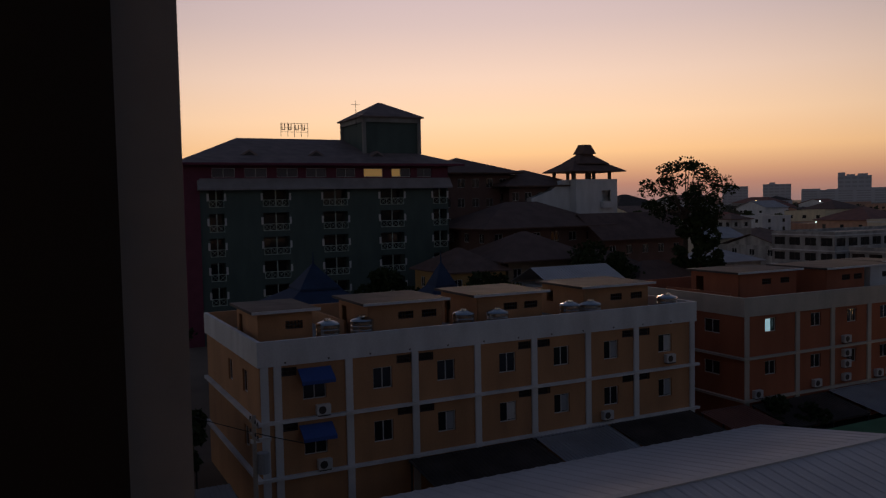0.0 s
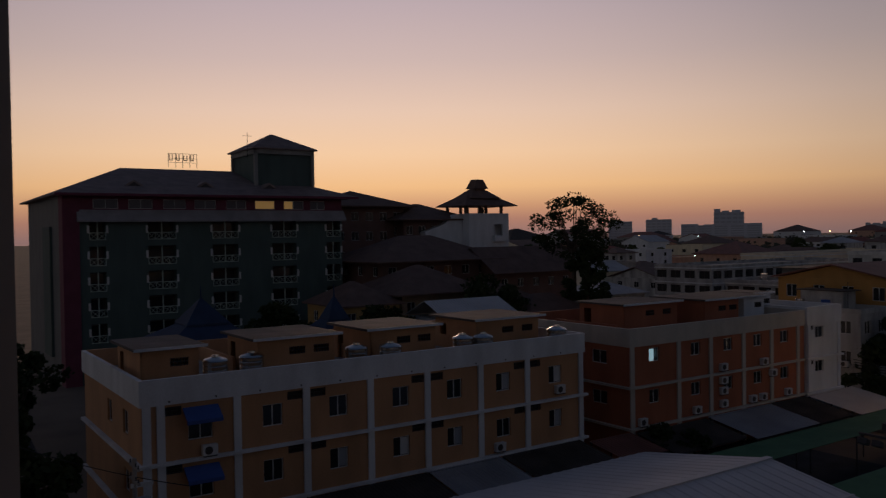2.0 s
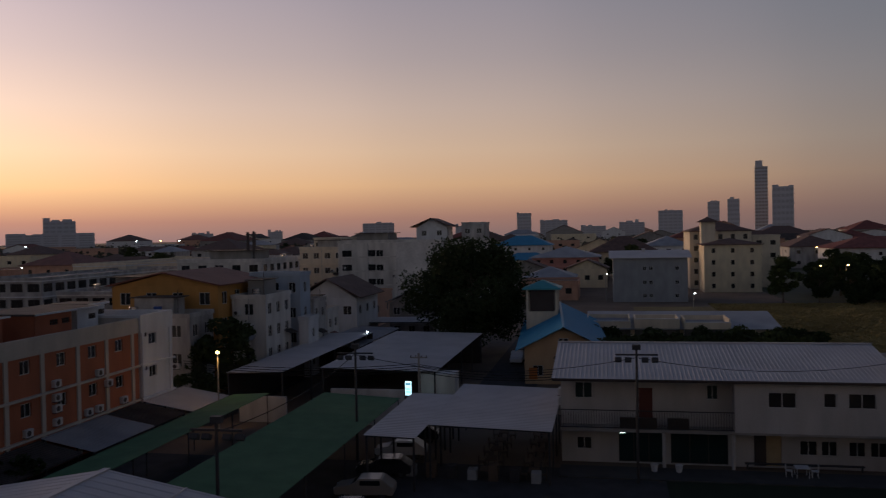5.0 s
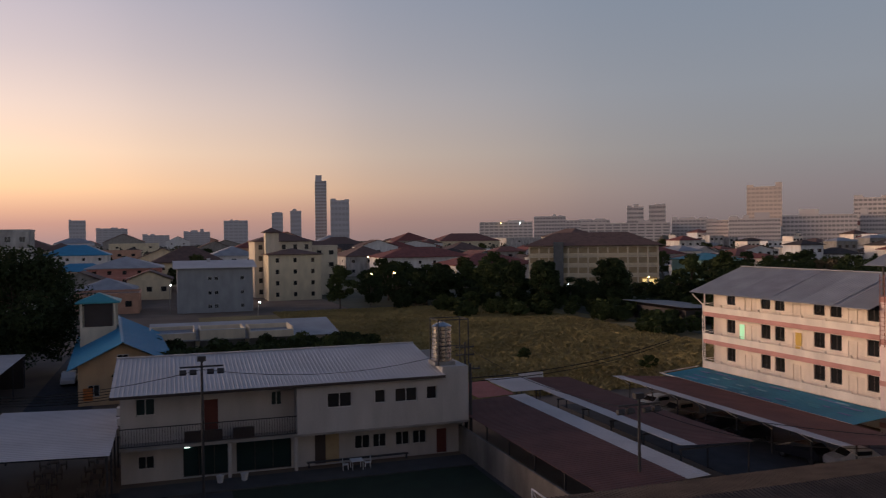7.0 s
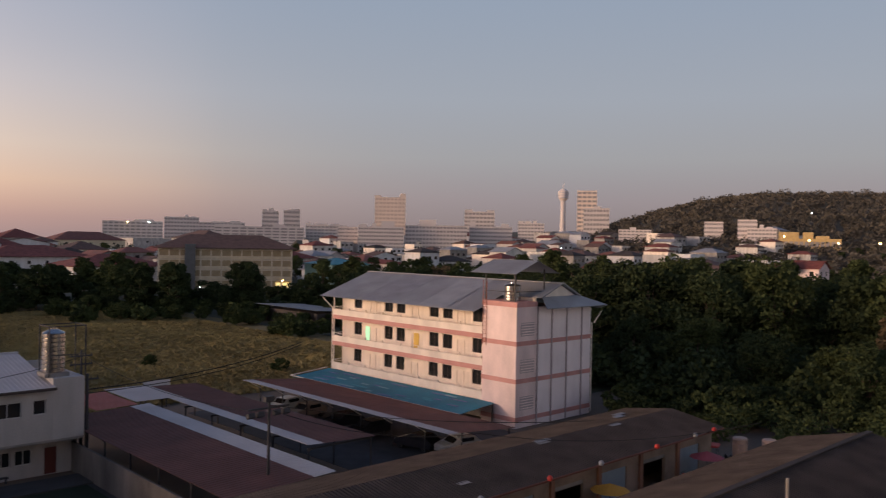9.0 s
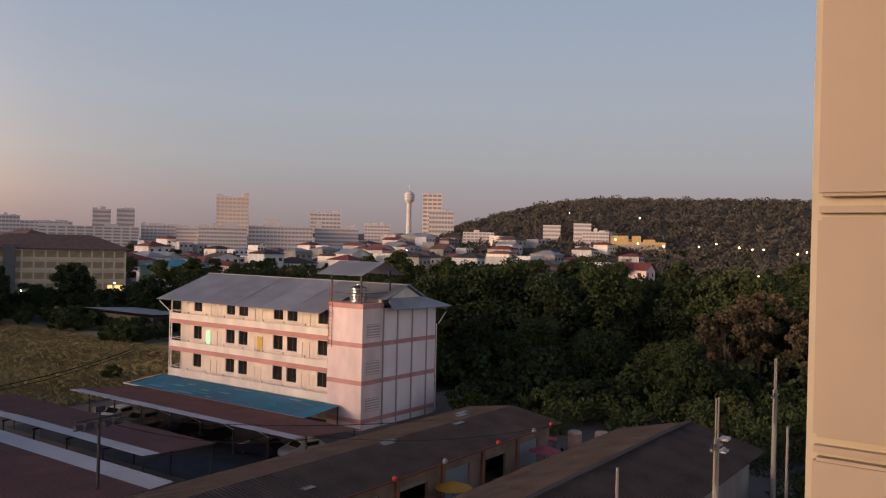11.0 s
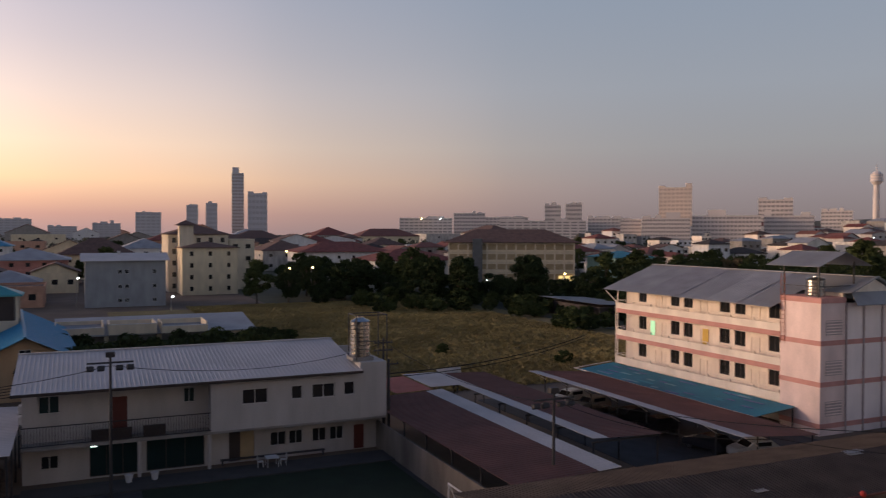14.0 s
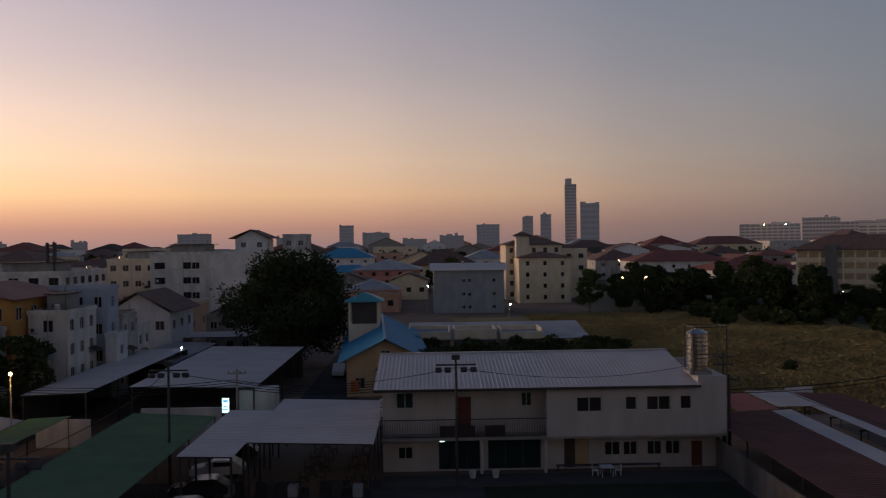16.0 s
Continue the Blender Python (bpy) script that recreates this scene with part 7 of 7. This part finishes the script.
wd = new("far_wood", leaf_mesh(v, f, mat("far_foliage", (0.07, 0.075, 0.055), rough=0.8, var=0.4, scale=0.02, fine=0.1)))
tagged(wd, "hazy scattered trees across the far plain", "wood", kind="stuff")

# the dry grass field
n = 64000
uu, vv = nr.uniform(85, 206, n), nr.uniform(-90, -22, n)
keep = (vv < -24 - (uu < 128) * 4) & (vv > -86)
uu, vv = uu[keep], vv[keep]
n = len(uu)
patchy = np.array([noise.noise((a * 0.06, b * 0.06, 0)) for a, b in zip(uu, vv)])
hh = 0.2 + 0.3 * nr.uniform(0, 1, n) + 0.35 * np.clip(patchy, 0, 1)
ang = nr.uniform(0, math.tau, n)
wid = 0.12 + 0.16 * nr.uniform(0, 1, n)
X, Y = CU * uu - SU * vv, SU * uu + CU * vv
dx, dy = np.cos(ang) * wid, np.sin(ang) * wid
lx, ly = nr.normal(0, 0.15, n), nr.normal(0, 0.15, n)
V = np.stack([np.stack([X - dx, Y - dy, np.full(n, 0.05)], 1), np.stack([X + dx, Y + dy, np.full(n, 0.05)], 1),
              np.stack([X + dx * 1.2 + lx, Y + dy * 1.2 + ly, hh], 1), np.stack([X + lx, Y + ly, hh * 0.75], 1), np.stack([X - dx * 1.2 + lx, Y - dy * 1.2 + ly, hh * 0.95], 1)], 1).reshape(-1, 3)
me = bpy.data.meshes.new("grass")
me.from_pydata(V.tolist(), [], [(5 * i, 5 * i + 1, 5 * i + 2, 5 * i + 3, 5 * i + 4) for i in range(n)])
gm = mat("grass_blades", (0.27, 0.215, 0.09), rough=0.9, var=0.5, scale=0.07, fine=0.8)
me.materials.append(gm)
gr = new("grass", me)
tagged(gr, "tall dry yellow-green grass", "grass", kind="stuff")

put(make_tree(41, 7.0, 3.0, 1.5, 24, 120, 0.28, LEAF, "dark street tree beside the ochre row"), 6.5, 50.0)
put(make_tree(42, 8.5, 3.4, 2.0, 24, 120, 0.28, LEAF, "dark street tree beside the ochre row"), 5.0, 60.0)
put(make_tree(43, 9.5, 3.6, 2.0, 24, 120, 0.28, LEAF, "dark street tree beside the hotel"), 10.0, 84.0)
lean_to(4.0, 43.0, 5.5, 3.5, 2.4, 2.8, ROOF_GREY, "grey stall roof at the street corner")
lean_to(2.5, 53.5, 6.5, 4.0, 2.4, 2.8, ROOF_RUST, "rusty stall roof down the side street")
lean_to(1.0, 66.0, 8.0, 5.0, 2.5, 3.0, ROOF_FIBRE, "dark stall roof down the side street")

# ---- poles, cables and lamps ----


def pole(u, v, h, label, name="utility_pole", material=None, r=0.14, arms=1, rz=None, floods=0, lampm=None):
    t = thing(name, u, v, label, "pole", rz=rz)
    part("shaft", cyl(bmesh.new(), r, r * 0.75, 0, h, seg=10), material or WOODPOLE, t)
    for k in range(arms):
        part("crossarm", boxes((-0.06, 0.06, -0.9, 0.9, h - 0.5 - 0.7 * k, h - 0.38 - 0.7 * k)), material or WOODPOLE, t)
        for y in (-0.8, -0.3, 0.3, 0.8):
            part("insulator", cyl(bmesh.new(), 0.05, 0.035, h - 0.38 - 0.7 * k, h - 0.2 - 0.7 * k, 0, y, 8), IRON, t)
    if floods:
        part("crossarm", boxes((-0.05, 0.05, -1.5, 1.5, h - 0.45, h - 0.33)), IRON, t)
        for y in (-1.3, -0.6, 0.6, 1.3):
            b = boxes((-0.12, 0.25, -0.24, 0.24, -0.16, 0.16))
            bmesh.ops.bevel(b, geom=b.edges[:], offset=0.03, segments=1, affect="EDGES")
            part("floodlight", b, IRON, t, m=pose(0, y, h - 0.75, 0, 25, 0))
        part("floodlight", boxes((-0.12, 0.25, -0.3, 0.3, 0.0, 0.36)), IRON, t, m=pose(0, 0, h - 0.02))
    return t


pole(60.8, -2.0, 9.8, "dark floodlight mast beside the pitch", "floodlight_mast", IRON, 0.12, 0, floods=1)
pole(45.0, -28.0, 8.1, "dark floodlight mast by the parking sheds", "floodlight_mast", IRON, 0.12, 0, floods=1)
pole(63.6, 20.2, 9.3, "dark floodlight mast between the nets and carport", "floodlight_mast", IRON, 0.12, 0, floods=1)
pole(40.0, 20.5, 8.7, "dark floodlight mast in the parking", "floodlight_mast", IRON, 0.12, 0, floods=1)
pole(64.9, -24.0, 7.7, "dark slim cable pole at the corner of the white house", "utility_pole", IRON, 0.16, 1)
pole(69.5, -25.2, 8.9, "dark pole behind the white house", "utility_pole", IRON, 0.12, 2)
for (az, el, D, h0, lab, arms) in ((140.3, -6.76, 62, 0, "tall concrete pole by the wood", 1), (136.77, -9.58, 46, 0, "concrete pole with lamps beside the dark shed", 1),
                                   (141.1, -10.99, 60, 0, "short concrete post by the wood", 0), (130.36, -14.6, 44, 0, "thin pale post before the dark shed", 0)):
    u_, v_ = polar(az, D)
    hgt = H + D * math.tan(radians(el))
    p_ = pole(u_, v_, hgt - 2.2 * arms, lab, r=0.2 if arms else 0.11, arms=arms)
    for y in (-0.22, 0.22) if arms else ():
        part("rod", tube(bmesh.new(), (0, y, hgt - 4.6), (0, y, hgt), 0.05), WOODPOLE, p_, "thin pale rod")
    if az == 136.77:
        part("lamp_bracket", boxes((-0.06, 0.06, -1.3, 0.2, hgt - 2.35, hgt - 2.25), (-0.06, 0.06, -1.5, 0.2, hgt - 3.0, hgt - 2.9)), FRAME, p_)
        part("lamp_head", boxes((-0.2, 0.2, -1.9, -1.3, hgt - 2.55, hgt - 2.38)), FRAME, p_)
        part("lamp_head", boxes((-0.2, 0.2, -1.6, -1.0, hgt - 3.15, hgt - 3.003)), FRAME, p_)


def street_lamp(u, v, h, label, material, r=0.2, base=0.0, mast=True, group="", light=0.0):
    t = thing("street_lamp", u, v, label, "lamp", z=base, group=group)
    if mast:
        part("mast", cyl(bmesh.new(), 0.09, 0.06, 0, h, seg=8), WOODPOLE, t)
        part("arm", tube(bmesh.new(), (0, 0, h - 0.1), (-0.6, -0.3, h + 0.1), 0.04), IRON, t)
    b = bmesh.new()
    bmesh.ops.create_icosphere(b, subdivisions=2, radius=r)
    part("bulb", b, material, t, "glowing lamp", m=pose(-0.6, -0.3, h))
    if light:
        lp = bpy.data.lights.new("street_light", "POINT")
        lp.energy, lp.color, lp.shadow_soft_size = light, (1.0, 0.55, 0.2), 0.2
        ob = new("street_light", lp)
        x, y = P(u - 0.9, v - 0.5)
        ob.location = (x, y, base + h - 0.25)
    return t


street_lamp(110.4, 33.4, 4.9, "white lamp glowing between the shed roofs", GLOWWHITE, 0.14)
street_lamp(73.2, 37.2, 7.5, "sodium street lamp glowing beside the nets", GLOWWARM, 0.16, light=80)
for az, el in ((135.3, 0.34), (136.4, 0.56), (137.84, 0.33), (138.65, 0.24), (139.34, 0.25), (141.39, 0.0), (141.92, 0.13), (129.8, 0.72), (131.3, 0.48), (133.0, 0.33)):
    d = 690
    u_, v_ = polar(az, d)
    street_lamp(u_, v_, 5.0, "warm street lamp on the hill road", GLOWWARM, 0.55, base=H + d * math.tan(radians(el)) - 5, group="hill road lamps")
for az, el, d, m_, r in ((138.97, -1.5, 250, GLOWWARM, 0.35), (131.76, -2.79, 160, GLOWWARM, 0.25), (131.4, 2.22, 880, GLOWWHITE, 1.1), (126.66, 2.49, 900, GLOWWHITE, 0.7), (137.46, 2.94, 1000, GLOWWHITE, 0.8), (140.75, 2.85, 1000, GLOWWHITE, 0.8),
                         (115.3, -0.34, 420, GLOWWHITE, 0.5), (76.61, -1.36, 300, GLOWWARM, 0.5), (76.79, -2.54, 230, GLOWWARM, 0.5), (78.37, -2.49, 230, GLOWWARM, 0.5), (56.28, -2.6, 200, GLOWWARM, 0.35), (63.35, -3.01, 215, GLOWWHITE, 0.5),
                         (69.1, -4.33, 200, GLOWWHITE, 0.5), (90.5, -3.39, 230, GLOWWHITE, 0.3), (95.94, -2.9, 258, GLOWWARM, 0.5)):
    u_, v_ = polar(az, d)
    z = H + d * math.tan(radians(el))
    b0 = max(0.0, hill(az, d) - 1)
    street_lamp(u_, v_, max(2.0, z - b0), "street lamp glowing in the dusk", m_, r * 0.42, base=min(b0, z - 2.0), group="distant lamps")
for k, (az, el, d) in enumerate(((25, -0.3, 700), (28.6, -1.1, 420), (31.5, -0.1, 1400), (33, -0.1, 1400), (34.2, -0.12, 1400), (21.2, -0.2, 900), (24.8, -1.6, 330), (26.3, -1.2, 420), (37.5, -0.15, 1400), (86, 0.9, 1090), (87.3, 0.9, 1090))):
    u_, v_ = polar(az, d)
    z = H + d * math.tan(radians(el))
    street_lamp(u_, v_, max(2.0, z), "tiny far lamp on the plain", (GLOWWHITE, GLOWWARM)[k % 2], 0.0006 * d, group="distant lamps")


def cable(pts, sag, label, r=0.025):
    b = bmesh.new()
    way = []
    for p, q in zip(pts, pts[1:]):
        for k in range(11):
            s = k / 10
            way.append(Vector(p).lerp(Vector(q), s) - Vector((0, 0, sag * 4 * s * (1 - s))))
    rings = []
    for k, w in enumerate(way):
        d = (way[min(k + 1, len(way) - 1)] - way[max(k - 1, 0)]).normalized()
        e = d.cross(Vector((0, 0, 1))).normalized()
        n_ = e.cross(d)
        rings.append([b.verts.new(w + e * (r * math.cos(i * math.tau / 5)) + n_ * (r * math.sin(i * math.tau / 5))) for i in range(5)])
    for p, q in zip(rings, rings[1:]):
        for i in range(5):
            b.faces.new((p[i], p[(i + 1) % 5], q[(i + 1) % 5], q[i]))
    b.faces.new(rings[0])
    b.faces.new(rings[-1][::-1])
    ob = new("cable", mesh_of(b, RUBBER))
    return tagged(ob, label, "cable", group="overhead cables")


def W3(u, v, z):
    return (*P(u, v), z)


cable([W3(45, -28, 7.6), W3(36, -38, 6.2), W3(24, -52, 7.0)], 0.8, "black cable slung past the parking sheds")
cable([W3(45, -28, 7.9), W3(30, -42, 7.5)], 0.5, "second black cable past the parking sheds")
cable([W3(45, -28, 7.4), W3(69.5, -25.2, 8.6)], 0.9, "black cable over the parking sheds")
cable([W3(69.5, -25.2, 5.6), W3(92, -62, 4.6)], 0.8, "black cable along the field's edge", r=0.05)
cable([W3(69.5, -25.2, 5.3), W3(92, -62, 4.3)], 0.9, "second black cable along the field's edge", r=0.04)
cable([W3(69.5, -25.2, 8.4), W3(60.8, -2, 9.2), W3(63.6, 20.2, 8.8)], 1.2, "black cable strung between the masts")
for k in range(4):
    cable([W3(79, 44, 5.6 - 0.25 * k), W3(79.5, 19, 5.5 - 0.25 * k), W3(79, 3, 5.2 - 0.25 * k)], 0.6, "black street cable before the sheds", r=0.035)
pole(79.3, 18.6, 6.6, "short concrete street pole by the sheds", r=0.14)
cable([W3(40, 20.5, 8.2), W3(63.6, 20.2, 8.9)], 0.7, "black cable between the parking masts")
cable([W3(12.1, 40, 6.4), W3(4, 58, 7.0)], 0.4, "black cable at the row's corner")
cp = pole(10.2, 43.2, 7.4, "cluttered concrete street pole at the row's corner", r=0.15, arms=2)
part("transformer", cyl(bmesh.new(), 0.35, 0.35, 4.2, 5.3, 0.45, 0, 12), GREY, cp)
part("street_lamp_head", boxes((-0.2, 0.9, -0.1, 0.1, 5.9, 6.1)), FRAME, cp)

# ---- vehicles ----


def car(u, v, rz, paint, label, truck=False):
    t = thing("car", u, v, label, "car", rz=rz, group="parked cars")
    b = bmesh.new()
    pts = [(-2.1, 0.35), (2.1, 0.35), (2.12, 0.75), (1.95, 0.92), (0.95, 1.0), (0.35, 1.48), (-1.25, 1.5), (-1.95, 1.0), (-2.12, 0.9)]
    if truck:
        pts = [(-2.5, 0.4), (2.3, 0.4), (2.3, 0.9), (1.1, 1.05), (0.6, 1.7), (-0.6, 1.72), (-0.75, 1.0), (-2.5, 1.0)]
    prism(b, pts, -0.85, 0.85)
    bmesh.ops.bevel(b, geom=b.edges[:], offset=0.07, segments=2, affect="EDGES")
    part("body", b, paint, t)
    part("side_glass", boxes((-1.2 if not truck else -0.5, 0.25, -0.86, 0.86, 1.05, 1.38)), GLASS, t)
    b = prism(bmesh.new(), [(0.42, 1.4), (0.93, 1.02), (0.97, 1.04), (0.46, 1.43)], -0.7, 0.7)
    part("windscreen", b, GLASS, t)
    for x in (-1.35, 1.35):
        for y in (-0.8, 0.62):
            w = part("wheel", cyl(bmesh.new(), 0.33, 0.33, 0, 0.2, seg=16, m=pose(x, y + 0.2, 0.33, 90)), RUBBER, t)
            part("rim", cyl(bmesh.new(), 0.19, 0.19, -0.005, 0.205, seg=12, m=pose(x, y + 0.2, 0.33, 90)), STEEL, w)
    for y in (-0.65, 0.45):
        part("headlight", boxes((2.08, 2.14, y, y + 0.25, 0.68, 0.82)), FRAME, t)
    return t


car(74.5, -48.3, GRID + 100, CARWHITE, "white saloon car parked under the carport")
car(70.6, -48.4, GRID + 95, CARSILVER, "beige silver car parked under the carport")
car(53.6, -48.6, GRID + 10, CARDARK, "dark car parked at the carport's end")
car(50.6, -50.6, GRID + 80, CARWHITE, "white car parked at the carport's end")
car(64.6, -48.6, GRID + 92, CARDARK, "dark car parked under the carport")
car(60.3, -48.4, GRID + 88, CARDARK, "dark car parked under the carport")
car(115.0, 12.6, GRID + 180, CARWHITE, "white pickup truck parked in the lane", True)
for k in range(5):
    car(50 + 5.2 * k, 17.0, GRID + 95, (CARDARK, CARSILVER, CARDARK, CARWHITE, CARDARK)[k], "car parked in the dark along the net")
car(50.5, 29.5, GRID + 5, CARDARK, "dark car parked between the nets")
car(60.5, 29.2, GRID + 5, CARDARK, "dark car parked between the nets")
# three-wheeler with a red roof, and motorbikes
t = thing("motor_tricycle", 33.9, -63.4, "parked motor tricycle with a red canopy", "tricycle", z=0.05, rz=GRID + 200)
b = boxes((-1.1, 1.1, -0.75, 0.75, 1.75, 1.9))
bmesh.ops.bevel(b, geom=b.edges[:], offset=0.1, segments=2, affect="EDGES")
part("canopy", b, RED, t, "faded red canopy")
for x in (-0.95, 0.9):
    for y in (-0.62, 0.62):
        part("post", boxes((x, x + 0.05, y - 0.025, y + 0.025, 0.7, 1.76)), IRON, t)
b = boxes((-1.2, 1.2, -0.7, 0.7, 0.4, 0.8))
bmesh.ops.bevel(b, geom=b.edges[:], offset=0.06, segments=1, affect="EDGES")
part("body", b, CARSILVER, t)
for x, y in ((-0.8, -0.75), (-0.8, 0.6), (1.2, -0.08)):
    part("wheel", cyl(bmesh.new(), 0.3, 0.3, 0, 0.15, seg=14, m=pose(x, y + 0.15, 0.3, 90)), RUBBER, t)


def motorbike(u, v, rz, paint):
    t = thing("motorbike", u, v, "parked motorbike in the workshop yard", "motorbike", z=0.05, rz=rz, group="motorbikes")
    for x in (-0.62, 0.62):
        part("wheel", cyl(bmesh.new(), 0.29, 0.29, -0.05, 0.05, seg=14, m=pose(x, 0, 0.29, 90)), RUBBER, t)
    b = prism(bmesh.new(), [(-0.75, 0.62), (-0.2, 0.4), (0.25, 0.35), (0.55, 0.75), (0.4, 0.95), (0.2, 0.62), (-0.1, 0.75), (-0.7, 0.78)], -0.14, 0.14)
    bmesh.ops.bevel(b, geom=b.edges[:], offset=0.03, segments=1, affect="EDGES")
    part("body", b, paint, t)
    part("handlebar", tube(bmesh.new(), (0.42, -0.33, 1.02), (0.42, 0.33, 1.02), 0.02), IRON, t)
    part("seat", boxes((-0.65, 0.05, -0.13, 0.13, 0.78, 0.86)), RUBBER, t)


for a, b_, c, m_ in ((32.6, -65.2, 60, RUBBER), (32.2, -66.0, 70, RUBBER), (31.9, -57.0, 30, RED), (31.8, -52.5, 20, RUBBER)):
    motorbike(a, b_, c, m_)
for a, b_, lab, m_ in ((31.6, -46.2, "faded orange parasol in the yard", mat("orange_canvas", (0.60, 0.30, 0.04))), (31.6, -59.3, "faded pink parasol over parked motorbikes", mat("pink_canvas", (0.45, 0.10, 0.11)))):
    t = thing("parasol", a, b_, lab, "parasol", z=0.05, group="yard parasols")
    part("canopy", cyl(bmesh.new(), 1.35, 0.06, 1.9, 2.35, seg=10), m_, t)
    part("pole", cyl(bmesh.new(), 0.025, 0.025, 0, 2.3, seg=8), IRON, t)
rng = random.Random(5)
for k in range(26):
    u_, v_ = rng.uniform(29.5, 32.6), rng.uniform(-64, -44)
    b = bmesh.new()
    w, d_, h_ = rng.uniform(0.15, 0.5), rng.uniform(0.15, 0.4), rng.uniform(0.1, 0.45)
    box(b, 0, w, 0, d_, 0, h_, bevel=0.02)
    single("crate", b, rng.choice([TANKTAN, CONCRETE, BARK, RED, BLUE, DARKFRAME_SHADE]), u_, v_, "odd crate lying in the dusty yard", "crate", z=0.05, rz=rng.uniform(0, 180), group="yard clutter")
# tables and stacked chairs in the dining shelter
for i in range(5):
    for j in range(2):
        t = thing("dining_table", 60.6 + 2.9 * i, 5.6 + 3.6 * j, "plain table under the dining shelter", "table", group="shelter tables")
        part("tabletop", boxes((-0.7, 0.7, -0.4, 0.4, 0.72, 0.76)), BARK, t)
        for x in (-0.6, 0.6):
            for y in (-0.32, 0.32):
                part("leg", boxes((x - 0.03, x + 0.03, y - 0.03, y + 0.03, 0, 0.72)), IRON, t)
        for s in (-1, 1):
            chair(60.6 + 2.9 * i, 5.6 + 3.6 * j + 0.75 * s, GRID + (0 if s > 0 else 180), BARK, "dark wooden chair under the dining shelter", 0.0)
for k in range(7):
    single("storage_box", box(bmesh.new(), 0, 0.9, 0, 0.7, 0, 0.8 + 0.2 * (k % 3), bevel=0.03), (GREY, IRON, BARK)[k % 3], 59.6 + 0.1 * k, 5 + 1.6 * k, "boxed store under the carport edge", "box", group="shelter boxes")
